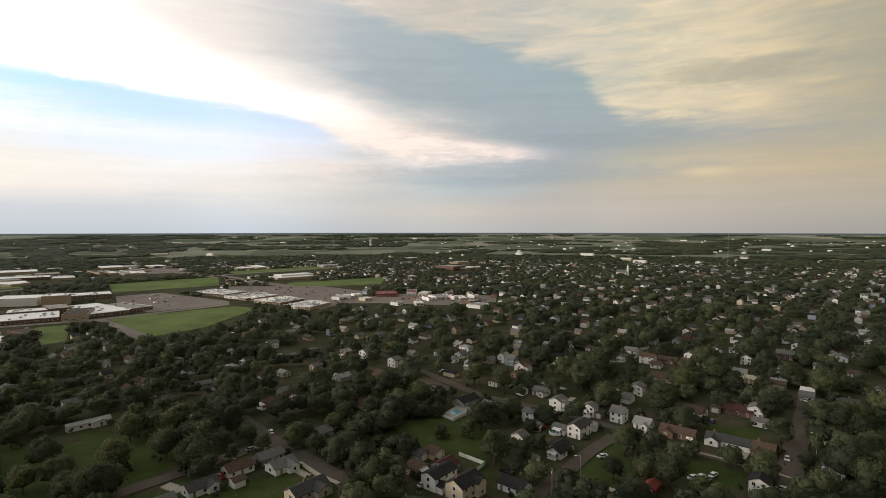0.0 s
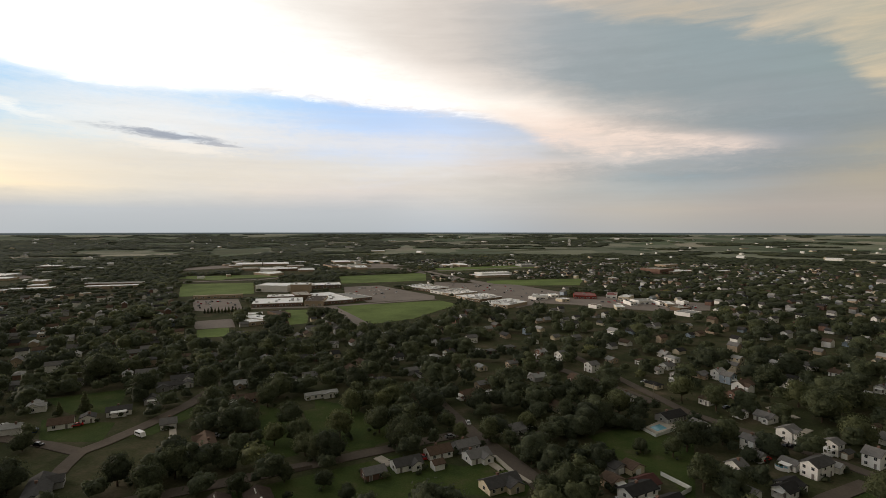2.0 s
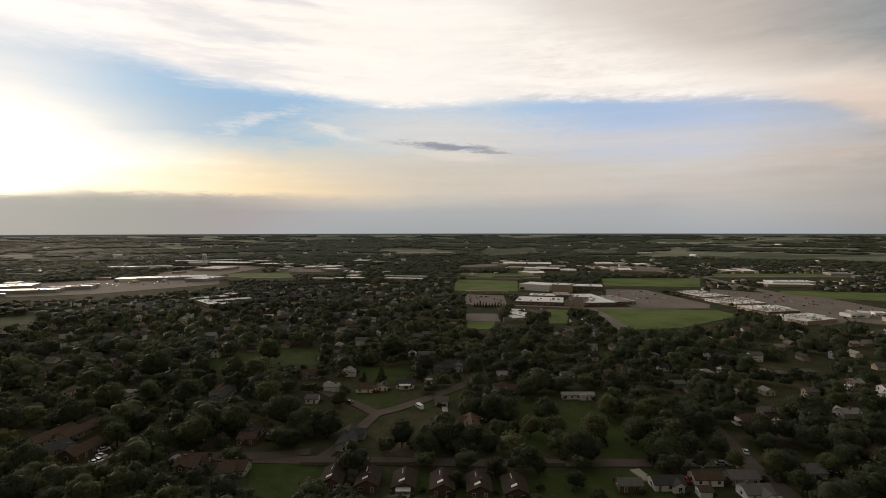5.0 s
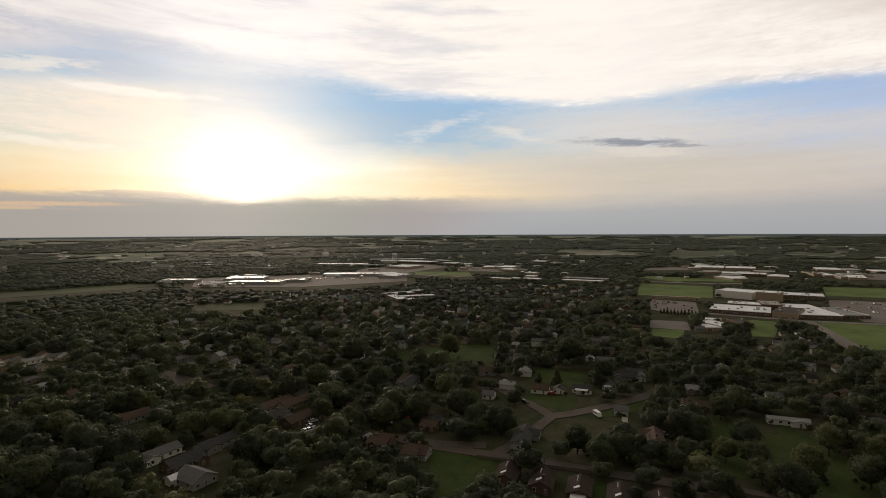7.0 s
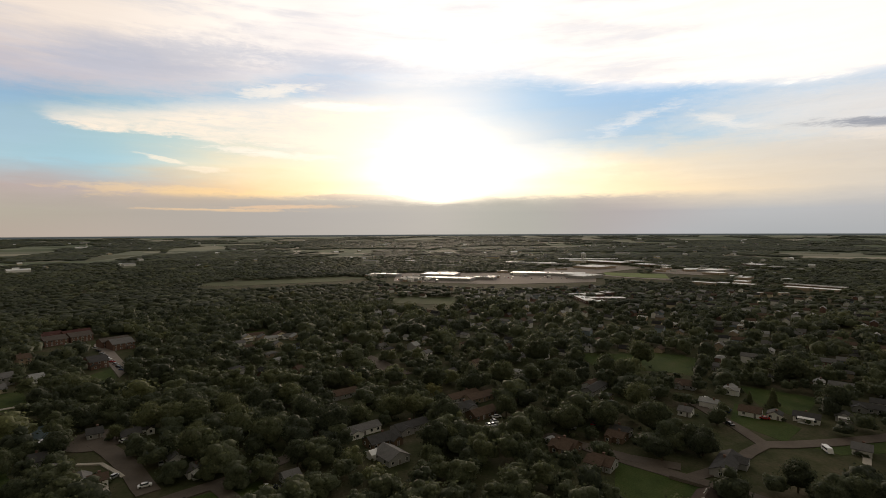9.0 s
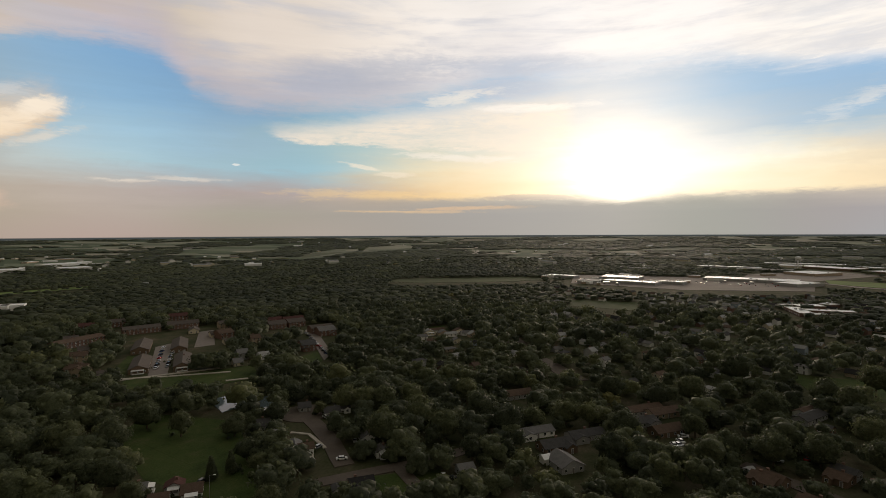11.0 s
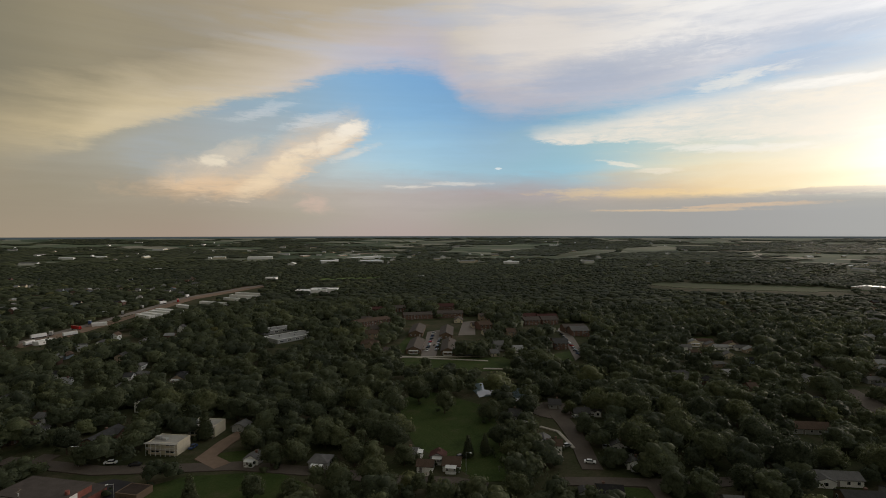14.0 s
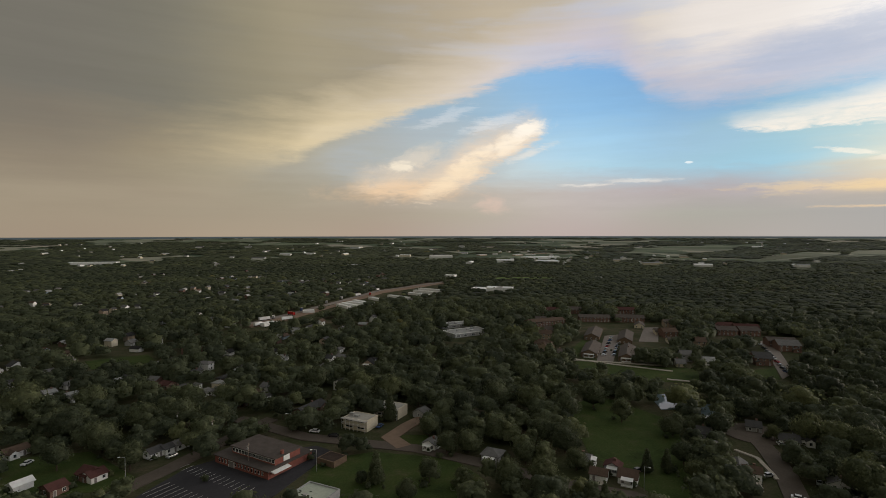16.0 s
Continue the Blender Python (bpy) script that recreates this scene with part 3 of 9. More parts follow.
def foliage(name, by_object):
    """Leaves in greens that differ from tree to tree and within a crown, with shade painted between sprigs."""
    mat, nt, b = plain_tree(name, 0.65)
    if by_object:
        part_of = nt.nodes.new("ShaderNodeMath")
        part_of.operation = "MULTIPLY"
        nt.links.new(nt.nodes.new("ShaderNodeObjectInfo").outputs["Random"], part_of.inputs[0])
        part_of.inputs[1].default_value = 0.8
        tint = part_of.outputs[0]
    else:
        at = nt.nodes.new("ShaderNodeAttribute")
        at.attribute_name = "tint"
        tint = at.outputs["Fac"]
    col = ramp_into(nt, tint, [(0.0, (0.062, 0.074, 0.047)), (0.3, (0.092, 0.107, 0.063)), (0.6, (0.126, 0.141, 0.076)), (0.9, (0.164, 0.176, 0.084)), (1.0, (0.220, 0.202, 0.082))])
    isle = nt.nodes.new("ShaderNodeNewGeometry").outputs["Random Per Island"]
    col = blend_into(nt, 0.8, col, ramp_into(nt, isle, [(0.0, (0.84, 0.86, 0.86)), (0.6, (1.0, 1.0, 1.0)), (1.0, (1.14, 1.13, 1.1))]), "MULTIPLY")
    per_metre = 11.0 if by_object else 1.0      # a single tree's mesh is one unit high
    clump = noise_into(nt, 0.35 * per_metre, 4, 0.65)
    sprig_shade = nt.nodes.new("ShaderNodeTexVoronoi")
    sprig_shade.inputs["Scale"].default_value = 1.25 * per_metre
    nt.links.new(nt.nodes.new("ShaderNodeTexCoord").outputs["Object"], sprig_shade.inputs["Vector"])
    leaf = noise_into(nt, 3.2 * per_metre, 3, 0.7)
    # shade in the gaps between leaf clumps, painted into the leaf colour
    col = blend_into(nt, 0.85, col, ramp_into(nt, sprig_shade.outputs["Distance"], [(0.05, (1.16, 1.16, 1.14)), (0.45, (0.96, 0.96, 0.96)), (0.8, (0.68, 0.69, 0.72))]), "MULTIPLY")
    col = blend_into(nt, 0.8, col, ramp_into(nt, leaf, [(0.3, (0.78, 0.79, 0.80)), (0.7, (1.2, 1.2, 1.17))]), "MULTIPLY")
    bump_into(nt, b, leaf, 0.6, 0.3)
    col = blend_into(nt, 0.8, col, ramp_into(nt, clump, [(0.3, (0.72, 0.73, 0.72)), (0.7, (1.22, 1.22, 1.18))]), "MULTIPLY")
    nt.links.new(col, b.inputs["Base Color"])
    b.inputs["Specular IOR Level"].default_value = 0.08
    see = nt.nodes.new("ShaderNodeBsdfTranslucent")
    nt.links.new(col, see.inputs[0])
    both = nt.nodes.new("ShaderNodeMixShader")
    both.inputs[0].default_value = 0.42
    nt.links.new(b.outputs[0], both.inputs[1])
    nt.links.new(see.outputs[0], both.inputs[2])
    nt.links.new(both.outputs[0], nt.nodes["Material Output"].inputs[0])
    return mat


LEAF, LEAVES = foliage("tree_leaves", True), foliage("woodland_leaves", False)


def ground_material():
    """Rough grass near the town, a patchwork of fields further out with haze worked into their colours."""
    mat, nt, b = plain_tree("grassland", 0.95)
    b.inputs["Specular IOR Level"].default_value = 0.03
    big, mid, small = noise_into(nt, 0.006, 5, 0.6), noise_into(nt, 0.05, 5, 0.65), noise_into(nt, 0.8, 4, 0.6)
    near = ramp_into(nt, mid, [(0.28, (0.036, 0.041, 0.022)), (0.44, (0.053, 0.060, 0.028)), (0.58, (0.080, 0.074, 0.044)), (0.74, (0.135, 0.106, 0.075))])
    co = nt.nodes.new("ShaderNodeTexCoord").outputs["Object"]
    mp = nt.nodes.new("ShaderNodeMapping")
    mp.inputs["Rotation"].default_value, mp.inputs["Scale"].default_value = (0, 0, radians(49.5)), (1, 0.55, 1)
    nt.links.new(co, mp.inputs["Vector"])
    cells = nt.nodes.new("ShaderNodeTexVoronoi")
    cells.distance, cells.inputs["Scale"].default_value, cells.inputs["Randomness"].default_value = "CHEBYCHEV", 0.0046, 0.75
    nt.links.new(mp.outputs[0], cells.inputs["Vector"])
    one = nt.nodes.new("ShaderNodeSeparateColor")
    nt.links.new(cells.outputs["Color"], one.inputs[0])
    # crop colours, lifted paler and bluer to stand in for distance haze
    crops = ramp_into(nt, one.outputs[0], [(0.0, (0.080, 0.105, 0.070)), (0.3, (0.140, 0.170, 0.110)), (0.5, (0.30, 0.30, 0.23)), (0.7, (0.095, 0.125, 0.085)), (0.85, (0.38, 0.35, 0.28)), (1.0, (0.18, 0.21, 0.145))])
    crops = blend_into(nt, 0.5, crops, ramp_into(nt, big, [(0.3, (0.75, 0.75, 0.75)), (0.7, (1.15, 1.15, 1.15))]), "MULTIPLY")
    dist = nt.nodes.new("ShaderNodeVectorMath")
    dist.operation = "LENGTH"
    nt.links.new(co, dist.inputs[0])
    far = nt.nodes.new("ShaderNodeMapRange")
    for i, v in ((1, 1300), (2, 1900)):
        far.inputs[i].default_value = v
    nt.links.new(dist.outputs["Value"], far.inputs[0])
    col = blend_into(nt, far.outputs[0], near, crops)
    col = blend_into(nt, 0.45, col, ramp_into(nt, small, [(0.3, (0.65, 0.65, 0.65)), (0.7, (1.2, 1.2, 1.2))]), "MULTIPLY")
    nt.links.new(col, b.inputs["Base Color"])
    bump_into(nt, b, small, 0.5, 0.2)
    return mat


# ---------------------------------------------------------------- geometry helpers
class Geo:
    """Vertices and faces of one mesh, with a material slot for each face."""

    def __init__(self):
        self.v, self.f, self.s = [], [], []

    def poly(self, pts, slot=0):
        n = len(self.v)
        self.v += [tuple(p) for p in pts]
        self.f.append(tuple(range(n, n + len(pts))))
        self.s.append(slot)

    def solid(self, low, high, slot=0):
        """A closed body between two outlines with the same number of corners (counter-clockwise from above)."""
        n, k = len(self.v), len(low)
        self.v += [tuple(p) for p in low] + [tuple(p) for p in high]
        self.f += [tuple(range(n + k - 1, n - 1, -1)), tuple(range(n + k, n + 2 * k))]
        self.f += [(n + i, n + (i + 1) % k, n + k + (i + 1) % k, n + k + i) for i in range(k)]
        self.s += [slot] * (k + 2)

    def box(self, x0, y0, z0, x1, y1, z1, slot=0):
        o = [(x0, y0), (x1, y0), (x1, y1), (x0, y1)]
        self.solid([(*p, z0) for p in o], [(*p, z1) for p in o], slot)

    def tube(self, a, b, ra, rb, sides=8, slot=0):
        a, b = Vector(a), Vector(b)
        q = (b - a).to_track_quat("Z", "Y")
        ring = [Vector((math.cos(i * math.tau / sides), math.sin(i * math.tau / sides), 0)) for i in range(sides)]
        self.solid([a + q @ (r * ra) for r in ring], [b + q @ (r * rb) for r in ring], slot)

    def mesh(self, name, *mats):
        me = bpy.data.meshes.new(name)
        me.from_pydata(self.v, [], self.f)
        for mt in mats:
            me.materials.append(mt)
        if len(mats) > 1:
            me.polygons.foreach_set("material_index", self.s)
        me.update()
        return me


def part(name, data, parent, label="", at=None):
    ob = new(name, data)
    ob.parent = parent
    if at is not None:
        ob.matrix_basis = at
    return tagged(ob, label) if label else ob


def base(name, x, y, turn, label, category, group="", z=0.0):
    return tagged_at(new(name), x, y, z, turn, label, category, group)


def tagged_at(ob, x, y, z, turn, label, category, group=""):
    ob.matrix_basis = pose(x, y, z, 0, 0, turn)
    return tagged(ob, label, category, group)


# what keeps trees off: discs (x, y, radius) and, for roads, stretches (x0, y0, x1, y1, half width)
KEEP_OFF, KEEP_LINES, KEEP_AREAS = [], [], []


def opening(x, y, half, reach):
    """Keeps trees off a gap of that many metres that runs from a thing towards the town's middle."""
    d = math.hypot(x, y)
    KEEP_LINES.append((x, y, x * (1 - reach / d), y * (1 - reach / d), half))


def opening_area(pts, share):
    cx, cy = sum(p[0] for p in pts) / len(pts), sum(p[1] for p in pts) / len(pts)
    for k in (0.5, 1.0):
        s = share * k
        KEEP_AREAS.append([(x - cx * s, y - cy * s) for x, y in pts])


# ---------------------------------------------------------------- the ground
def ground_height(d):
    return np.where(d > 2400, 46.0 * ((np.maximum(d, 2400) - 2400) / 2500) ** 2, 0.0)


def ground_sheet():
    rings = np.concatenate([np.linspace(0, 600, 7), np.linspace(700, 2400, 18), np.linspace(2500, 4940, 40)])
    n, v, f = 180, [], []
    for r in rings:
        z = float(ground_height(np.array(r)))
        v += [(r * math.cos(i * math.tau / n), r * math.sin(i * math.tau / n), z) for i in range(n)]
    for k in range(len(rings) - 1):
        f += [(k * n + i, (k + 1) * n + i, (k + 1) * n + (i + 1) % n, k * n + (i + 1) % n) for i in range(n)]
    me = bpy.data.meshes.new("ground")
    me.from_pydata(v, [], f)
    me.materials.append(ground_material())
    tagged(new("ground", me), "wide flat land of rough grass and far fields", "ground", kind="structure")


ground_sheet()


def ribbon(name, pts, width, mat, label, z=0.06, category="road", trees=True):
    """A strip along a line, with mitred bends."""
    p = [Vector((x, y)) for x, y in pts]
    g, left, right = Geo(), [], []
    for i, c in enumerate(p):
        a = (c - p[i - 1]).normalized() if i else None
        b = (p[i + 1] - c).normalized() if i + 1 < len(p) else None
        d = ((a or b) + (b or a)).normalized()
        nrm = Vector((-d.y, d.x)) * (width / 2 / max(0.5, d.dot(b or a)))
        left.append((*(c + nrm), z))
        right.append((*(c - nrm), z))
    for i in range(len(p) - 1):
        q = [right[i], right[i + 1], left[i + 1], left[i]]
        g.solid([(x, y, -0.05) for x, y, _ in q], q)
        if trees:
            KEEP_LINES.append((*p[i], *p[i + 1], width / 2))
    return tagged(new(name, g.mesh(name, mat)), label, category, kind="structure")


def patch(name, pts, mat, label, category, z=0.03, clear=True):
    g = Geo()
    if sum(x0 * y1 - x1 * y0 for (x0, y0), (x1, y1) in zip(pts, pts[1:] + pts[:1])) < 0:
        pts = pts[::-1]
    g.solid([(x, y, -0.05) for x, y in pts], [(x, y, z) for x, y in pts])
    if clear:
        KEEP_AREAS.append(pts)
        opening_area(pts, 0.05 if name == "lawn" else 0.09)
    return tagged(new(name, g.mesh(name, mat)), label, category, kind="structure")


# ---------------------------------------------------------------- houses
def window_mesh():
    g = Geo()
    g.box(-0.62, -0.07, -0.02, 0.62, 0.02, 1.32, 0)
    g.box(-0.50, -0.09, 0.10, -0.03, -0.05, 1.20, 1)
    g.box(0.03, -0.09, 0.10, 0.50, -0.05, 1.20, 1)
    return g.mesh("window", TRIM, GLASS)


def door_mesh():
    g = Geo()
    g.box(-0.55, -0.06, 0, 0.55, 0.02, 2.15, 0)
    g.box(-0.45, -0.09, 0.03, 0.45, -0.03, 2.05, 1)
    return g.mesh("door", TRIM, DOORS)


def garage_door_mesh():
    g = Geo()
    g.box(-1.35, -0.06, 0, 1.35, 0.02, 2.25, 0)
    for k in range(4):
        g.box(-1.25, -0.09, 0.06 + k * 0.54, 1.25, -0.03, 0.56 + k * 0.54, 0)
    return g.mesh("garage_door", TRIM)


WINDOW, DOOR, GARAGE = window_mesh(), door_mesh(), garage_door_mesh()
ROOF_WORDS = {"taupe": "brown-grey", "dkbrown": "dark brown", "dkgrey": "dark grey", "ltgrey": "light grey", "stone": "pale gravel"}


def gable_walls(L, D, h, rise, along):
    """A closed body with two gables; the front is at y = 0, the ridge along x or along y."""
    g = Geo()
    a = L / 2
    if along:
        side = [(-a, 0, 0), (-a, D, 0), (-a, D, h), (-a, D / 2, h + rise), (-a, 0, h)]
        g.solid([(x, y, z) for x, y, z in side[::-1]], [(a, y, z) for x, y, z in side[::-1]])
    else:
        front = [(-a, 0, 0), (a, 0, 0), (a, 0, h), (0, 0, h + rise), (-a, 0, h)]
        g.solid([(x, y, z) for x, y, z in front[::-1]], [(x, D, z) for x, y, z in front[::-1]])
    return g


def gable_roof(L, D, h, rise, along, out=0.45, thick=0.22):
    g = Geo()
    span, run = (D, L) if along else (L, D)
    slope = rise / (span / 2)
    lo = -out
    for s in (-1, 1):
        e0, e1 = s * (span / 2 + out), 0.0
        z0, z1 = h - out * slope + 0.03, h + rise + 0.03
        quad = [(e0, z0), (e1, z1), (e1, z1 + thick), (e0, z0 + thick)]

        def at(e, u, z):
            return (u - run / 2, e + span / 2, z) if along else (e, u, z)
        g.solid([at(e, -out, z) for e, z in quad], [at(e, run + out, z) for e, z in quad])
    return g


def hip_roof(L, D, h, rise, out=0.5):
    g, a = Geo(), L / 2 + out
    k = min(L, D) / 2 * 0.98
    eave = [(-a, -out, h), (a, -out, h), (a, D + out, h), (-a, D + out, h)]
    if L >= D:
        r = [(-L / 2 + k, D / 2, h + rise), (L / 2 - k, D / 2, h + rise)]
        g.poly([eave[0], eave[1], r[1], r[0]]), g.poly([eave[2], eave[3], r[0], r[1]])
        g.poly([eave[1], eave[2], r[1]]), g.poly([eave[3], eave[0], r[0]])
    else:
        r = [(0, k, h + rise), (0, D - k, h + rise)]
        g.poly([eave[1], eave[2], r[1], r[0]]), g.poly([eave[3], eave[0], r[0], r[1]])
        g.poly([eave[0], eave[1], r[0]]), g.poly([eave[2], eave[3], r[1]])
    g.solid([(x, y, h - 0.18) for x, y, _ in eave], [(x, y, h - 0.003) for x, y, _ in eave])
    return g


HOUSE_RNG = random.Random(11)


def house(x, y, turn, L, D, storeys, wall, roof, ridge="l", extra="", kind="house", label="", gap=0.045):
    """A house with its front wall's middle at x, y, facing the turned -y. ridge: l along the front, c across it, h hipped."""
    rng = HOUSE_RNG
    h = {1: 2.5, 1.5: 3.0, 2: 4.8}[storeys]
    rise = min(L if ridge == "c" else D, 10) / 2 * rng.uniform(0.40, 0.58) if ridge != "h" else min(L, D) / 2 * 0.45
    wm, rm = WALLS.get(wall, MIX_WALL), ROOFS.get(roof, MIX_ROOF)
    words = {1: "single-storey", 1.5: "one-and-a-half-storey", 2: "two-storey"}[storeys]
    what = {"shed": "small garden shed", "garage": "detached garage"}.get(kind, words + " house")
    ob = base(kind, x, y, turn, label or f"{wall} {what} with a {ROOF_WORDS.get(roof, roof)} {'hipped' if ridge == 'h' else 'gabled'} roof", kind)
    KEEP_OFF.append((x - math.sin(radians(turn)) * D / 2, y + math.cos(radians(turn)) * D / 2, max(L, D) * 0.5 + 1.2))
    opening(x, y, L * 0.36, math.hypot(x, y) * gap)
    if ridge == "h":
        g = Geo()
        g.box(-L / 2, 0, 0, L / 2, D, h)
        part("wall", g.mesh("wall", wm), ob)
        part("roof", hip_roof(L, D, h, rise).mesh("roof", rm), ob)
    else:
        part("wall", gable_walls(L, D, h, rise, ridge == "l").mesh("wall", wm), ob)
        top = part("roof", gable_roof(L, D, h, rise, ridge == "l").mesh("roof", rm), ob)
        if kind == "house" and rng.random() < 0.45:
            g = Geo()
            g.box(-0.4, -0.4, h * 0.8, 0.4, 0.4, h + rise + 0.7)
            g.box(-0.5, -0.5, h + rise + 0.7, 0.5, 0.5, h + rise + 0.85)
            cx, cy = (rng.uniform(-0.3, 0.3) * L, D / 2 + 0.6) if ridge == "l" else (0.7, D * rng.uniform(0.3, 0.7))
            part("chimney", g.mesh("chimney", WALLS["brick"]), top, "brick chimney", pose(cx, cy, 0))
    floors = 2 if storeys == 2 else 1
    wing = None
    if kind == "house" and ridge == "l" and L >= 7 and L < 20 and rng.random() < 0.6:
        w, out_ = L * rng.uniform(0.34, 0.48), rng.uniform(1.4, 2.8)
        cx = rng.choice((-1, 1)) * (L / 2 - w / 2 - rng.uniform(0.1, 0.6))
        tall = 2.45 if storeys == 2 and rng.random() < 0.5 else h - 0.12
        up = min(rise * 0.8, w / 2 * 0.62) if tall > 2.5 or storeys != 2 else w / 2 * 0.4
        wing = (cx, w, out_)
        at = pose(cx, -out_, 0)
        part("wing", gable_walls(w, out_ + D * 0.4, tall, up, False).mesh("wing", wm), ob, at=at)
        part("wing_roof", gable_roof(w, out_ + D * 0.4, tall, up, False, 0.35).mesh("wing_roof", rm), ob, at=at)
    elif kind == "house" and ridge == "c" and "p" not in extra and rng.random() < 0.5:
        extra += "p"
    if kind == "house":
        n = max(2, int(L / 3.2))
        gate = rng.randrange(n)
        for fl in range(floors):
            for i in range(n):
                u = (i + 0.5) / n * L - L / 2
                front = 0.0
                if wing and fl == 0 and abs(u - wing[0]) < wing[1] / 2:
                    u, front = wing[0], -wing[2]
                if fl == 0 and i == gate:
                    part("door", DOOR, ob, at=pose(u, front, 0))
                else:
                    part("window", WINDOW, ob, at=pose(u, front, 0.8 + fl * 2.4))
            for s in (-1, 1) if math.hypot(x, y) < 400 else ():
                for k in range(max(1, int(D / 4))):
                    part("window", WINDOW, ob, at=pose(s * L / 2, (k + 0.5) / max(1, int(D / 4)) * D, 0.8 + fl * 2.4, 0, 0, 90 * s))
        if "g" in extra:
            g = Geo()
            g.box(L / 2 - 3.0, -9.0, -0.02, L / 2 - 0.2, -0.1, 0.35)
            part("driveway", g.mesh("driveway", CONCRETE), ob, "pale concrete driveway")
            part("garage_door", GARAGE, ob, at=pose(L / 2 - 1.6, -0.04, 0))
        if "s" in extra:
            slope, tilt = rise / (L / 2), math.degrees(math.atan2(rise, L / 2))
            g = Geo()
            g.box(-1.1, -0.7, 0, 1.1, 0.7, 0.16)
            part("skylight", g.mesh("skylight", TRIM), ob, "white skylight panel", pose(-L * 0.08, 2.2, h + rise - L * 0.08 * slope + 0.28, 0, -tilt, 0))
            g = Geo()
            g.box(-0.18, -0.18, 0, 0.18, 0.18, 0.35)
            vent = g.mesh("roof_vent", TRIM)
            for k in range(4):
                part("roof_vent", vent, ob, "small white roof vent", pose(-L * 0.12 + 0.1, 7.5 + k * 1.0, h + rise - L * 0.12 * slope + 0.2))
        if "p" in extra:
            g = Geo()
            g.box(-L * 0.3, -2.2, 0.1, L * 0.3, -0.02, 0.4)
            for k in (-1, 0, 1):
                g.box(k * L * 0.29 - 0.08, -2.1, 0.4, k * L * 0.29 + 0.08, -1.94, 2.4)
            g.solid([(-L * 0.32, -2.4, 2.4), (L * 0.32, -2.4, 2.4), (L * 0.32, -0.03, 2.66), (-L * 0.32, -0.03, 2.66)],
                    [(-L * 0.32, -2.4, 2.52), (L * 0.32, -2.4, 2.52), (L * 0.32, -0.03, 2.8), (-L * 0.32, -0.03, 2.8)])
            part("porch", g.mesh("porch", TRIM), ob, "white front porch")
    else:
        part("garage_door", GARAGE, ob, at=pose(0, -0.02, 0) @ Matrix.Diagonal((min(1, L / 3.2), 1, 0.95, 1)))
    return ob


def block(name, x, y, turn, L, D, h, wall, roof, label, category="building", units=6, bands=1, parapet=0.5):
    """A flat-roofed building: walls, a roof deck behind a parapet, window strips and roof units."""
    rng = HOUSE_RNG
    ob = base(name, x, y, turn, label, category)
    KEEP_OFF.append((x - math.sin(radians(turn)) * D / 2, y + math.cos(radians(turn)) * D / 2, math.hypot(L, D) * 0.36 + 2))
    w = [(-L / 2, 0), (L / 2, 0), (L / 2, D), (-L / 2, D)]
    KEEP_AREAS.append([tuple((pose(x, y, 0, 0, 0, turn) @ Vector((px * 1.05, py * 1.05, 0)))[:2]) for px, py in w])
    opening_area(KEEP_AREAS[-1], 0.10)
    g = Geo()
    g.box(-L / 2, 0, 0, L / 2, D, h)
    body = part("wall", g.mesh("wall", WALLS.get(wall, MIX_WALL)), ob)
    g = Geo()
    g.box(-L / 2 + 0.4, 0.4, h + 0.004, L / 2 - 0.4, D - 0.4, h + 0.12)
    top = part("roof", g.mesh("roof", ROOFS[roof]), ob)
    g = Geo()
    for a in ((-L / 2 - 0.05, -0.05, L / 2 + 0.05, 0.38), (-L / 2 - 0.05, D - 0.38, L / 2 + 0.05, D + 0.05), (-L / 2 - 0.05, 0.38, -L / 2 + 0.38, D - 0.38), (L / 2 - 0.38, 0.38, L / 2 + 0.05, D - 0.38)):
        g.box(a[0], a[1], h + 0.002, a[2], a[3], h + parapet)
    part("parapet", g.mesh("parapet", TRIM if roof in ("white", "ltgrey") else WALLS.get(wall, MIX_WALL)), ob)
    for k in range(units):
        g, s = Geo(), rng.uniform(0.8, 1.8)
        g.box(-s, -s * 0.7, 0, s, s * 0.7, rng.uniform(0.8, 1.5))
        part("roof_unit", g.mesh("roof_unit", STEEL), top, "grey metal roof unit", pose(rng.uniform(-0.42, 0.42) * L, rng.uniform(0.15, 0.85) * D, h + 0.12))
    for fl in range(bands):
        n = max(2, int(L / 7))
        for i in range(n):
            part("window", WINDOW, body, at=pose((i + 0.5) / n * L - L / 2, 0, 1.0 + fl * 2.9) @ Matrix.Diagonal((min(3.5, L / n * 0.62), 1, 1.0, 1)))
    return ob


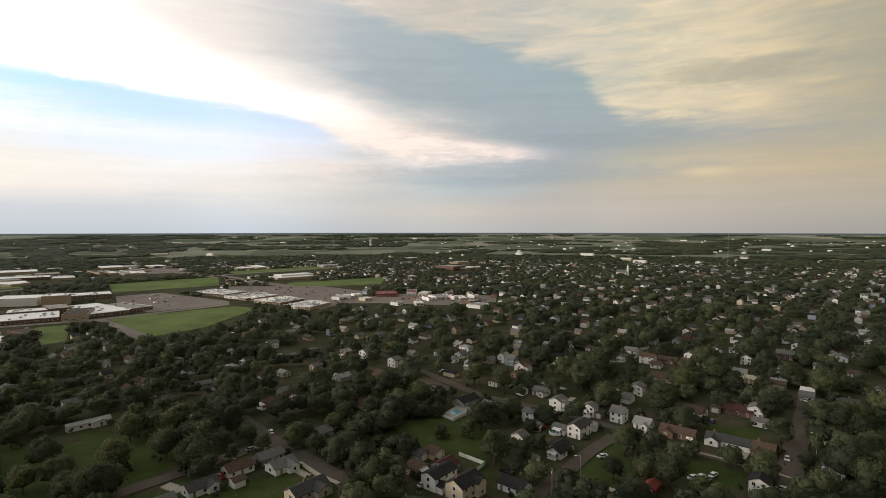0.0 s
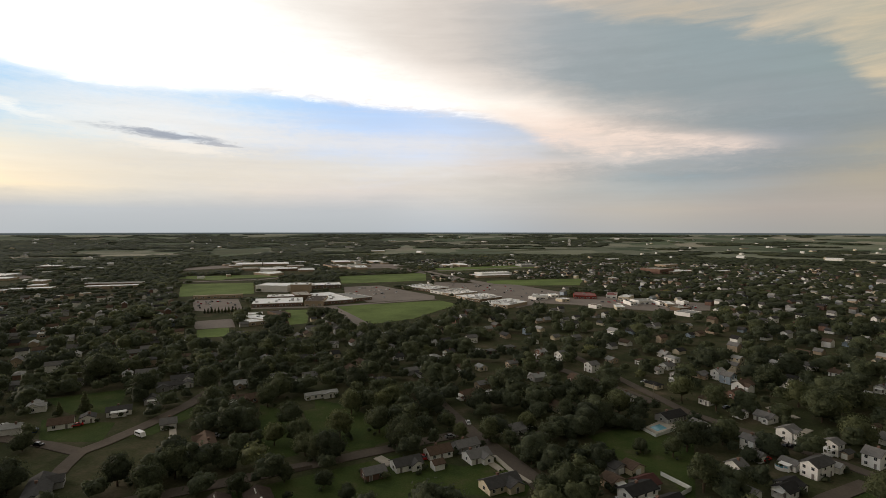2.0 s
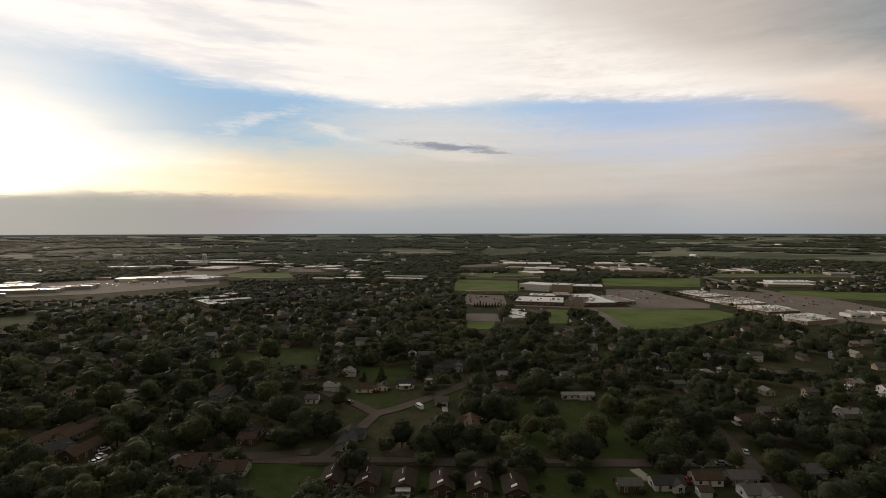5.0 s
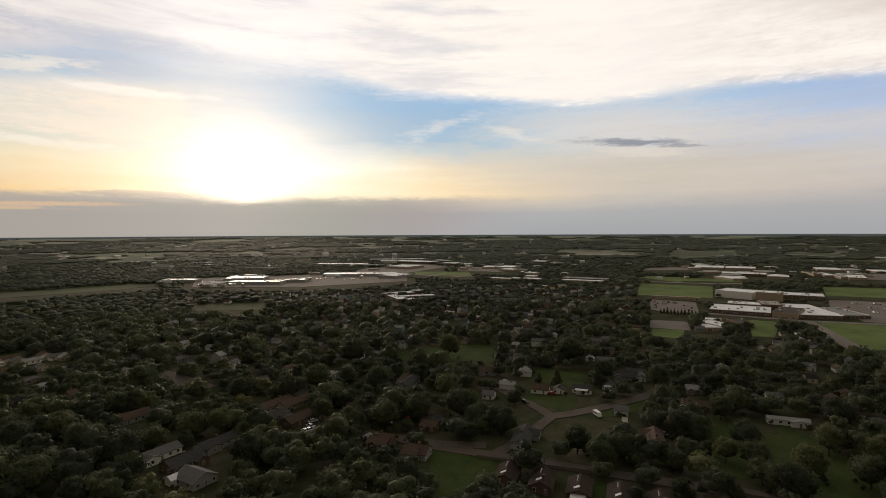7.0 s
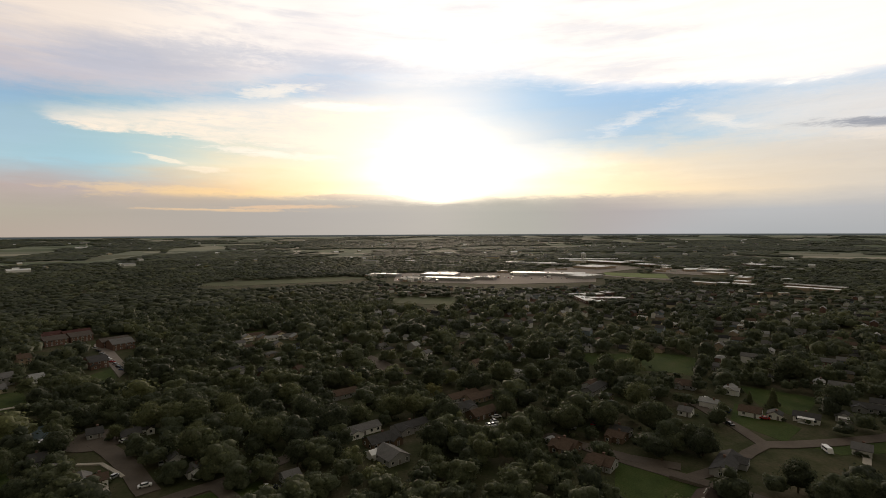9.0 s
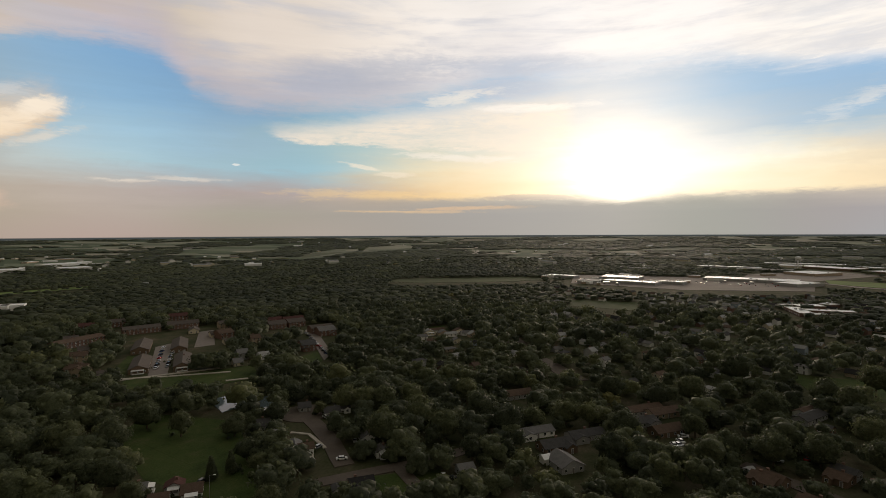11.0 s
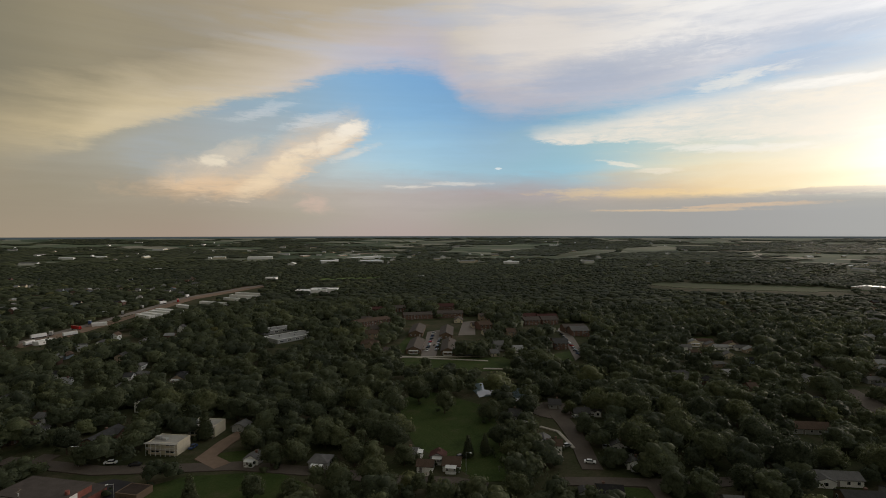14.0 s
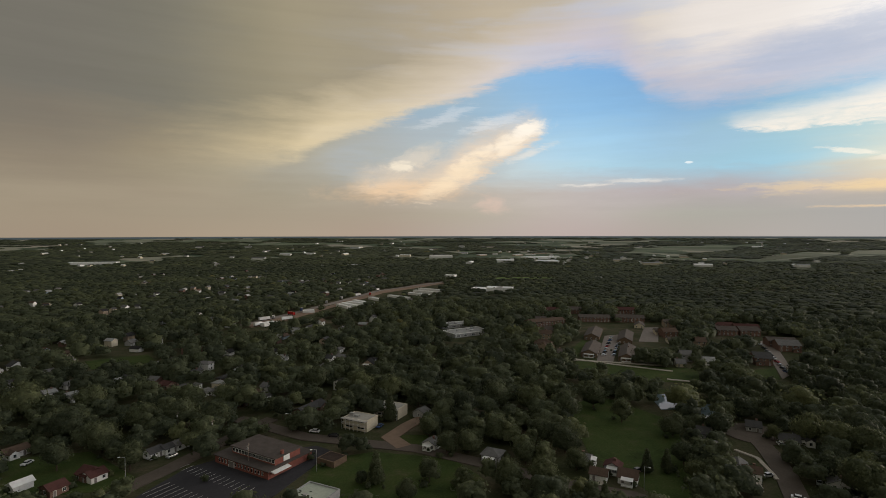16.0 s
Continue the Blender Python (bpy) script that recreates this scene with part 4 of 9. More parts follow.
# ---------------------------------------------------------------- vehicles, poles, fences
def car_thing(colour, kind="car"):
    ob = new(kind)
    g = Geo()
    L, W = (4.6, 1.8) if kind == "car" else (5.6, 2.0)
    if kind == "car":
        low = [(-L / 2, -W / 2), (L / 2, -W / 2), (L / 2, W / 2), (-L / 2, W / 2)]
        g.solid([(x, y, 0.28) for x, y in low], [(x * 1.0, y, 0.72) for x, y in low])
        g.solid([(x, y, 0.722) for x, y in low], [(x * 0.97, y * 0.93, 0.92) for x, y in low])
        part("body", g.mesh("body", CARPAINT[colour]), ob)
        c = Geo()
        c.solid([(x * 0.62 - 0.15, y * 0.9, 0.922) for x, y in low], [(x * 0.42 - 0.15, y * 0.74, 1.40) for x, y in low])
        part("glazing", c.mesh("glazing", GLASS), ob, "dark car glass")
        t = Geo()
        t.box(-1.12, -0.64, 1.402, 0.82, 0.64, 1.45)
        part("top", t.mesh("top", CARPAINT[colour]), ob)
    else:
        g.box(-L / 2, -W / 2, 0.35, L / 2 - 0.9, W / 2, 2.2)
        g.solid([(L / 2 - 0.9, -W / 2, 0.35), (L / 2, -W / 2, 0.35), (L / 2, W / 2, 0.35), (L / 2 - 0.9, W / 2, 0.35)],
                [(L / 2 - 0.9, -W / 2, 2.2), (L / 2 - 0.35, -W / 2, 1.1), (L / 2 - 0.35, W / 2, 1.1), (L / 2 - 0.9, W / 2, 2.2)])
        part("body", g.mesh("body", CARPAINT[colour]), ob)
        c = Geo()
        c.box(-L / 2 + 0.5, -W / 2 - 0.02, 1.3, L / 2 - 1.1, W / 2 + 0.02, 1.9)
        part("glazing", c.mesh("glazing", GLASS), ob, "dark van glass")
    wheel = Geo()
    wheel.tube((0, -0.11, 0), (0, 0.11, 0), 0.33, 0.33, 12)
    wm = wheel.mesh("wheel", TYRE)
    for sx_ in (-1, 1):
        for sy_ in (-1, 1):
            part("wheel", wm, ob, at=pose(sx_ * L * 0.31, sy_ * (W / 2 - 0.1), 0.33))
    return ob


CARS = {}


def car(x, y, turn, colour, kind="car", z=0.3):
    key = (colour, kind)
    if key not in CARS:
        CARS[key] = car_thing(colour, kind)
        ob = CARS[key]
    else:
        ob = copy_thing(CARS[key], pose(0, 0, 0))
    return tagged_at(ob, x, y, z, turn, f"{colour} {'saloon car' if kind == 'car' else 'van'} parked on the asphalt", kind, "parked vehicles")


def utility_pole(x, y, turn, h=10.5):
    ob = base("utility_pole", x, y, turn, "weathered wooden utility pole with a crossarm", "pole", "poles along the streets")
    g = Geo()
    g.tube((0, 0, 0), (0, 0, h), 0.17, 0.11, 8)
    part("pole", g.mesh("pole", WOODPOLE), ob)
    g = Geo()
    g.box(-1.2, -0.14, h - 0.9, 1.2, -0.005, h - 0.75)
    part("crossarm", g.mesh("crossarm", WOODPOLE), ob)
    g = Geo()
    g.tube((0.42, 0, h - 2.3), (0.42, 0, h - 1.4), 0.24, 0.24, 10)
    part("transformer", g.mesh("transformer", STEEL), ob, "grey steel transformer can")
    return ob


def street_lamp(x, y, turn, h=8.5):
    ob = base("street_lamp", x, y, turn, "grey steel street lamp with one arm", "lamp post", "street lamps")
    g = Geo()
    g.tube((0, 0, 0), (0, 0, h), 0.11, 0.07, 8)
    part("pole", g.mesh("pole", STEEL), ob)
    g = Geo()
    g.tube((0, 0, h - 0.1), (1.8, 0, h + 0.35), 0.05, 0.04, 6)
    part("arm", g.mesh("arm", STEEL), ob)
    g = Geo()
    g.box(1.6, -0.16, h + 0.25, 2.4, 0.16, h + 0.45)
    part("lamp_head", g.mesh("lamp_head", TRIM), ob)
    return ob


def fence(pts, h, mat, label, bay=2.4):
    ob = base("fence", pts[0][0], pts[0][1], 0, label, "fence")
    o = Vector(pts[0])
    for a, b in zip(pts, pts[1:]):
        a, b = Vector(a) - o, Vector(b) - o
        run, ang = (b - a).length, math.degrees(math.atan2((b - a).y, (b - a).x))
        n = max(1, round(run / bay))
        pm, bm_ = Geo(), Geo()
        pm.box(-0.06, -0.06, 0, 0.06, 0.06, h + 0.1)
        bm_.box(0.065, -0.03, 0.05, run / n - 0.065, 0.03, h)
        post, panel = pm.mesh("post", mat), bm_.mesh("panel", mat)
        for k in range(n + 1):
            c = a + (b - a) * (k / n)
            part("post", post, ob, at=pose(c.x, c.y, 0, 0, 0, ang))
            if k < n:
                part("panel", panel, ob, at=pose(c.x, c.y, 0, 0, 0, ang))
    return ob


def round_pool(x, y, r=2.6):
    ob = base("round_pool", x, y, 0, "round above-ground pool with pale walls", "pool")
    g = Geo()
    n = 20
    for k in range(n):
        a, b = k * math.tau / n, (k + 1) * math.tau / n
        w = [(r * math.cos(a), r * math.sin(a)), (r * math.cos(b), r * math.sin(b)), ((r - 0.15) * math.cos(b), (r - 0.15) * math.sin(b)), ((r - 0.15) * math.cos(a), (r - 0.15) * math.sin(a))]
        g.solid([(*p, 0) for p in w], [(*p, 1.2) for p in w])
    part("rim", g.mesh("rim", TRIM), ob)
    g = Geo()
    g.poly([((r - 0.16) * math.cos(k * math.tau / n), (r - 0.16) * math.sin(k * math.tau / n), 1.0) for k in range(n)])
    part("pool_water", g.mesh("pool_water", POOL), ob, "still blue pool water")
    KEEP_OFF.append((x, y, r + 2))


def trailer(x, y, turn, L, colour):
    ob = base("box_trailer", x, y, turn, f"{colour} box trailer parked on gravel", "trailer", "parked trailers", 0.3)
    g = Geo()
    g.box(-L / 2, -1.25, 1.1, L / 2, 1.25, 3.8)
    part("body", g.mesh("body", CARPAINT[colour]), ob)
    g = Geo()
    g.box(-L / 2, -0.5, 0.85, L / 2, 0.5, 1.096)
    part("chassis", g.mesh("chassis", TYRE), ob)
    wheel = Geo()
    wheel.tube((0, -0.15, 0), (0, 0.15, 0), 0.5, 0.5, 12)
    wm = wheel.mesh("wheel", TYRE)
    for u in (-L * 0.4, -L * 0.3, L * 0.35):
        for v in (-0.95, 0.95):
            part("wheel", wm, ob, at=pose(u, v, 0.5))


def brick_hall(x, y, turn, L, D):
    """A low brick building with a taller hall behind its front wing."""
    ob = base("brick_hall", x, y, turn, "low red-brick hall with a raised grey roof and an asphalt lot", "building")
    KEEP_OFF.append((x - math.sin(radians(turn)) * D / 2, y + math.cos(radians(turn)) * D / 2, L * 0.7))
    g = Geo()
    g.box(-L / 2, 0, 0, L / 2, D, 3.2)
    low = part("front_wing", g.mesh("front_wing", WALLS["hall"]), ob)
    g = Geo()
    g.box(-L / 2 - 0.6, -0.6, 3.204, L / 2 + 0.6, D + 0.4, 3.5)
    part("lower_roof", g.mesh("lower_roof", ROOFS["tar"]), ob)
    g = Geo()
    g.box(-L / 2 + 4.6, 4.5, 3.504, L / 2 - 1.4, 17.2, 6.0)
    hall = part("raised_hall", g.mesh("raised_hall", WALLS["hall"]), ob)
    g = Geo()
    g.box(-L / 2 + 4.0, 3.9, 6.004, L / 2 - 0.8, 17.8, 6.3)
    top = part("upper_roof", g.mesh("upper_roof", ROOFS["tar"]), ob)
    for k in range(14):
        u = (k + 0.5) / 14 * (L - 4) - L / 2 + 1.8
        part("window", WINDOW, hall, at=pose((k + 0.5) / 14 * (L - 6.6) - L / 2 + 4.9, 4.5, 4.1) @ Matrix.Diagonal((1.35, 1, 1.15, 1)))
        part("window", WINDOW, low, at=pose(u, 0, 1.1) @ Matrix.Diagonal((0.7, 1, 1.1, 1)))
    part("entrance", DOOR, low, "white framed entrance doors", pose(-L * 0.18, -0.02, 0) @ Matrix.Diagonal((3.2, 1, 1.25, 1)))
    g = Geo()
    g.box(L / 2 - 1.38, 8.5, 3.7, L / 2 - 1.2, 11.5, 5.8)
    part("sign_panel", g.mesh("sign_panel", TRIM), ob, "blank white wall panel")
    g = Geo()
    g.tube((L / 2 - 2.5, 9, 6.31), (L / 2 - 2.5, 9, 7.6), 0.7, 0.7, 10)
    part("chimney", g.mesh("chimney", WALLS["hall"]), top, "short brick stack")
    g = Geo()
    g.solid([(L / 2 + 0.02, 1, 2.6), (L / 2 + 2.4, 1, 2.5), (L / 2 + 2.4, 9, 2.5), (L / 2 + 0.02, 9, 2.6)], [(L / 2 + 0.02, 1, 3.1), (L / 2 + 2.4, 1, 2.7), (L / 2 + 2.4, 9, 2.7), (L / 2 + 0.02, 9, 3.1)])
    part("awning", g.mesh("awning", TRIM), ob, "white entrance awning")
    return ob


def bay_lines(lot, x, y, turn, rows):
    """White bay lines on a lot, in rows: first, last, how far out, how long."""
    g = Geo()
    g.box(-0.07, -2.5, 0, 0.07, 2.5, 0.012)
    line = g.mesh("bay_line", PAINTLINE)
    for first, last, out_, z in rows:
        u = first
        while u <= last:
            part("bay_line", line, lot, at=pose(x, y, z, 0, 0, turn) @ pose(u, -out_, 0))
            u += 2.7


def church(x, y, turn):
    """A small white church with a steeple."""
    ob = base("church", x, y, turn, "white wooden church with a pointed steeple among trees", "church")
    KEEP_OFF.append((x, y, 12))
    opening(x, y, 8, 70)
    part("wall", gable_walls(10, 20, 5.5, 4.5, False).mesh("wall", WALLS["white"]), ob)
    part("roof", gable_roof(10, 20, 5.5, 4.5, False).mesh("roof", ROOFS["grey"]), ob)
    g = Geo()
    g.box(-2, -3.5, 0, 2, -0.02, 13)
    tower = part("tower", g.mesh("tower", WALLS["white"]), ob)
    g = Geo()
    o = [(-2.2, -3.7), (2.2, -3.7), (2.2, 0.2), (-2.2, 0.2)]
    g.solid([(*p, 13.004) for p in o], [(p[0] * 0.02, -1.75 + (p[1] + 1.75) * 0.02, 23) for p in o])
    part("spire", g.mesh("spire", WALLS["white"]), tower, "white pointed spire")
    return ob


def lattice_mast(x, y, h):
    """A thin three-legged radio mast."""
    ob = base("radio_mast", x, y, 0, "tall thin steel lattice radio mast", "mast")
    w = [(0.9 * math.cos(k * math.tau / 3), 0.9 * math.sin(k * math.tau / 3)) for k in range(3)]
    for a in w:
        g = Geo()
        g.tube((*a, 0), (a[0] * 0.5, a[1] * 0.5, h), 0.10, 0.08, 6)
        part("leg", g.mesh("leg", STEEL), ob)
    g, n = Geo(), int(h / 3)
    for k in range(n):
        s0, s1 = 1 - 0.5 * k / n, 1 - 0.5 * (k + 1) / n
        for i in range(3):
            a, b = w[i], w[(i + 1) % 3]
            g.tube((a[0] * s0, a[1] * s0, k * h / n), (b[0] * s1, b[1] * s1, (k + 1) * h / n), 0.07, 0.07, 4)
    part("bracing", g.mesh("bracing", STEEL), ob)
    return ob


def flat_block(x, y, turn, L, D, wall, roof, label):
    """A two-storey walk-up with an access gallery along its front."""
    ob = block("apartment_block", x, y, turn, L, D, 4.9, wall, roof, label, "apartment building", 2, 2, 0.3)
    g = Geo()
    g.box(-L / 2, -1.5, 2.35, L / 2, -0.02, 2.55)
    part("gallery", g.mesh("gallery", CONCRETE), ob)
    for k in range(7):
        g = Geo()
        u = -L / 2 + 0.1 + k * (L - 0.2) / 6
        g.box(u - 0.06, -1.46, 0, u + 0.06, -1.34, 5.0)
        part("post", g.mesh("post", TRIM), ob)
    g = Geo()
    g.box(-L / 2, -1.49, 3.45, L / 2, -1.43, 3.55)
    g.box(-L / 2, -1.49, 2.95, L / 2, -1.43, 3.02)
    part("railing", g.mesh("railing", TRIM), ob)
    g = Geo()
    g.box(-L / 2 - 0.5, -1.9, 5.0, L / 2 + 0.5, -0.06, 5.2)
    part("eave", g.mesh("eave", ROOFS[roof]), ob)
    return ob


def water_tower(x, y, h=30.0, r=6.5, z=0.0):
    ob = base("water_tower", x, y, 0, "white steel water tower on legs above the trees", "water tower", z=z)
    g, n = Geo(), 24
    prof = [(0.6, -0.62), (0.85, -0.45), (1.0, -0.1), (1.0, 0.2), (0.85, 0.5), (0.5, 0.68), (0.12, 0.75)]
    for (r0, z0), (r1, z1) in zip(prof, prof[1:]):
        for k in range(n):
            a, b = k * math.tau / n, (k + 1) * math.tau / n
            g.poly([(r * r0 * math.cos(a), r * r0 * math.sin(a), h + r * z0), (r * r0 * math.cos(b), r * r0 * math.sin(b), h + r * z0),
                    (r * r1 * math.cos(b), r * r1 * math.sin(b), h + r * z1), (r * r1 * math.cos(a), r * r1 * math.sin(a), h + r * z1)])
    part("tank", g.mesh("tank", CARPAINT["white"]), ob)
    for k in range(6):
        a = k * math.tau / 6
        g = Geo()
        g.tube((r * 1.05 * math.cos(a), r * 1.05 * math.sin(a), 0), (r * 0.85 * math.cos(a), r * 0.85 * math.sin(a), h - r * 0.4), 0.45, 0.4, 8)
        part("leg", g.mesh("leg", CARPAINT["white"]), ob)
    g = Geo()
    g.tube((0, 0, 0), (0, 0, h - r * 0.6), 1.0, 1.0, 12)
    part("riser", g.mesh("riser", CARPAINT["white"]), ob)


# ---------------------------------------------------------------- the place
ribbon("road", [(-51.9, 387.6), (20.2, 283.5), (72.4, 241.7), (103.6, 208.9), (126.5, 188.5), (138.5, 177.4)], 5.6, ASPHALT, "worn grey-brown residential street", 0.314)
ribbon("road", [(-226.1, 54.2), (-197.6, 79.9), (-140.3, 141.9), (-101.5, 186.6), (-79.2, 212.5), (-74.2, 221.2)], 6.8, ASPHALT, "worn grey-brown residential street", 0.318)
ribbon("road", [(-109.8, 263.6), (-89.8, 240.4), (-73.4, 222.1), (-52.8, 202.7), (-36.4, 186.5), (-25.4, 173.7)], 8, ASPHALT, "worn grey-brown residential street", 0.322)
ribbon("road", [(-55.5, 216.2), (-44.4, 228.3), (-37.1, 236.9), (-25.4, 249.1), (-18, 258.5)], 5, ASPHALT, "worn grey-brown residential street", 0.326)
ribbon("road", [(74.9, 226.9), (58.2, 208.9), (45.1, 191.7), (36.4, 181.4), (26.9, 168.9)], 6, ASPHALT, "worn grey-brown residential street", 0.33)
ribbon("road", [(198.3, 283.3), (175.8, 252.8), (142.2, 210.4), (124.1, 186.3), (110.4, 168.9)], 8.5, ASPHALT, "worn grey-brown residential street", 0.334)
ribbon("road", [(-83.7, 370.3), (-71.1, 357.4), (-22.1, 318.7), (5.1, 293.6)], 7, ASPHALT, "worn grey-brown residential street", 0.338)
ribbon("road", [(-232.7, 243.8), (-218, 201), (-213.4, 173.1), (-211.7, 152.7), (-212.4, 142.1)], 7, ASPHALT, "worn grey-brown residential street", 0.342)
ribbon("road", [(-212, 142.4), (-232.6, 142.5), (-250.8, 140.5), (-271.5, 138.9)], 6, ASPHALT, "worn grey-brown residential street", 0.346)
ribbon("road", [(-212, 142.4), (-204.1, 130.7), (-194.1, 119), (-183.2, 96.1)], 5.5, ASPHALT, "worn grey-brown residential street", 0.35)
ribbon("road", [(-18.6, -267.4), (-43.7, -229.7), (-66.2, -210.3), (-83.8, -195.7), (-101.9, -170.6), (-119.2, -144), (-134, -126.3), (-138.4, -115.9)], 7.5, ASPHALT, "worn grey-brown residential street", 0.354)
ribbon("road", [(-34, -259.9), (-22.2, -250.8), (-7.1, -236.6), (9.6, -220.7), (21.9, -210.6), (29.3, -202)], 7.5, ASPHALT, "worn grey-brown residential street", 0.358)
ribbon("road", [(-223.9, -142.8), (-212.7, -129.4), (-198.2, -113.7), (-183.6, -101.2), (-178.4, -96.3)], 8, ASPHALT, "worn grey-brown residential street", 0.362)
ribbon("road", [(-162.2, -99.2), (-175.9, -84.7), (-195.7, -62.5), (-219.3, -46.3)], 6.5, ASPHALT, "worn grey-brown residential street", 0.366)
ribbon("road", [(-182.5, -74.7), (-164.7, -56.9)], 5.5, ASPHALT, "worn grey-brown residential street", 0.37)
ribbon("road", [(-225.7, 52.1), (-201.2, 80.5), (-192.5, 97.4)], 6.5, ASPHALT, "worn grey-brown residential street", 0.374)
ribbon("road", [(-223.8, 20.3), (-236.9, 38.9), (-249.4, 57.4)], 6, ASPHALT, "worn grey-brown residential street", 0.378)
ribbon("road", [(-457.7, -81.4), (-372.5, -43), (-327.9, -23.6)], 6, ASPHALT, "worn grey-brown residential street", 0.382)
ribbon("road", [(-451.6, -99.8), (-413.5, -70.3), (-367.9, -37.9), (-327.8, -13.1)], 7, ASPHALT, "worn grey-brown residential street", 0.386)
cul_de_sac = patch("road", [(-226.5 + 13 * math.cos(k * 0.3307), -144.5 + 13 * math.sin(k * 0.3307)) for k in range(19)], ASPHALT, "round end of a worn cul-de-sac", "road", 0.305)
ribbon("road", [(-79.1, -200), (-77.4, -212.5), (-89.2, -221.9), (-105.1, -231.2)], 7, DIRT, "brown gravel drive", 0.39)
ribbon("pavement", [(-201.7, -136.6), (-202.2, -127.2), (-194.4, -116.6), (-190.8, -112.3)], 1.6, CONCRETE, "pale concrete footpath", 0.476, "pavement", False)
ribbon("pavement", [(-55.4, 200.3), (-45.3, 189.5), (-36.8, 183.1)], 1.8, CONCRETE, "pale concrete footpath", 0.48, "pavement", False)
ribbon("pavement", [(44.1, 187.3), (54.6, 181.4), (63.9, 174.4)], 2, CONCRETE, "pale concrete footpath", 0.484, "pavement", False)
ribbon("pavement", [(101, 210.5), (117.2, 197.2), (125.7, 187.2)], 1.4, CONCRETE, "pale concrete footpath", 0.44, "pavement", False)
ribbon("pavement", [(58.4, 306.7), (68.7, 293.6)], 3, CONCRETE, "pale concrete footpath", 0.444, "pavement", False)
ribbon("pavement", [(43.5, 249), (63.1, 269.5), (69.7, 278.6)], 3, CONCRETE, "pale concrete footpath", 0.448, "pavement", False)
ribbon("pavement", [(-97.8, 182.2), (-89.6, 178.2)], 4, CONCRETE, "pale concrete driveway", 0.452, "pavement", False)
ribbon("pavement", [(-239.6, -292.9), (-254.2, -280.2), (-290.2, -248.3)], 2.5, CONCRETE, "pale concrete footpath", 0.456, "pavement", False)
ribbon("pavement", [(-263, -224.6), (-275.3, -210.4)], 2.5, CONCRETE, "pale concrete footpath", 0.46, "pavement", False)
ribbon("pavement", [(-314.8, -204.9), (-318.6, -200.1)], 2.5, CONCRETE, "pale concrete footpath", 0.464, "pavement", False)
ribbon("pavement", [(-187.2, 296), (-179, 272.4)], 4, CONCRETE, "pale concrete footpath", 0.468, "pavement", False)
opening_area([(-240, -150), (-232, -156), (-208, -140), (-176, -100), (-184, -94), (-205, -114)], 0.09)
opening_area([(-275, 136), (-275, 148), (-225, 150), (-219, 165), (-231, 208), (-219, 210), (-206, 165), (-206, 138)], 0.14)
patch("lawn", [(-158.6, 216.3), (-149.9, 228.4), (-106.8, 216.2), (-98, 202.8), (-110.7, 183.1), (-128.9, 186.5)], LAWN, "open mown lawn between houses", "lawn", 0.018)
patch("lawn", [(-22.7, 234.8), (-6.6, 252.9), (20.2, 245.3), (16.4, 186.4), (10.1, 202.7), (-8, 216.1)], LAWN, "open mown lawn between houses", "lawn", 0.022)
patch("lawn", [(-74.7, 178.3), (-63.9, 186.5), (-53, 199.3), (-36.6, 182.3), (-36.8, 173.7), (-60.4, 165.5)], LAWN, "open mown lawn between houses", "lawn", 0.026)
patch("lawn", [(56.3, 210.5), (75, 222), (68.7, 182.2), (55.1, 183), (46.7, 189.9)], LAWN, "open mown lawn between houses", "lawn", 0.03)
patch("lawn", [(95.1, 205.2), (111.9, 191.6), (104.6, 179), (90.2, 177.4), (84.5, 186.4)], LAWN, "open mown lawn between houses", "lawn", 0.034)
patch("lawn", [(121.5, 240.2), (143, 234.7), (133.4, 220.7), (114.9, 226.9)], LAWN, "open mown lawn between houses", "lawn", 0.038)
patch("lawn", [(-153, 114.4), (-120.6, 152.2), (-91.9, 187.2), (-53.5, 187.3), (-47.1, 178.1), (-135.6, 101.5)], LAWN, "open mown lawn between houses", "lawn", 0.042)
patch("lawn", [(-265.8, 160.9), (-230, 171.2), (-214.7, 153.2), (-239.4, 143.4)], LAWN, "open mown lawn between houses", "lawn", 0.046)
patch("lawn", [(-296.6, 181.4), (-271.9, 211), (-242.5, 180.4), (-262, 171.1)], LAWN, "open mown lawn between houses", "lawn", 0.05)
patch("lawn", [(-393.1, 155.1), (-362.5, 189.6), (-315.9, 165.3), (-340.6, 141.1)], LAWN, "open mown lawn between houses", "lawn", 0.054)
patch("lawn", [(-211.8, 157.8), (-220.4, 198.9), (-203.3, 200), (-201.1, 166.8)], LAWN, "open mown lawn between houses", "lawn", 0.058)
patch("lawn", [(-184.3, 215.9), (-158.9, 213.1), (-128.9, 173.7), (-137.9, 158.9)], LAWN, "open mown lawn between houses", "lawn", 0.062)
patch("lawn", [(-163, 233.8), (-143.6, 231.7), (-108.9, 215), (-104, 190.9), (-125.3, 176.8)], LAWN, "open mown lawn between houses", "lawn", 0.066)
patch("lawn", [(-173.9, -211.7), (-203.2, -218.6), (-206.5, -177), (-152.9, -126.1), (-141.7, -126), (-145.7, -162.2)], LAWN, "open mown lawn between houses", "lawn", 0.07)
patch("lawn", [(-43, -203.4), (-65.8, -201.3), (-92.3, -181.1), (-95.1, -159.2), (-71.6, -148.5), (-28.8, -173.5)], LAWN, "open mown lawn between houses", "lawn", 0.074)
patch("lawn", [(-69.4, -204.7), (-80.8, -214.5), (-96.7, -206.6), (-88, -193.6)], LAWN, "open mown lawn between houses", "lawn", 0.078)
patch("lawn", [(-256.4, -310.5), (-297.3, -342.2), (-298.4, -336.5), (-253.2, -295.8)], LAWN, "open mown lawn between houses", "lawn", 0.082)
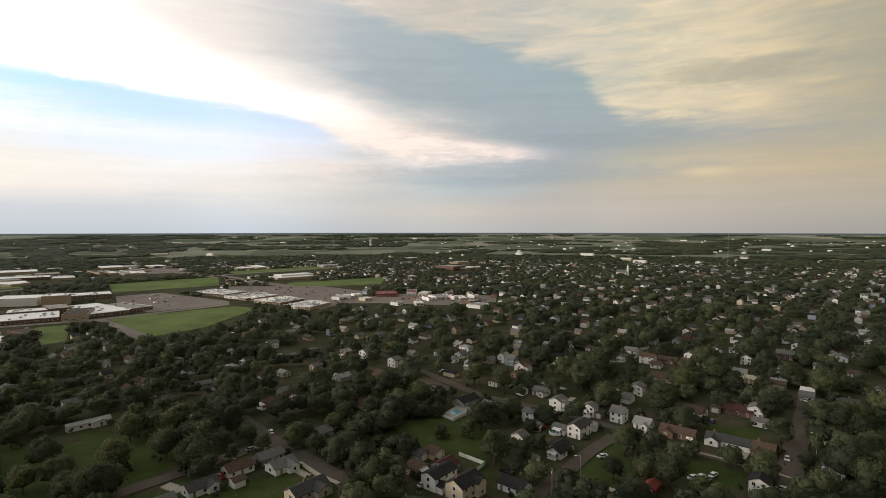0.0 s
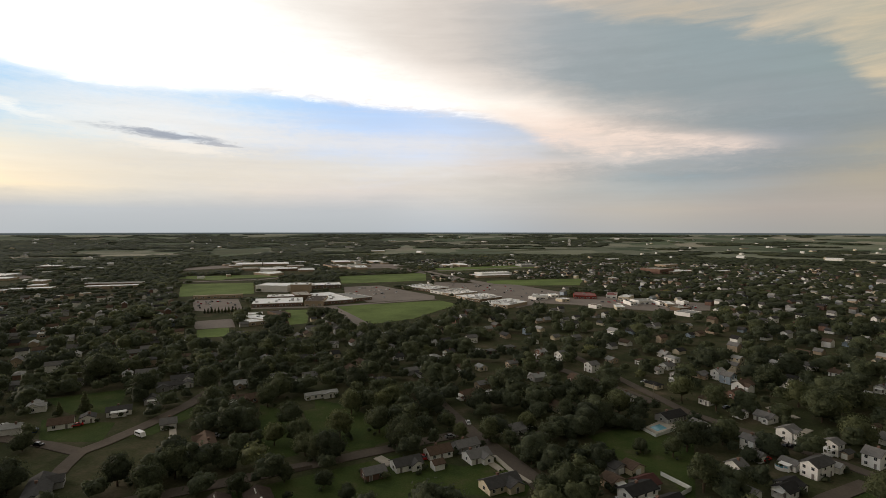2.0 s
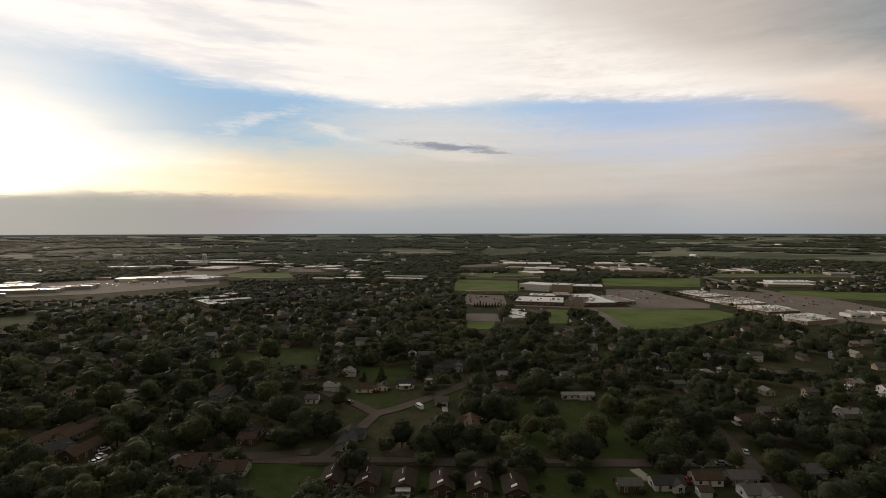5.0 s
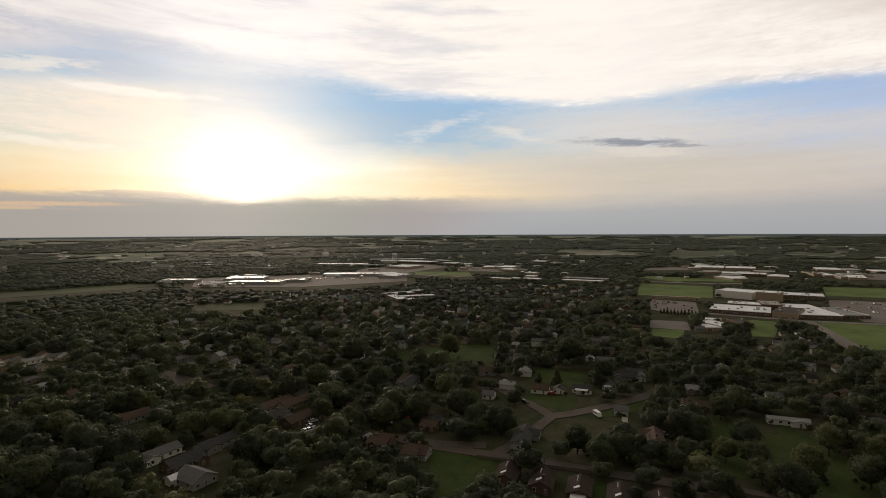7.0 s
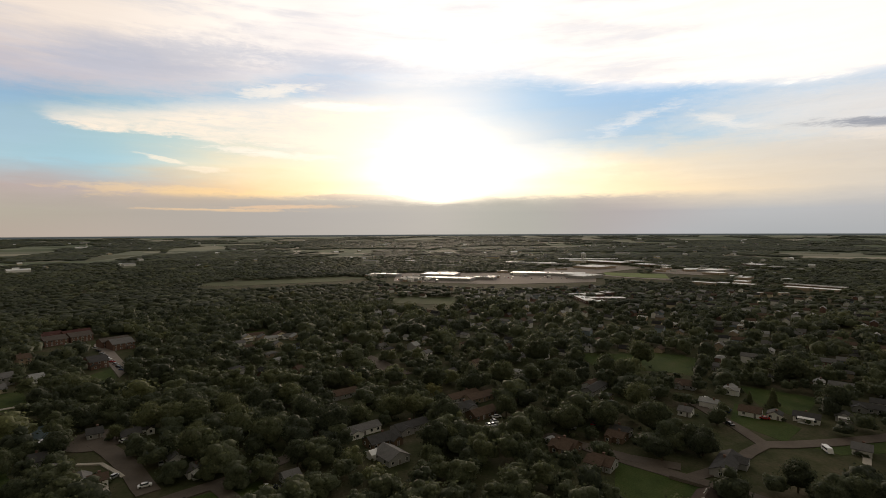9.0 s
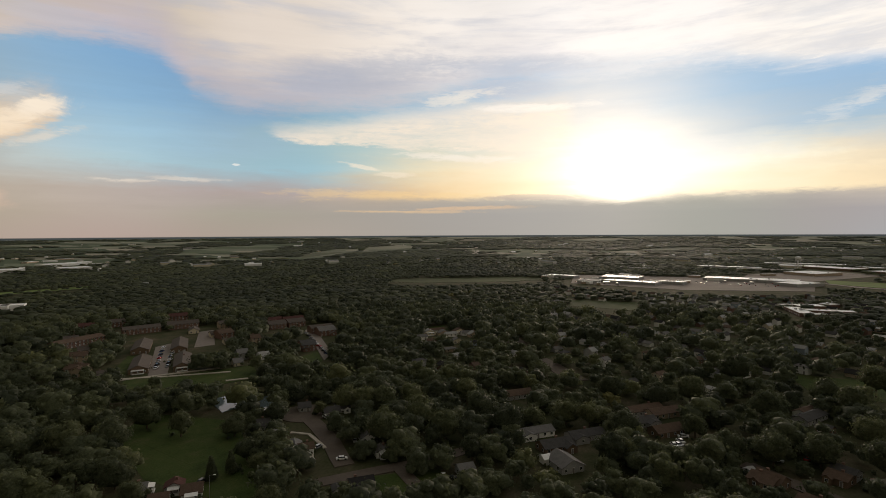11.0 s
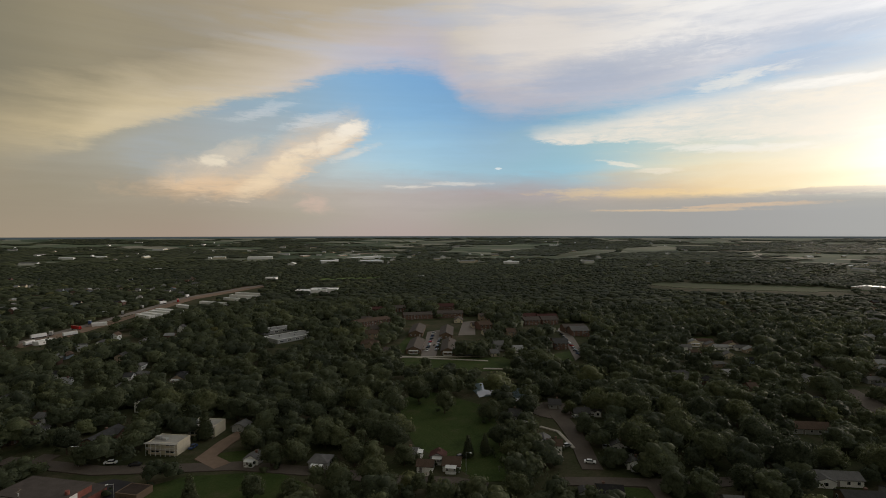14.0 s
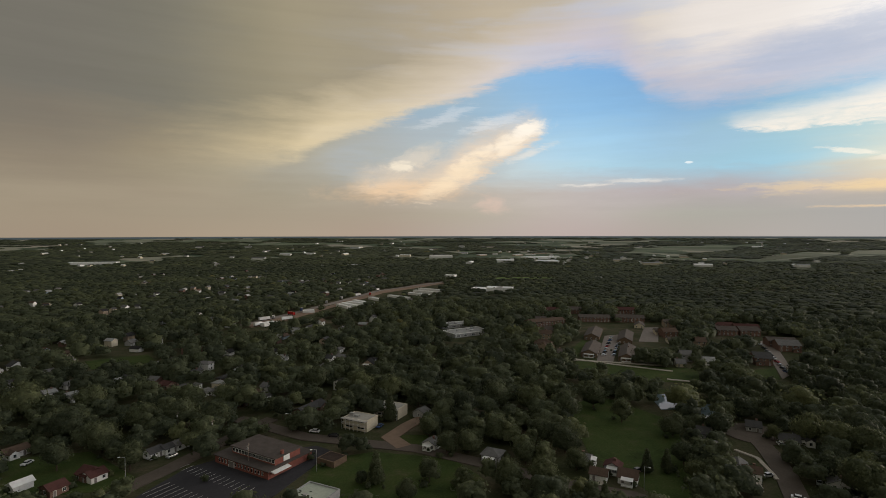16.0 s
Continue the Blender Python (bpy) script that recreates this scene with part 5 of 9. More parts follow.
patch("lawn", [(-331.8, -216.3), (-350.2, -212.1), (-325.5, -193.9), (-306.3, -199.2)], LAWN, "open mown lawn between houses", "lawn", 0.086)
patch("lawn", [(-241.4, -211.7), (-258.9, -203.1), (-251.6, -197.2), (-234.5, -205.6)], LAWN, "open mown lawn between houses", "lawn", 0.09)
patch("lawn", [(70.8, -259.2), (39.6, -253), (20.7, -218.3), (30.5, -211.2), (60.8, -219.5)], LAWN, "open mown lawn between houses", "lawn", 0.094)
patch("lawn", [(68.7, -439.4), (30.4, -443.8), (21.8, -416.3), (61.2, -409.9)], LAWN, "open mown lawn between houses", "lawn", 0.098)
patch("lawn", [(-173.9, -198.5), (-197.1, -160.3), (-150.4, -111.5), (-138.5, -122.9), (-158.4, -146.8)], LAWN, "open mown lawn between houses", "lawn", 0.102)
patch("lawn", [(-170.7, -86.9), (-187.3, -59.6), (-170.8, -54), (-156.9, -73.2)], LAWN, "open mown lawn between houses", "lawn", 0.106)
patch("lawn", [(-201.4, 75.4), (-183.9, 103.5), (-160.7, 84), (-157.9, 59.6)], LAWN, "open mown lawn between houses", "lawn", 0.11)
patch("lawn", [(-382.4, 109.3), (-372.3, 185.7), (-319.7, 168.6), (-343.8, 110.6)], LAWN, "open mown lawn between houses", "lawn", 0.114)
patch("field", [(-583.4, 526), (-712.3, 645.9), (-619.7, 711.1), (-515.2, 591.6)], FIELD, "open green field beyond the houses", "field", 0.208)
patch("field", [(-338.9, 529.1), (-244.7, 619.5), (-211.5, 596.6), (-219.6, 483.3), (-245.5, 438.1), (-294.8, 482.1)], FIELD, "open green field beyond the houses", "field", 0.212)
patch("field", [(-473.3, 753.2), (-553.9, 870.4), (-429.5, 1006.2), (-364, 853.8)], FIELD, "open green field beyond the houses", "field", 0.216)
patch("field", [(-375.1, 481), (-353.6, 496.2), (-304.6, 423.2), (-314.5, 408.3)], FIELD, "open green field beyond the houses", "field", 0.1)
patch("field", [(-263.7, 889.4), (-109.6, 997.9), (-102.8, 873.6), (-240.7, 812.7)], FIELD, "open green field beyond the houses", "field", 0.104)
patch("field", [(-375.7, 357.3), (-357.6, 377.8), (-328.9, 347.6), (-347.8, 330.9)], FIELD, "open green field beyond the houses", "field", 0.108)
patch("school_lot", [(-442.6, 709.7), (-401.1, 749.2), (-269.4, 661.5), (-258.5, 635.1), (-321.2, 571.6), (-393.7, 634.7)], LOT, "bleached grey school parking lot", "parking lot", 0.202)
patch("school_lot", [(-539.4, 508.1), (-495.3, 539.2), (-424, 468.9), (-446.1, 442), (-469.7, 442.6)], LOT, "bleached grey school parking lot", "parking lot", 0.206)
patch("school_lot", [(-413, 389.3), (-389.2, 415.4), (-353.1, 381), (-378.9, 358.8)], LOT, "bleached grey school parking lot", "parking lot", 0.21)
ribbon("road", [(-346.6, 523.6), (-242.8, 429.1)], 14, LOT, "pale school drive", 0.334)
ribbon("road", [(-427.3, 472.5), (-346.6, 523.6), (-256.4, 630.1)], 10, LOT, "pale school drive", 0.338)
ribbon("road", [(-752.6, 657.6), (-647.9, 759.5), (-633, 846.6), (-378.5, 1112.3), (-254, 1278)], 12, LOT, "pale highway", 0.342)
ribbon("road", [(-658.4, 1181.1), (-446.7, 1046.2), (-304.2, 895.8), (-184, 782.6)], 14, LOT, "pale highway", 0.346)
patch("field", [(-829.8, 724.9), (-812.8, 771.2), (-726.2, 765), (-700.4, 722.5)], FIELD, "open green field beyond the houses", "field", 0.14)
patch("field", [(-462.9, 1131.4), (-269.5, 1354.8), (-246.9, 1242.8), (-416.7, 1049.4)], FIELD, "open green field beyond the houses", "field", 0.144)
patch("field", [(-1134.3, 375.4), (-1077.2, 487.1), (-962.5, 444.6), (-1053.1, 356.7)], FIELD, "open green field beyond the houses", "field", 0.148)
patch("field", [(-698.5, 2044.4), (-100.1, 2984.9), (271.4, 3538.9), (247.8, 3225.5), (-128.1, 2641.9), (-630.9, 1972.6)], CROP, "open green field beyond the houses", "field", 0.152)
patch("field", [(-1624, 1604.3), (-1813.3, 2215), (-1427, 1669.9), (-1397.2, 1439.4)], CROP, "open green field beyond the houses", "field", 0.156)
block("school_wing", -504.1, 615.0, 16.8, 47.3, 38.9, 9, "white", "white", "pale metal-clad school gymnasium", "building", 0, 0)
block("school_wing", -458.3, 618.8, 26.4, 25.2, 26.1, 12, "tan", "white", "tall tan brick school block", "building", 2, 0)
block("school_wing", -459.9, 684.0, 36.4, 48.7, 35.4, 5, "brown", "white", "low brick school wing with a white flat roof", "building", 5, 2)
block("school_wing", -402.2, 501.2, 36.1, 57.3, 48.7, 3.8, "brick", "white", "low brick school wing with a white flat roof", "building", 9, 1)
block("school_wing", -434.4, 548.3, 36.2, 34.6, 24.3, 4.5, "brick", "white", "low brick school wing with a white flat roof", "building", 5, 1)
block("school_wing", -411.6, 563.8, 43.4, 20.5, 41.8, 5.5, "brown", "stone", "brown brick school block with a gravel roof", "building", 3, 1)
block("school_wing", -364.5, 518.5, 26.2, 21.5, 48.8, 6.0, "tan", "tar", "tan brick school block with a dark roof", "building", 3, 1)
block("school_wing", -348.7, 549.0, 53.5, 40.0, 88.3, 3.8, "brick", "white", "low brick school wing with a white flat roof", "building", 12, 1)
block("school_wing", -335.3, 584.5, 61.4, 24.6, 56.8, 3.6, "brick", "ltgrey", "low brick school wing with a grey roof", "building", 6, 1)
block("white_roofed_building", -340.8, 396.6, 60.2, 17.3, 19.5, 3.5, "tan", "white", "low building with a bright white angular roof", "building", 0, 1)
block("white_roofed_building", -338.6, 412.8, 82.3, 16.3, 33.2, 4.0, "tan", "white", "low building with a bright white angular roof", "building", 1, 1)
block("white_roofed_building", -372.1, 429.4, 41.6, 14.3, 12.8, 3.5, "tan", "white", "low building with a bright white angular roof", "building", 0, 1)
block("dark_roofed_building", -342.8, 438.4, 62.2, 12.7, 29.4, 4.0, "brown", "tar", "low building with a dark flat roof", "building", 1, 1)
block("shed_row", -521.8, 532.2, 41.5, 59.7, 8, 4, "tan", "cream", "long low cream-roofed building", "building", 0, 1)
patch("shopping_lot", [(-340.8, 835.1), (-198.4, 842.5), (-108.6, 761), (-112.4, 666.5), (-138.5, 592.6), (-249.5, 736.4), (-311.2, 763)], LOT, "wide bleached shopping centre lot", "parking lot", 0.25)
patch("shopping_lot", [(-138.8, 706.7), (-20.9, 715.2), (57.4, 704.1), (55.3, 632.9), (-18.7, 650.3), (-125.6, 641.2)], LOT, "bleached lot along the main street", "parking lot", 0.254)
block("store", -336.4, 722.4, -15.5, 28.4, 46, 3.2, "tan", "white", "long white-roofed store in the shopping centre", "building", 16, 1)
block("store", -305.5, 705.4, -25, 31.2, 40, 3.8, "brown", "white", "long white-roofed store in the shopping centre", "building", 16, 1)
block("store", -277, 685.8, -30.2, 27.2, 50, 3, "white", "ltgrey", "long white-roofed store in the shopping centre", "building", 16, 1)
block("store", -251.2, 667.5, -28.7, 25.4, 42, 3.5, "tan", "white", "long white-roofed store in the shopping centre", "building", 16, 1)
block("store", -224.2, 643.6, -37, 27.1, 46, 3.2, "tan", "white", "long white-roofed store in the shopping centre", "building", 16, 1)
block("store", -201.8, 626, -27.8, 21.2, 40, 3.8, "brown", "ltgrey", "long white-roofed store in the shopping centre", "building", 16, 1)
block("store", -176.9, 600, -24.7, 19.4, 50, 3, "white", "white", "long white-roofed store in the shopping centre", "building", 16, 1)
block("store", -157.4, 588.8, -19.9, 19.1, 42, 3.5, "tan", "white", "long white-roofed store in the shopping centre", "building", 16, 1)
block("store", -272.7, 988.4, 44.7, 67, 30, 6, "white", "white", "low store with a bright white roof", "building", 4, 1)
block("store", -129.2, 677.2, 6.4, 19.7, 16, 5, "white", "white", "small white-roofed shop on the lot", "building", 2, 1)
block("store", -75.0, 703.7, 9.3, 28.4, 38.7, 4, "red", "red", "low red-roofed shop by the main street", "building", 1, 1)
block("store", -113.2, 700.0, 26.1, 10.2, 16.5, 3.5, "white", "white", "small white-roofed shop on the lot", "building", 0, 1)
block("store", -128.2, 673.5, 51.7, 12.7, 15.3, 3.2, "white", "white", "small white-roofed shop on the lot", "building", 0, 1)
block("store", -94.0, 664.5, 50.3, 12.4, 12.1, 3.5, "cream", "white", "small white-roofed shop by the main street", "building", 0, 1)
block("store", -43.5, 720.8, 1.7, 13.3, 34.6, 4, "white", "red", "white and red shop by the main street", "building", 1, 1)
block("store", -28.2, 708.8, -12.8, 12.6, 27.4, 4, "cream", "white", "white-roofed shop by the main street", "building", 1, 1)
block("store", 1.0, 681.8, 32.1, 23.7, 19.4, 4, "white", "ltgrey", "long white shop with a grey roof by the main street", "building", 2, 1)
block("store", -50.7, 624.0, 54.5, 9.0, 12.1, 3.5, "white", "brown", "small white shop with a brown roof", "building", 0, 1)
block("store", -26.9, 618.7, 13.3, 9.1, 18.8, 3.5, "cream", "white", "small white-roofed shop by the main street", "building", 0, 1)
block("store", -14.8, 659.9, 25.3, 5.9, 23.5, 4, "white", "dkgrey", "small white shop with a dark roof", "building", 0, 1)
block("store", 17.2, 671.8, 26.6, 6.5, 23.1, 4.5, "white", "grey", "small white shop with a grey roof", "building", 0, 1)
block("store", 26.1, 659.5, 12.1, 8.6, 25.3, 4, "tan", "white", "white-roofed shop by the main street", "building", 0, 1)
block("store", 39.8, 637.5, 40.4, 15.9, 14.8, 3.5, "brown", "stone", "low shop with a pale gravel roof", "building", 1, 1)
block("store", 43.7, 685.0, 26.6, 6.5, 18.3, 4.5, "white", "grey", "small white shop with a grey roof", "building", 0, 1)
block("store", 47.8, 605.2, 55.3, 21.1, 18.0, 3.5, "white", "ltgrey", "long low shop with a pale roof", "building", 1, 1)
block("store", 36.8, 1167.3, 46.4, 41.2, 51.1, 9, "brick", "stone", "brick building above the far trees", "building", 1, 1)
block("store", 68.2, 1180.8, 48.2, 54.0, 37.8, 5, "tan", "white", "long white-roofed building among far trees", "building", 1, 1)
block("courthouse", 52, 1320.1, 51.9, 45.5, 30, 9, "tan", "stone", "large brick building above the trees", "building", 4, 2)
block("warehouse", -745.8, 932.9, 35.1, 76.9, 45, 4.5, "brown", "white", "low commercial building with a pale flat roof", "building", 2, 0)
block("warehouse", -599, 1035.9, 35, 25.6, 70, 4.5, "tan", "white", "low commercial building with a pale flat roof", "building", 2, 0)
block("warehouse", -269.6, 1267, 35, 38.2, 40, 4.5, "grey", "ltgrey", "low commercial building with a pale flat roof", "building", 2, 0)
block("warehouse", -81.3, 1585.4, 35.1, 43, 45, 4.5, "brown", "white", "low commercial building with a pale flat roof", "building", 2, 0)
block("warehouse", -1441.2, 466, 35.1, 136.5, 60, 5, "brown", "white", "long industrial shed with a pale roof", "building", 2, 0)
block("warehouse", -1247.8, 367.2, 35.1, 68.5, 75, 5, "tan", "white", "long industrial shed with a pale roof", "building", 2, 0)
block("warehouse", -992.4, 273.5, 35.2, 43.1, 60, 5, "grey", "white", "long industrial shed with a pale roof", "building", 2, 0)
block("warehouse", -1315.8, 532.9, 35, 49.1, 45, 5, "brown", "white", "long industrial shed with a pale roof", "building", 2, 0)
block("warehouse", -1271.4, 564, 35.1, 28.4, 30, 5, "tan", "white", "long industrial shed with a pale roof", "building", 2, 0)
block("warehouse", -1116.3, 594.2, 35, 42.7, 60, 5, "grey", "white", "long industrial shed with a pale roof", "building", 2, 0)
block("warehouse", -1287.2, 795.2, 35, 45, 45, 5, "brown", "white", "long industrial shed with a pale roof", "building", 2, 0)
block("warehouse", -932.9, 559, 35.2, 21.5, 30, 5, "tan", "white", "long industrial shed with a pale roof", "building", 2, 0)
block("warehouse", -1185, 786.2, 35, 42.9, 45, 5, "grey", "ltgrey", "long industrial shed with a pale roof", "building", 2, 0)
block("warehouse", -784.6, 582.3, 35.2, 80.2, 21, 5, "brown", "ltgrey", "long industrial shed with a pale roof", "building", 2, 0)
block("warehouse", -1461.1, 567.4, 35.1, 56.6, 30, 5, "tan", "white", "long industrial shed with a pale roof", "building", 2, 0)
ribbon("road", [(-1136.9, 309.6), (-1010.4, 375), (-911.9, 468), (-850.2, 536.2), (-773.1, 616.2)], 12, LOT, "pale highway", 0.378)
block("nursing_home", -667.2, 192.3, 0.9, 50.2, 14, 4, "brick", "white", "low brick building with pale flat roofs", "building", 2, 1)
block("nursing_home", -711.3, 207, 8.1, 17.8, 30, 4, "brick", "white", "low brick building with pale flat roofs", "building", 2, 1)
block("nursing_home", -664.7, 226.2, 85.7, 50.4, 14, 4, "brick", "white", "low brick building with pale flat roofs", "building", 2, 1)
block("nursing_home", -728.2, 242.6, 35.5, 15.3, 16, 4, "brick", "white", "low brick building with pale flat roofs", "building", 2, 1)
block("nursing_home", -635.6, 210, 110.2, 14.5, 10, 4, "brick", "white", "low brick building with pale flat roofs", "building", 2, 1)
block("long_house", -518, 212.2, 52.7, 8.9, 9, 3.5, "tan", "ltgrey", "long low house with a pale roof", "building", 0, 1)
block("long_house", -561.2, 228, 52.3, 10.6, 9, 3.5, "tan", "ltgrey", "long low house with a pale roof", "building", 0, 1)
block("long_house", -476.8, 225.3, 50.3, 9.9, 9, 3.5, "tan", "ltgrey", "long low house with a pale roof", "building", 0, 1)
block("long_house", -462.9, 286.2, 47.1, 15.3, 9, 3.5, "tan", "ltgrey", "long low house with a pale roof", "building", 0, 1)
block("long_house", -482.2, 299.6, 49.9, 13.2, 9, 3.5, "tan", "ltgrey", "long low house with a pale roof", "building", 0, 1)
block("long_house", -707.8, 488.3, 81.1, 10.9, 9, 3.5, "tan", "ltgrey", "long low house with a pale roof", "building", 0, 1)
block("long_house", -620.8, 403, 75.3, 8.7, 9, 3.5, "tan", "ltgrey", "long low house with a pale roof", "building", 0, 1)
block("factory_hall", -1068, -98, 65.8, 63.5, 24, 4.5, "grey", "white", "long low factory hall with a pale roof", "building", 4, 0)
block("factory_hall", -960.3, -39.6, 80.9, 35.4, 48, 4.5, "grey", "ltgrey", "long low factory hall with a pale roof", "building", 4, 0)
block("factory_hall", -966.6, 27.8, 65.9, 94.9, 32, 4.5, "grey", "white", "long low factory hall with a pale roof", "building", 4, 0)
block("factory_hall", -1048.5, 13, 74.9, 71.5, 56, 4.5, "grey", "white", "long low factory hall with a pale roof", "building", 4, 0)
block("factory_hall", -980, 98, 65.8, 41.5, 24, 4.5, "grey", "white", "long low factory hall with a pale roof", "building", 4, 0)
block("factory_hall", -1057.6, 234.3, 70.7, 149.1, 48, 4.5, "grey", "white", "long low factory hall with a pale roof", "building", 4, 0)
block("factory_hall", -1432.4, 269.7, 64.5, 140.9, 24, 4.5, "grey", "white", "long low factory hall with a pale roof", "building", 4, 0)
block("factory_hall", -1596.6, 479.8, 74.4, 178.1, 32, 4.5, "grey", "white", "long low factory hall with a pale roof", "building", 4, 0)
block("factory_hall", -1352.4, 328.9, 64.6, 105.2, 24, 4.5, "grey", "ltgrey", "long low factory hall with a pale roof", "building", 4, 0)
block("factory_hall", -1548.8, -57.9, 110.7, 32.5, 16, 4.5, "grey", "white", "long low factory hall with a pale roof", "building", 4, 0)
block("factory_hall", -1344.2, 54.9, 65, 84.1, 12.8, 4.5, "grey", "ltgrey", "long low factory hall with a pale roof", "building", 4, 0)
patch("factory_yard", [(-957.6, -67), (-1147.6, -75), (-1146, 161.6), (-1064.5, 338.9), (-916.7, 292), (-890.1, 107.2)], LOT, "wide pale factory yard", "yard", 0.262)
patch("field", [(-661.1, -49.5), (-717, -50.4), (-719.9, 36.4), (-641.5, 29.3)], MEADOW, "open green field beyond the houses", "field", 0.176)
patch("field", [(-900, -342), (-952.8, -339.8), (-1058.9, -176.9), (-1051.2, -98.6), (-978.1, -163.1)], MEADOW, "open green field beyond the houses", "field", 0.18)
patch("field", [(-897.4, -399.2), (-959.7, -397.6), (-1023.7, -278.4), (-1062.5, -176.4), (-967.4, -160.1), (-937.3, -232.6), (-891.4, -334.2)], MEADOW, "open green field beyond the houses", "field", 0.184)
patch("field", [(-2348.1, -1180.6), (-2859, -1406.1), (-3318.9, -1289.5), (-2890.5, -1122.4), (-2386.7, -1146.5)], CROP, "open green field beyond the houses", "field", 0.188)
ribbon("road", [(-2053.7, -534.3), (-3205.3, -822.7)], 14, CONCRETE, "pale concrete carriageway of a divided highway", 0.402)
ribbon("road", [(-2063.5, -515.3), (-3213.7, -804.8)], 14, CONCRETE, "pale concrete carriageway of a divided highway", 0.406)
patch("gravel_yard", [(-48, -548.5), (-94.8, -585.3), (-163.6, -653.9), (-243.5, -763.1), (-394, -870.6), (-428.9, -854.1), (-261.8, -747.4), (-157.7, -630.9), (-81.6, -546.9), (-51.8, -526.4)], DIRT, "reddish gravel beside the railway", "yard", 0.29)
ribbon("road", [(-45.6, -544.2), (-102.3, -600.2), (-176.5, -679.4), (-265.2, -780.5), (-443.8, -883.6)], 9, LOT, "pale road beside the gravel yard", 0.414)
block("storage_shed", -165.7, -624.2, 103.3, 27.8, 6.5, 2.8, "white", "white", "long narrow white storage shed", "building", 0, 0)
block("storage_shed", -176.5, -628.8, 106.1, 38.8, 6.5, 2.8, "white", "white", "long narrow white storage shed", "building", 0, 0)
block("storage_shed", -188, -639.2, 111, 37.7, 6.5, 2.8, "white", "white", "long narrow white storage shed", "building", 0, 0)
block("storage_shed", -197.6, -646, 107.4, 43.8, 6.5, 2.8, "white", "white", "long narrow white storage shed", "building", 0, 0)
block("storage_shed", -223.5, -672.4, 99.5, 32.6, 6.5, 2.8, "white", "white", "long narrow white storage shed", "building", 0, 0)
block("storage_shed", -259.6, -677.3, 109.4, 45.2, 6.5, 2.8, "white", "white", "long narrow white storage shed", "building", 0, 0)
block("storage_shed", -297.7, -695.6, 112.5, 41.8, 6.5, 2.8, "white", "white", "long narrow white storage shed", "building", 0, 0)
block("storage_shed", -319.1, -720.6, 113.7, 47.7, 6.5, 2.8, "white", "white", "long narrow white storage shed", "building", 0, 0)
block("storage_shed", -339.2, -741, 115, 53.7, 6.5, 2.8, "white", "white", "long narrow white storage shed", "building", 0, 0)
block("storage_shed", -121, -597.6, 172.4, 12.8, 6.5, 2.8, "white", "white", "long narrow white storage shed", "building", 0, 0)
block("storage_shed", -142.2, -675.2, -133.5, 13.4, 6.5, 2.8, "white", "white", "long narrow white storage shed", "building", 0, 0)
block("storage_shed", -70.6, -532.7, -146.5, 15.6, 6.5, 2.8, "white", "white", "long narrow white storage shed", "building", 0, 0)
block("storage_shed", -394, -688.9, 139.4, 21.2, 25, 6, "white", "white", "white metal shed among trees", "building", 1, 0)
block("storage_shed", -419.6, -686.7, 139.4, 25.8, 30, 6, "white", "white", "white metal shed among trees", "building", 1, 0)
block("storage_shed", -436.2, -682.6, 139.3, 24.4, 20, 6, "white", "white", "white metal shed among trees", "building", 1, 0)
block("storage_shed", -470.2, -938.3, 139.3, 19.9, 20, 6, "white", "white", "white metal shed among trees", "building", 1, 0)
block("low_school", -229.5, -439.8, -178.8, 32.6, 14.4, 3.2, "grey", "ltgrey", "low building with broad pale grey roofs", "building", 5, 1)
block("low_school", -223.2, -398.3, -174, 38.2, 20.8, 3.2, "grey", "ltgrey", "low building with broad pale grey roofs", "building", 5, 1)
block("factory_hall", -876.8, -1364.2, 152.6, 51.9, 60, 7, "white", "white", "far white factory hall", "building", 0, 0)
block("factory_hall", -1116.1, -1499.8, 173.5, 112.3, 60, 6, "white", "white", "far white factory hall", "building", 0, 0)
block("factory_hall", -846.6, -1762, 152.2, 84.2, 60, 7, "white", "white", "far white factory hall", "building", 0, 0)
block("factory_hall", -973.2, -1280, 152.6, 67.7, 60, 7, "white", "white", "far white factory hall", "building", 0, 0)
block("warehouse", 253.9, -1833.4, 165.4, 126.9, 30, 6, "white", "white", "far white roofed building", "building", 0, 0)
block("far_building", -998.1, 1091.3, 15.9, 43, 21, 3.6, "tan", "white", "small far building with a pale roof", "building", 0, 0)
block("far_building", -978, 1146.6, 33, 30.6, 28, 3.6, "white", "ltgrey", "small far building with a pale roof", "building", 0, 0)
block("far_building", -931.8, 1164.4, 46.6, 35.2, 25.2, 3.6, "tan", "white", "small far building with a pale roof", "building", 0, 0)
block("far_building", -871.5, 1172.1, 15.7, 26.6, 21, 3.6, "white", "white", "small far building with a pale roof", "building", 0, 0)
block("far_building", -808.2, 929, 30.8, 23.3, 21, 3.6, "tan", "ltgrey", "small far building with a pale roof", "building", 0, 0)
block("far_building", -696.2, 864.6, 46, 20, 28, 3.6, "white", "white", "small far building with a pale roof", "building", 0, 0)
block("far_building", -705.6, 970.8, 15.9, 25.5, 21, 3.6, "tan", "white", "small far building with a pale roof", "building", 0, 0)
block("far_building", -741.8, 875.5, 44.6, 10.8, 11.2, 3.6, "white", "ltgrey", "small far building with a pale roof", "building", 0, 0)
block("far_building", -971.8, 1024.8, 76.2, 17.2, 12.6, 3.6, "tan", "white", "small far building with a pale roof", "building", 0, 0)
block("far_building", -764.2, 735.2, 16.2, 10.4, 9.8, 3.6, "white", "white", "small far building with a pale roof", "building", 0, 0)
block("far_building", -744.6, 787.1, 54.7, 7.1, 9.8, 3.6, "tan", "ltgrey", "small far building with a pale roof", "building", 0, 0)
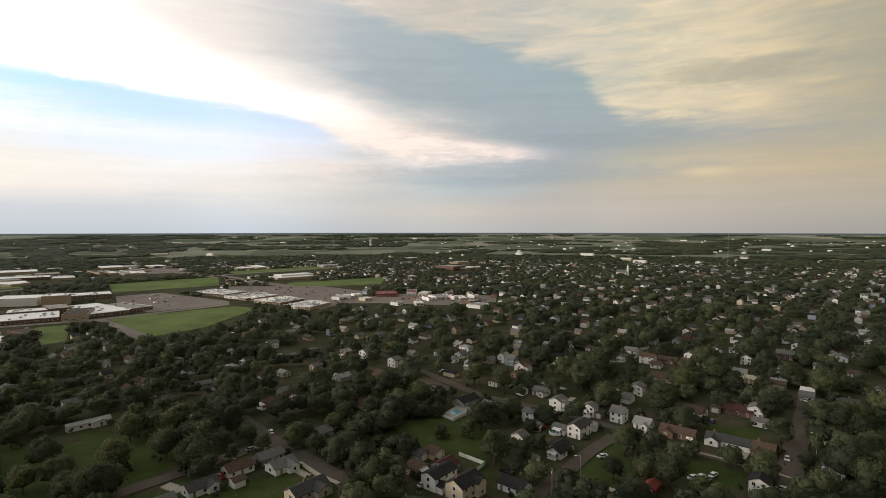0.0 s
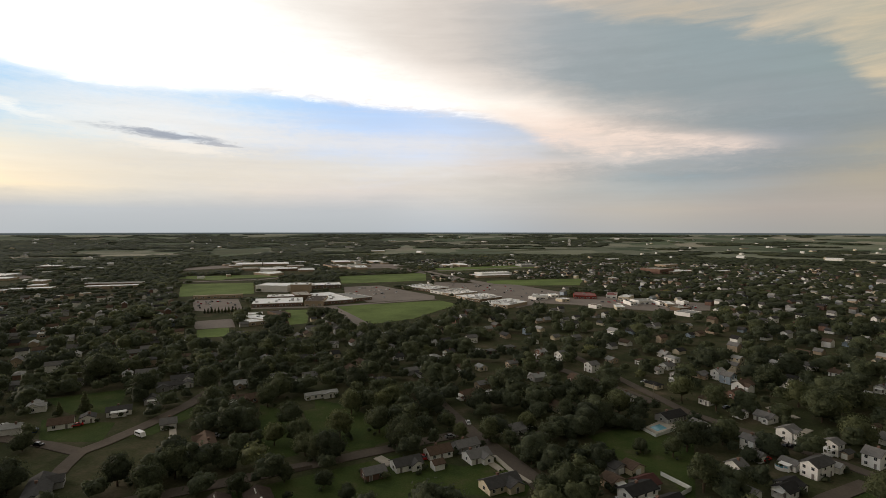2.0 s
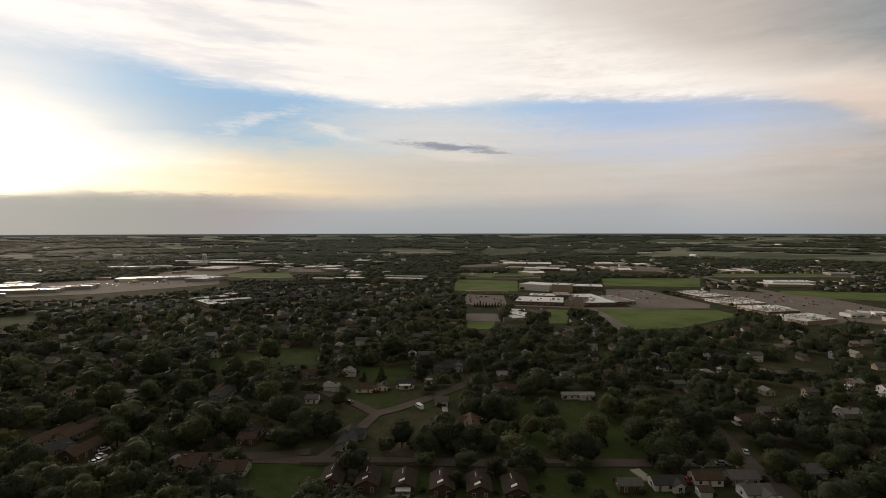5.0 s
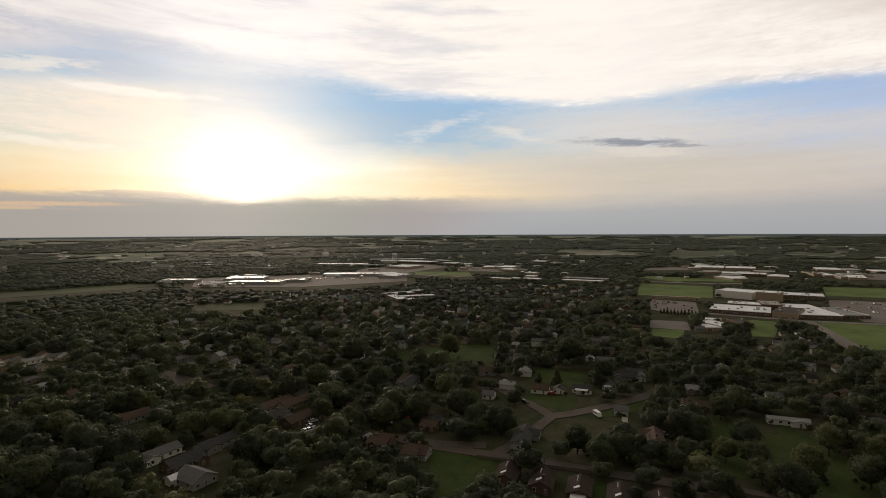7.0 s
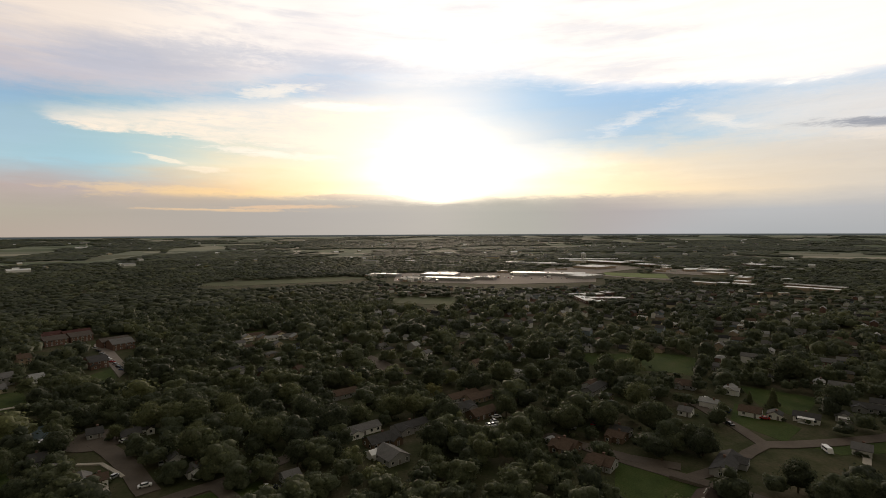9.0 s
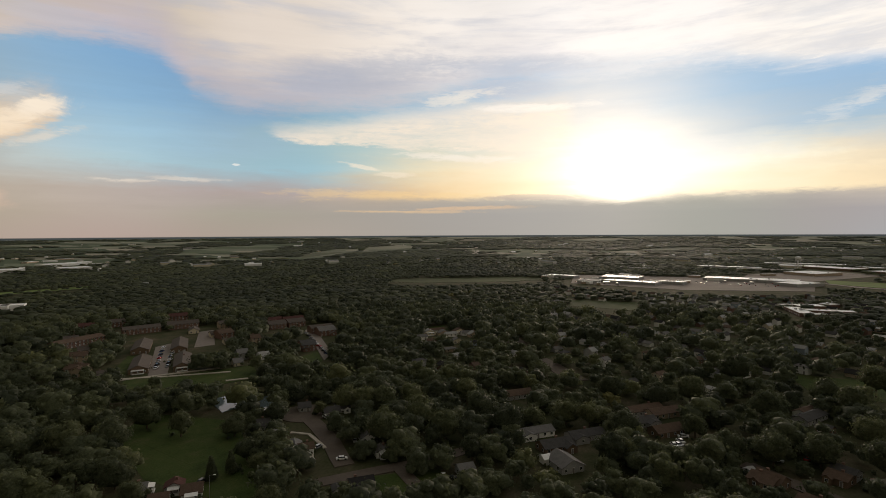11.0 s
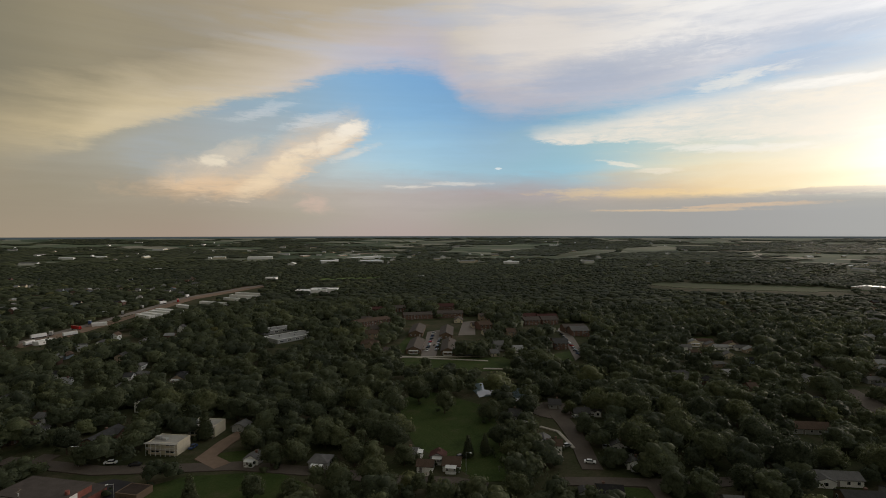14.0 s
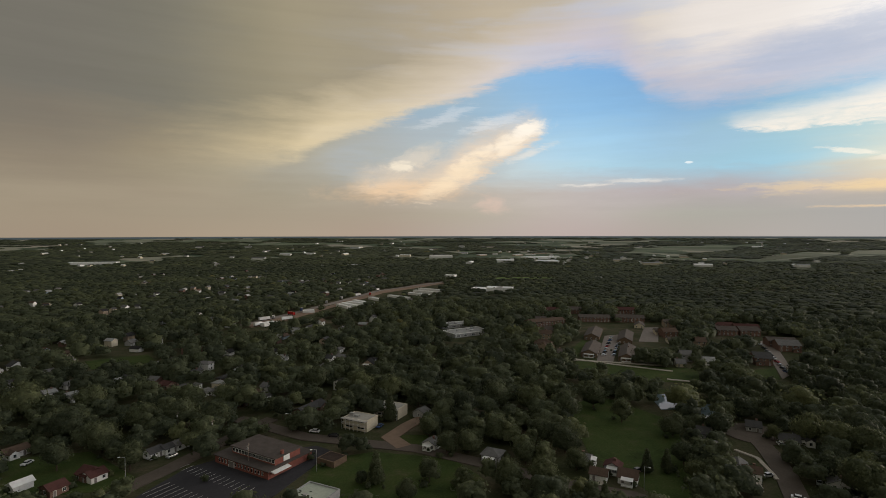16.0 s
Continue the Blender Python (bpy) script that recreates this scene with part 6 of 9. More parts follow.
block("far_building", -752.4, 1087.2, 80.6, 16.5, 11.2, 3.6, "white", "white", "small far building with a pale roof", "building", 0, 0)
block("far_building", -771.1, 1248.4, 16, 22.9, 12.6, 3.6, "tan", "white", "small far building with a pale roof", "building", 0, 0)
block("far_building", -704.5, 1201.2, 49.4, 15.7, 9.8, 3.6, "white", "ltgrey", "small far building with a pale roof", "building", 0, 0)
block("far_building", -687.8, 1282.1, 61.5, 26.8, 12.6, 3.6, "tan", "white", "small far building with a pale roof", "building", 0, 0)
block("far_building", -679, 1325.7, 15.9, 18.9, 14, 3.6, "white", "white", "small far building with a pale roof", "building", 0, 0)
block("far_building", -630.8, 1117.9, 40.3, 18, 9.8, 3.6, "tan", "ltgrey", "small far building with a pale roof", "building", 0, 0)
block("far_building", -583, 1263.4, 70.4, 22.1, 9.8, 3.6, "white", "white", "small far building with a pale roof", "building", 0, 0)
block("far_building", -456.2, 1245.3, 15.7, 19.2, 14, 3.6, "tan", "white", "small far building with a pale roof", "building", 0, 0)
block("far_building", -460.4, 1341.6, 44.2, 20.2, 12.6, 3.6, "white", "ltgrey", "small far building with a pale roof", "building", 0, 0)
block("far_building", -521.4, 1193, 72.8, 18.9, 8.4, 3.6, "tan", "white", "small far building with a pale roof", "building", 0, 0)
block("far_building", -462.3, 1162, 15.9, 16, 9.8, 3.6, "white", "white", "small far building with a pale roof", "building", 0, 0)
block("far_building", -391.8, 1246.5, 45, 16.7, 11.2, 3.6, "tan", "ltgrey", "small far building with a pale roof", "building", 0, 0)
block("far_building", -1591.9, 4109.2, 97.9, 183.8, 21, 3.6, "white", "white", "small far building with a pale roof", "building", 0, 0)
block("far_building", -1455.6, 4554.2, 14.7, 61.5, 21, 3.6, "tan", "white", "small far building with a pale roof", "building", 0, 0)
block("far_building", -365.6, 1469.1, 15.9, 21.9, 12.6, 3.6, "tan", "white", "small far building with a pale roof", "building", 0, 0)
block("far_building", -306, 1385.4, 49.7, 17.2, 9.8, 3.6, "white", "ltgrey", "small far building with a pale roof", "building", 0, 0)
block("far_building", -237.8, 1233.7, 68.4, 18.7, 7, 3.6, "tan", "white", "small far building with a pale roof", "building", 0, 0)
block("far_building", -154.4, 1331, 15.9, 36.1, 21, 3.6, "white", "ltgrey", "small far building with a pale roof", "building", 0, 0)
block("far_building", -92.9, 1397.8, 34.7, 27.6, 21, 3.6, "tan", "ltgrey", "small far building with a pale roof", "building", 0, 0)
block("far_building", 48.2, 1315.1, 46.8, 29.1, 18.2, 3.6, "white", "maroon", "small far building with a pale roof", "building", 0, 0)
block("far_building", 69.9, 1439.4, 15.9, 17.5, 14, 3.6, "tan", "white", "small far building with a pale roof", "building", 0, 0)
block("far_building", 81.4, 1248, 38.8, 16.9, 11.2, 3.6, "white", "ltgrey", "small far building with a pale roof", "building", 0, 0)
block("far_building", 153, 1238.4, 43.6, 26.8, 16.8, 3.6, "tan", "white", "small far building with a pale roof", "building", 0, 0)
block("far_building", 282, 1285, 15.9, 22.3, 16.8, 3.6, "white", "white", "small far building with a pale roof", "building", 0, 0)
block("far_building", 344.6, 1477.2, 39, 21.1, 12.6, 3.6, "tan", "cream", "small far building with a pale roof", "building", 0, 0)
block("far_building", 375.9, 1270.2, 46.6, 23.3, 14, 3.6, "white", "cream", "small far building with a pale roof", "building", 0, 0)
block("far_building", 415.6, 1339.9, 15.9, 16.8, 14, 3.6, "tan", "white", "small far building with a pale roof", "building", 0, 0)
block("far_building", 424, 1312.4, 38.6, 16.4, 12.6, 3.6, "white", "ltgrey", "small far building with a pale roof", "building", 0, 0)
block("far_building", 436.8, 1151.4, 39.7, 23, 14, 3.6, "tan", "white", "small far building with a pale roof", "building", 0, 0)
block("far_building", 726.1, 1967.1, 15.7, 53.8, 16.8, 3.6, "white", "cream", "small far building with a pale roof", "building", 0, 0)
block("far_building", 891.5, 2175.5, 36.9, 45, 14, 3.6, "tan", "ltgrey", "small far building with a pale roof", "building", 0, 0)
block("far_building", 1048.4, 2919.6, 53, 99, 18.2, 3.6, "white", "white", "small far building with a pale roof", "building", 0, 0)
block("far_building", 1451.1, 4610.4, 14.9, 50.9, 18.2, 3.6, "tan", "white", "small far building with a pale roof", "building", 0, 0)
block("far_building", 650.2, 2243, 36.3, 52.7, 14, 3.6, "white", "ltgrey", "small far building with a pale roof", "building", 0, 0)
block("far_building", -55.6, 986.8, 58.4, 13.2, 8.4, 3.6, "tan", "white", "small far building with a pale roof", "building", 0, 0)
block("far_building", -40.8, 816, 15.3, 6.4, 8.4, 3.6, "white", "white", "small far building with a pale roof", "building", 0, 0)
block("far_building", 67.6, 790, 37.3, 7.4, 9.8, 3.6, "tan", "ltgrey", "small far building with a pale roof", "building", 0, 0)
block("far_building", 119.8, 1037, 50.4, 15.7, 8.4, 3.6, "white", "white", "small far building with a pale roof", "building", 0, 0)
block("far_building", 195.6, 990.2, 15.6, 10.1, 9.8, 3.6, "tan", "white", "small far building with a pale roof", "building", 0, 0)
block("far_building", 236.4, 956.3, 35.2, 10.8, 9.8, 3.6, "white", "ltgrey", "small far building with a pale roof", "building", 0, 0)
block("far_building", 307, -1876.5, 152.7, 17.9, 14, 2.8, "tan", "white", "small white house far off among trees", "building", 0, 0)
block("far_building", 264.7, -1893.8, 167.8, 45.4, 18.2, 2.8, "white", "ltgrey", "small white house far off among trees", "building", 0, 0)
block("far_building", 211.4, -1840, -141.4, 25.2, 14, 2.8, "tan", "white", "small white house far off among trees", "building", 0, 0)
block("far_building", 382.8, -1559.7, 152.8, 12.3, 9.8, 2.8, "white", "white", "small white house far off among trees", "building", 0, 0)
block("far_building", 369.6, -1599, -164.1, 11.3, 9.8, 2.8, "tan", "ltgrey", "small white house far off among trees", "building", 0, 0)
block("far_building", 357.5, -1641.9, -115.9, 16.5, 9.8, 2.8, "white", "white", "small white house far off among trees", "building", 0, 0)
block("far_building", 328.1, -1617.6, 153, 10.8, 8.4, 2.8, "tan", "white", "small white house far off among trees", "building", 0, 0)
block("far_building", 218.2, -1190.9, -170.2, 7.6, 8.4, 2.8, "white", "ltgrey", "small white house far off among trees", "building", 0, 0)
block("far_building", 101.4, -1121.8, -140.9, 9.7, 9.8, 2.8, "tan", "white", "small white house far off among trees", "building", 0, 0)
block("far_building", 87.9, -1233.7, 152.9, 8.8, 8.4, 2.8, "white", "white", "small white house far off among trees", "building", 0, 0)
block("far_building", 26.8, -1057.6, 179.4, 9.5, 9.8, 2.8, "tan", "ltgrey", "small white house far off among trees", "building", 0, 0)
block("far_building", -15.6, -1203.1, -133.3, 11.8, 8.4, 2.8, "white", "white", "small white house far off among trees", "building", 0, 0)
block("far_building", -98.2, -1275.4, 152.7, 9.8, 8.4, 2.8, "tan", "white", "small white house far off among trees", "building", 0, 0)
block("far_building", -50.2, -1108.3, -158.8, 6.6, 8.4, 2.8, "white", "ltgrey", "small white house far off among trees", "building", 0, 0)
block("far_building", -335.8, -1438, -136.2, 20.9, 9.8, 2.8, "tan", "white", "small white house far off among trees", "building", 0, 0)
block("far_building", -381.8, -1489.8, 152.9, 14.7, 9.8, 2.8, "white", "white", "small white house far off among trees", "building", 0, 0)
block("far_building", -402, -1455.4, -166.7, 16.1, 9.8, 2.8, "tan", "ltgrey", "small white house far off among trees", "building", 0, 0)
block("far_building", -419, -1423.4, -144.2, 22.9, 9.8, 2.8, "white", "white", "small white house far off among trees", "building", 0, 0)
block("far_building", -429.8, -1378.6, 152.8, 11.6, 9.8, 2.8, "tan", "white", "small white house far off among trees", "building", 0, 0)
block("far_building", -762.8, -1984.5, -158.1, 27.9, 11.2, 2.8, "white", "ltgrey", "small white house far off among trees", "building", 0, 0)
block("far_building", -805.8, -1974.1, -134.6, 45, 11.2, 2.8, "tan", "white", "small white house far off among trees", "building", 0, 0)
block("far_building", -1611.4, -2800.2, 151.1, 36.2, 18.2, 4, "tan", "white", "white roofed works far off among fields", "building", 0, 0)
block("far_building", -1612, -2690.4, -148.7, 53.7, 14, 4, "white", "ltgrey", "white roofed works far off among fields", "building", 0, 0)
block("far_building", -1072.9, -1832.8, -152.1, 51.8, 16.8, 4, "tan", "white", "white roofed works far off among fields", "building", 0, 0)
block("far_building", -1160.6, -1887.1, 152, 21.3, 14, 4, "white", "white", "white roofed works far off among fields", "building", 0, 0)
block("far_building", -1366.4, -2088, -150.4, 34.6, 14, 4, "tan", "ltgrey", "white roofed works far off among fields", "building", 0, 0)
block("far_building", -1821.2, -2473.2, -141, 94.5, 14, 4, "white", "white", "white roofed works far off among fields", "building", 0, 0)
block("far_building", -1904.6, -2503, 151.2, 19.7, 14, 4, "tan", "white", "white roofed works far off among fields", "building", 0, 0)
block("far_building", -2006.5, -2473.5, -161.7, 63.2, 14, 4, "white", "ltgrey", "white roofed works far off among fields", "building", 0, 0)
block("far_building", -1198.8, -1766.3, -157.3, 55.4, 16.8, 4, "tan", "white", "white roofed works far off among fields", "building", 0, 0)
block("far_building", -1258, -1771.6, 152.1, 41.3, 18.2, 4, "white", "white", "white roofed works far off among fields", "building", 0, 0)
block("far_building", -1369.8, -1857.4, 174.9, 63.1, 18.2, 4, "tan", "ltgrey", "white roofed works far off among fields", "building", 0, 0)
block("far_building", -1219.4, -1587, -179.6, 78.5, 14, 4, "white", "white", "white roofed works far off among fields", "building", 0, 0)
block("far_building", -1174.4, -1446.4, 152.3, 43.7, 14, 4, "tan", "white", "white roofed works far off among fields", "building", 0, 0)
block("far_building", -902.8, -1431.2, 169.5, 46.5, 14, 4, "white", "ltgrey", "white roofed works far off among fields", "building", 0, 0)
block("far_building", -2269.3, -2227.6, -148.6, 100, 16.8, 4, "tan", "white", "white roofed works far off among fields", "building", 0, 0)
block("far_building", -2547.5, -2150, 151, 19.2, 14, 4, "white", "white", "white roofed works far off among fields", "building", 0, 0)
block("far_building", -2584.7, -1607.6, -175.9, 60.4, 18.2, 4, "tan", "ltgrey", "white roofed works far off among fields", "building", 0, 0)
block("far_building", -723.6, -784.3, -159.7, 13.9, 8.4, 4, "white", "white", "white roofed works far off among fields", "building", 0, 0)
block("far_building", -695.8, -657, 153.1, 7.3, 8.4, 4, "tan", "white", "white roofed works far off among fields", "building", 0, 0)
block("far_building", -1411, -668.4, 169.1, 26, 11.2, 4, "white", "ltgrey", "white roofed works far off among fields", "building", 0, 0)
block("far_building", -1054.4, -126.5, 77.4, 11.5, 9.8, 4, "tan", "white", "long pale works roof under the low sun", "building", 0, 0)
block("far_building", -1067, -114.6, 101.3, 12.7, 9.8, 4, "white", "ltgrey", "long pale works roof under the low sun", "building", 0, 0)
block("far_building", -1079.4, -99.5, 128.1, 13.5, 8.4, 4, "tan", "white", "long pale works roof under the low sun", "building", 0, 0)
block("far_building", -1070.3, -82.3, 77.3, 10, 8.4, 4, "white", "white", "long pale works roof under the low sun", "building", 0, 0)
block("far_building", -947.2, -43.6, 118.2, 6.4, 8.4, 4, "tan", "ltgrey", "long pale works roof under the low sun", "building", 0, 0)
block("far_building", -946.8, -32, 142.6, 9.1, 8.4, 4, "white", "white", "long pale works roof under the low sun", "building", 0, 0)
block("far_building", -929.8, -20, 77.2, 5.8, 8.4, 4, "tan", "white", "long pale works roof under the low sun", "building", 0, 0)
block("far_building", -1035.2, -27.4, 103.2, 11.4, 14, 4, "white", "ltgrey", "long pale works roof under the low sun", "building", 0, 0)
block("far_building", -1113, 1.8, 114.5, 19, 16.8, 4, "tan", "white", "long pale works roof under the low sun", "building", 0, 0)
block("far_building", -1131.6, 25.7, 77.5, 23.6, 18.2, 4, "white", "white", "long pale works roof under the low sun", "building", 0, 0)
block("far_building", -1114.8, 47, 95, 19.5, 15.4, 4, "tan", "ltgrey", "long pale works roof under the low sun", "building", 0, 0)
block("far_building", -1001.1, 83.6, 94.9, 32.5, 11.2, 4, "white", "white", "long pale works roof under the low sun", "building", 0, 0)
block("far_building", -1012.7, 122.4, 77.6, 21.4, 11.2, 4, "tan", "white", "long pale works roof under the low sun", "building", 0, 0)
block("far_building", -2330.1, 5.8, 139.5, 27.9, 14, 4, "white", "ltgrey", "long pale works roof under the low sun", "building", 0, 0)
block("far_building", -1673.6, -67.6, 133.3, 30.5, 14, 4, "tan", "white", "long pale works roof under the low sun", "building", 0, 0)
block("far_building", -1519.6, 32.1, 77.3, 14.6, 14, 4, "white", "white", "long pale works roof under the low sun", "building", 0, 0)
block("far_building", -1517.4, 66.3, 109.1, 20.5, 14, 4, "tan", "ltgrey", "long pale works roof under the low sun", "building", 0, 0)
block("far_building", -1438.8, 88.1, 138.8, 22.3, 11.2, 4, "white", "white", "long pale works roof under the low sun", "building", 0, 0)
block("far_building", -1134.4, 155.8, 77.5, 22.2, 11.2, 4, "tan", "white", "long pale works roof under the low sun", "building", 0, 0)
block("far_building", -1070, 183.9, 89.8, 26.6, 9.8, 4, "white", "ltgrey", "long pale works roof under the low sun", "building", 0, 0)
block("far_building", -1359.8, 286.6, 77.4, 22.4, 14, 3.6, "tan", "white", "small pale roofed building among trees", "building", 0, 0)
block("far_building", -1083.7, 257.6, 93.1, 22.5, 11.2, 3.6, "white", "ltgrey", "small pale roofed building among trees", "building", 0, 0)
block("far_building", -1213.9, 306.6, 111.2, 27.1, 9.8, 3.6, "tan", "white", "small pale roofed building among trees", "building", 0, 0)
block("far_building", -1598.3, 493.6, 77.1, 80.3, 11.2, 3.6, "white", "white", "small pale roofed building among trees", "building", 0, 0)
block("far_building", -1717.2, 657.6, 112, 27.5, 9.8, 3.6, "tan", "ltgrey", "small pale roofed building among trees", "building", 0, 0)
block("far_building", -1423.4, 629.3, 130.8, 27.7, 9.8, 3.6, "white", "white", "small pale roofed building among trees", "building", 0, 0)
block("far_building", -1237.9, 625.3, 77.3, 15, 9.8, 3.6, "tan", "white", "small pale roofed building among trees", "building", 0, 0)
block("far_building", -1216.8, 641.6, 99, 23, 8.4, 3.6, "white", "ltgrey", "small pale roofed building among trees", "building", 0, 0)
block("far_building", -1400.8, 857, 129.8, 29, 8.4, 3.6, "tan", "white", "small pale roofed building among trees", "building", 0, 0)
block("far_building", -1310.6, 837.6, 77.5, 11.6, 8.4, 3.6, "white", "white", "small pale roofed building among trees", "building", 0, 0)
block("far_building", -1264, 841.6, 110.2, 17.7, 7, 3.6, "tan", "ltgrey", "small pale roofed building among trees", "building", 0, 0)
block("far_building", -918, 639, 110.7, 18.7, 9.8, 3.6, "white", "white", "small pale roofed building among trees", "building", 0, 0)
block("far_building", -711.8, 457.3, 78.2, 6.3, 7, 3.6, "tan", "white", "small pale roofed building among trees", "building", 0, 0)
block("far_building", -1120.2, 979, 103.4, 18.6, 8.4, 3.6, "white", "ltgrey", "small pale roofed building among trees", "building", 0, 0)
block("far_building", -1032.3, 1123.5, 91.5, 61.2, 11.2, 3.6, "tan", "white", "small pale roofed building among trees", "building", 0, 0)
block("far_building", -843.8, 954.4, 77.3, 11.4, 9.8, 3.6, "white", "white", "small pale roofed building among trees", "building", 0, 0)
block("far_building", -740.1, 912.9, 88.9, 21, 14, 3.6, "tan", "ltgrey", "small pale roofed building among trees", "building", 0, 0)
block("far_building", -711.9, 200.2, 103.1, 12.3, 9.8, 3.6, "white", "white", "small pale roofed building among trees", "building", 0, 0)
block("far_building", -670.6, 202.2, 78, 13.5, 9.8, 3.6, "tan", "white", "small pale roofed building among trees", "building", 0, 0)
block("far_building", -756.4, 256.2, 93.6, 11, 9.8, 3.6, "white", "ltgrey", "small pale roofed building among trees", "building", 0, 0)
ribbon("road", [(-997.9, 371.3), (-942.7, 501.9), (-892.6, 615.2), (-824.8, 659.2)], 10, LOT, "pale highway", 0.418)
ribbon("road", [(-1318.6, 801.8), (-1139.7, 605.8), (-1192.5, 544.3), (-1346.8, 452)], 9, LOT, "pale highway", 0.422)
ribbon("road", [(-640.3, 1171.6), (-490.7, 1048.1), (-369.4, 940.2), (-233.7, 819.5)], 10, LOT, "pale highway", 0.426)
patch("field", [(-1653.4, -1071.7), (-1933, -1243.1), (-2532.9, -1446.2), (-2624.2, -1319.3), (-2313.5, -1212.7), (-1934.3, -1141.4)], CROP, "open green field beyond the houses", "field", 0.1)
patch("field", [(-1846.2, -1814.2), (-2262.2, -2182.1), (-2995.5, -2179.8), (-2645, -1857.7), (-2169.8, -1724.2)], CROP, "open green field beyond the houses", "field", 0.104)
patch("field", [(-542.7, -884.4), (-568.8, -916), (-685.7, -872.4), (-660, -839.6)], FIELD, "open green field beyond the houses", "field", 0.108)
patch("field", [(-1695, 1678.4), (-1864.6, 1868), (-1679.8, 2058.1), (-1452.1, 1746.3), (-1466.1, 1640.7)], CROP, "open green field beyond the houses", "field", 0.112)
patch("field", [(-2072.9, 1377.9), (-2257.3, 1521.3), (-2057.2, 1632.1), (-1877.2, 1478.2)], CROP, "open green field beyond the houses", "field", 0.116)
patch("field", [(-1424.2, 1990.4), (-1520.5, 2177.7), (-1262.2, 2102.7), (-1186.5, 1932.4)], CROP, "open green field beyond the houses", "field", 0.12)
patch("field", [(-792.1, 727.3), (-824.5, 761.9), (-746.3, 819.9), (-682.1, 850.7), (-658.4, 821), (-717.7, 748.6)], FIELD, "open green field beyond the houses", "field", 0.124)
patch("commercial_lot", [(-870.2, 973.2), (-769.7, 1037.1), (-727.7, 980.5), (-824, 921.4)], LOT, "pale lots between low stores", "parking lot", 0.218)
patch("commercial_lot", [(-710.3, 1131), (-671.6, 1228.9), (-568.2, 1213.5), (-569.1, 1094.3), (-626.2, 1042.8)], LOT, "pale lots between low stores", "parking lot", 0.222)
patch("commercial_lot", [(-1117.1, 234), (-1252.3, 276.1), (-1394.1, 467.7), (-1262.7, 514.4), (-1134.9, 381.3), (-1030.4, 286.4)], LOT, "pale lots of works and yards", "parking lot", 0.226)
patch("commercial_lot", [(-947.4, 863.8), (-997.8, 923.9), (-985.4, 1135.7), (-931.9, 1074.5), (-910.2, 965.3)], LOT, "pale lots of works and yards", "parking lot", 0.23)
patch("main_street_lot", [(-75.8, 641.8), (-95.6, 741.7), (-11, 727.3), (72.3, 716.4), (66.2, 653.7), (3.2, 626.4)], LOT, "bleached lots along the main street", "parking lot", 0.234)
patch("commercial_lot", [(-1125.7, 477.6), (-1228.8, 533.8), (-1176.7, 671.3), (-1072, 641.8), (-1044.2, 545.2)], LOT, "pale lots of works and yards", "parking lot", 0.238)
block("far_building", -1141.4, 502.3, 39.6, 18.2, 11.2, 3.6, "tan", "white", "low commercial building with a pale flat roof", "building", 0, 0)
block("far_building", -1135.2, 531.1, 63.8, 14.9, 11.2, 3.6, "white", "ltgrey", "low commercial building with a pale flat roof", "building", 0, 0)
block("far_building", -1142.5, 570.6, 80.8, 20, 9.8, 3.6, "tan", "white", "low commercial building with a pale flat roof", "building", 0, 0)
block("far_building", -1126.9, 596.3, 39.7, 15.3, 9.8, 3.6, "white", "white", "low commercial building with a pale flat roof", "building", 0, 0)
block("far_building", -1119.9, 628.5, 61.7, 18.2, 9.8, 3.6, "tan", "ltgrey", "low commercial building with a pale flat roof", "building", 0, 0)
block("far_building", -1254.5, 567.8, 88.2, 19.5, 14, 3.6, "white", "white", "low commercial building with a pale flat roof", "building", 0, 0)
block("far_building", -1251.7, 609.2, 39.7, 24.7, 14, 3.6, "tan", "white", "low commercial building with a pale flat roof", "building", 0, 0)
block("far_building", -1257.6, 661.2, 62.1, 21.6, 14, 3.6, "white", "ltgrey", "low commercial building with a pale flat roof", "building", 0, 0)
block("far_building", -1241.8, 707, 80.9, 25.9, 14, 3.6, "tan", "white", "low commercial building with a pale flat roof", "building", 0, 0)
block("far_building", -1138.6, 702.8, 39.6, 16.5, 11.2, 3.6, "white", "white", "low commercial building with a pale flat roof", "building", 0, 0)
block("far_building", -1045.8, 689.8, 63.6, 16.9, 8.4, 3.6, "tan", "ltgrey", "low commercial building with a pale flat roof", "building", 0, 0)
block("far_building", -1141.2, 818.6, 93.4, 21.8, 11.2, 3.6, "white", "white", "low commercial building with a pale flat roof", "building", 0, 0)
block("far_building", -918.9, 991, 39.7, 28.3, 18.2, 3.6, "tan", "white", "low commercial building with a pale flat roof", "building", 0, 0)
block("far_building", -918.4, 1055.7, 55.2, 34.8, 21, 3.6, "white", "ltgrey", "low commercial building with a pale flat roof", "building", 0, 0)
block("far_building", -895.3, 1112, 65.8, 43.9, 21, 3.6, "tan", "white", "low commercial building with a pale flat roof", "building", 0, 0)
block("far_building", -829.2, 910.6, 39.7, 16, 9.8, 3.6, "white", "white", "low commercial building with a pale flat roof", "building", 0, 0)
block("far_building", -812.2, 953.4, 62.3, 19.5, 9.8, 3.6, "tan", "ltgrey", "low commercial building with a pale flat roof", "building", 0, 0)
block("far_building", -793.4, 998.8, 79.4, 24.4, 9.8, 3.6, "white", "white", "low commercial building with a pale flat roof", "building", 0, 0)
block("far_building", -659, 1051.6, 40, 13.8, 9.8, 3.6, "tan", "white", "low commercial building with a pale flat roof", "building", 0, 0)
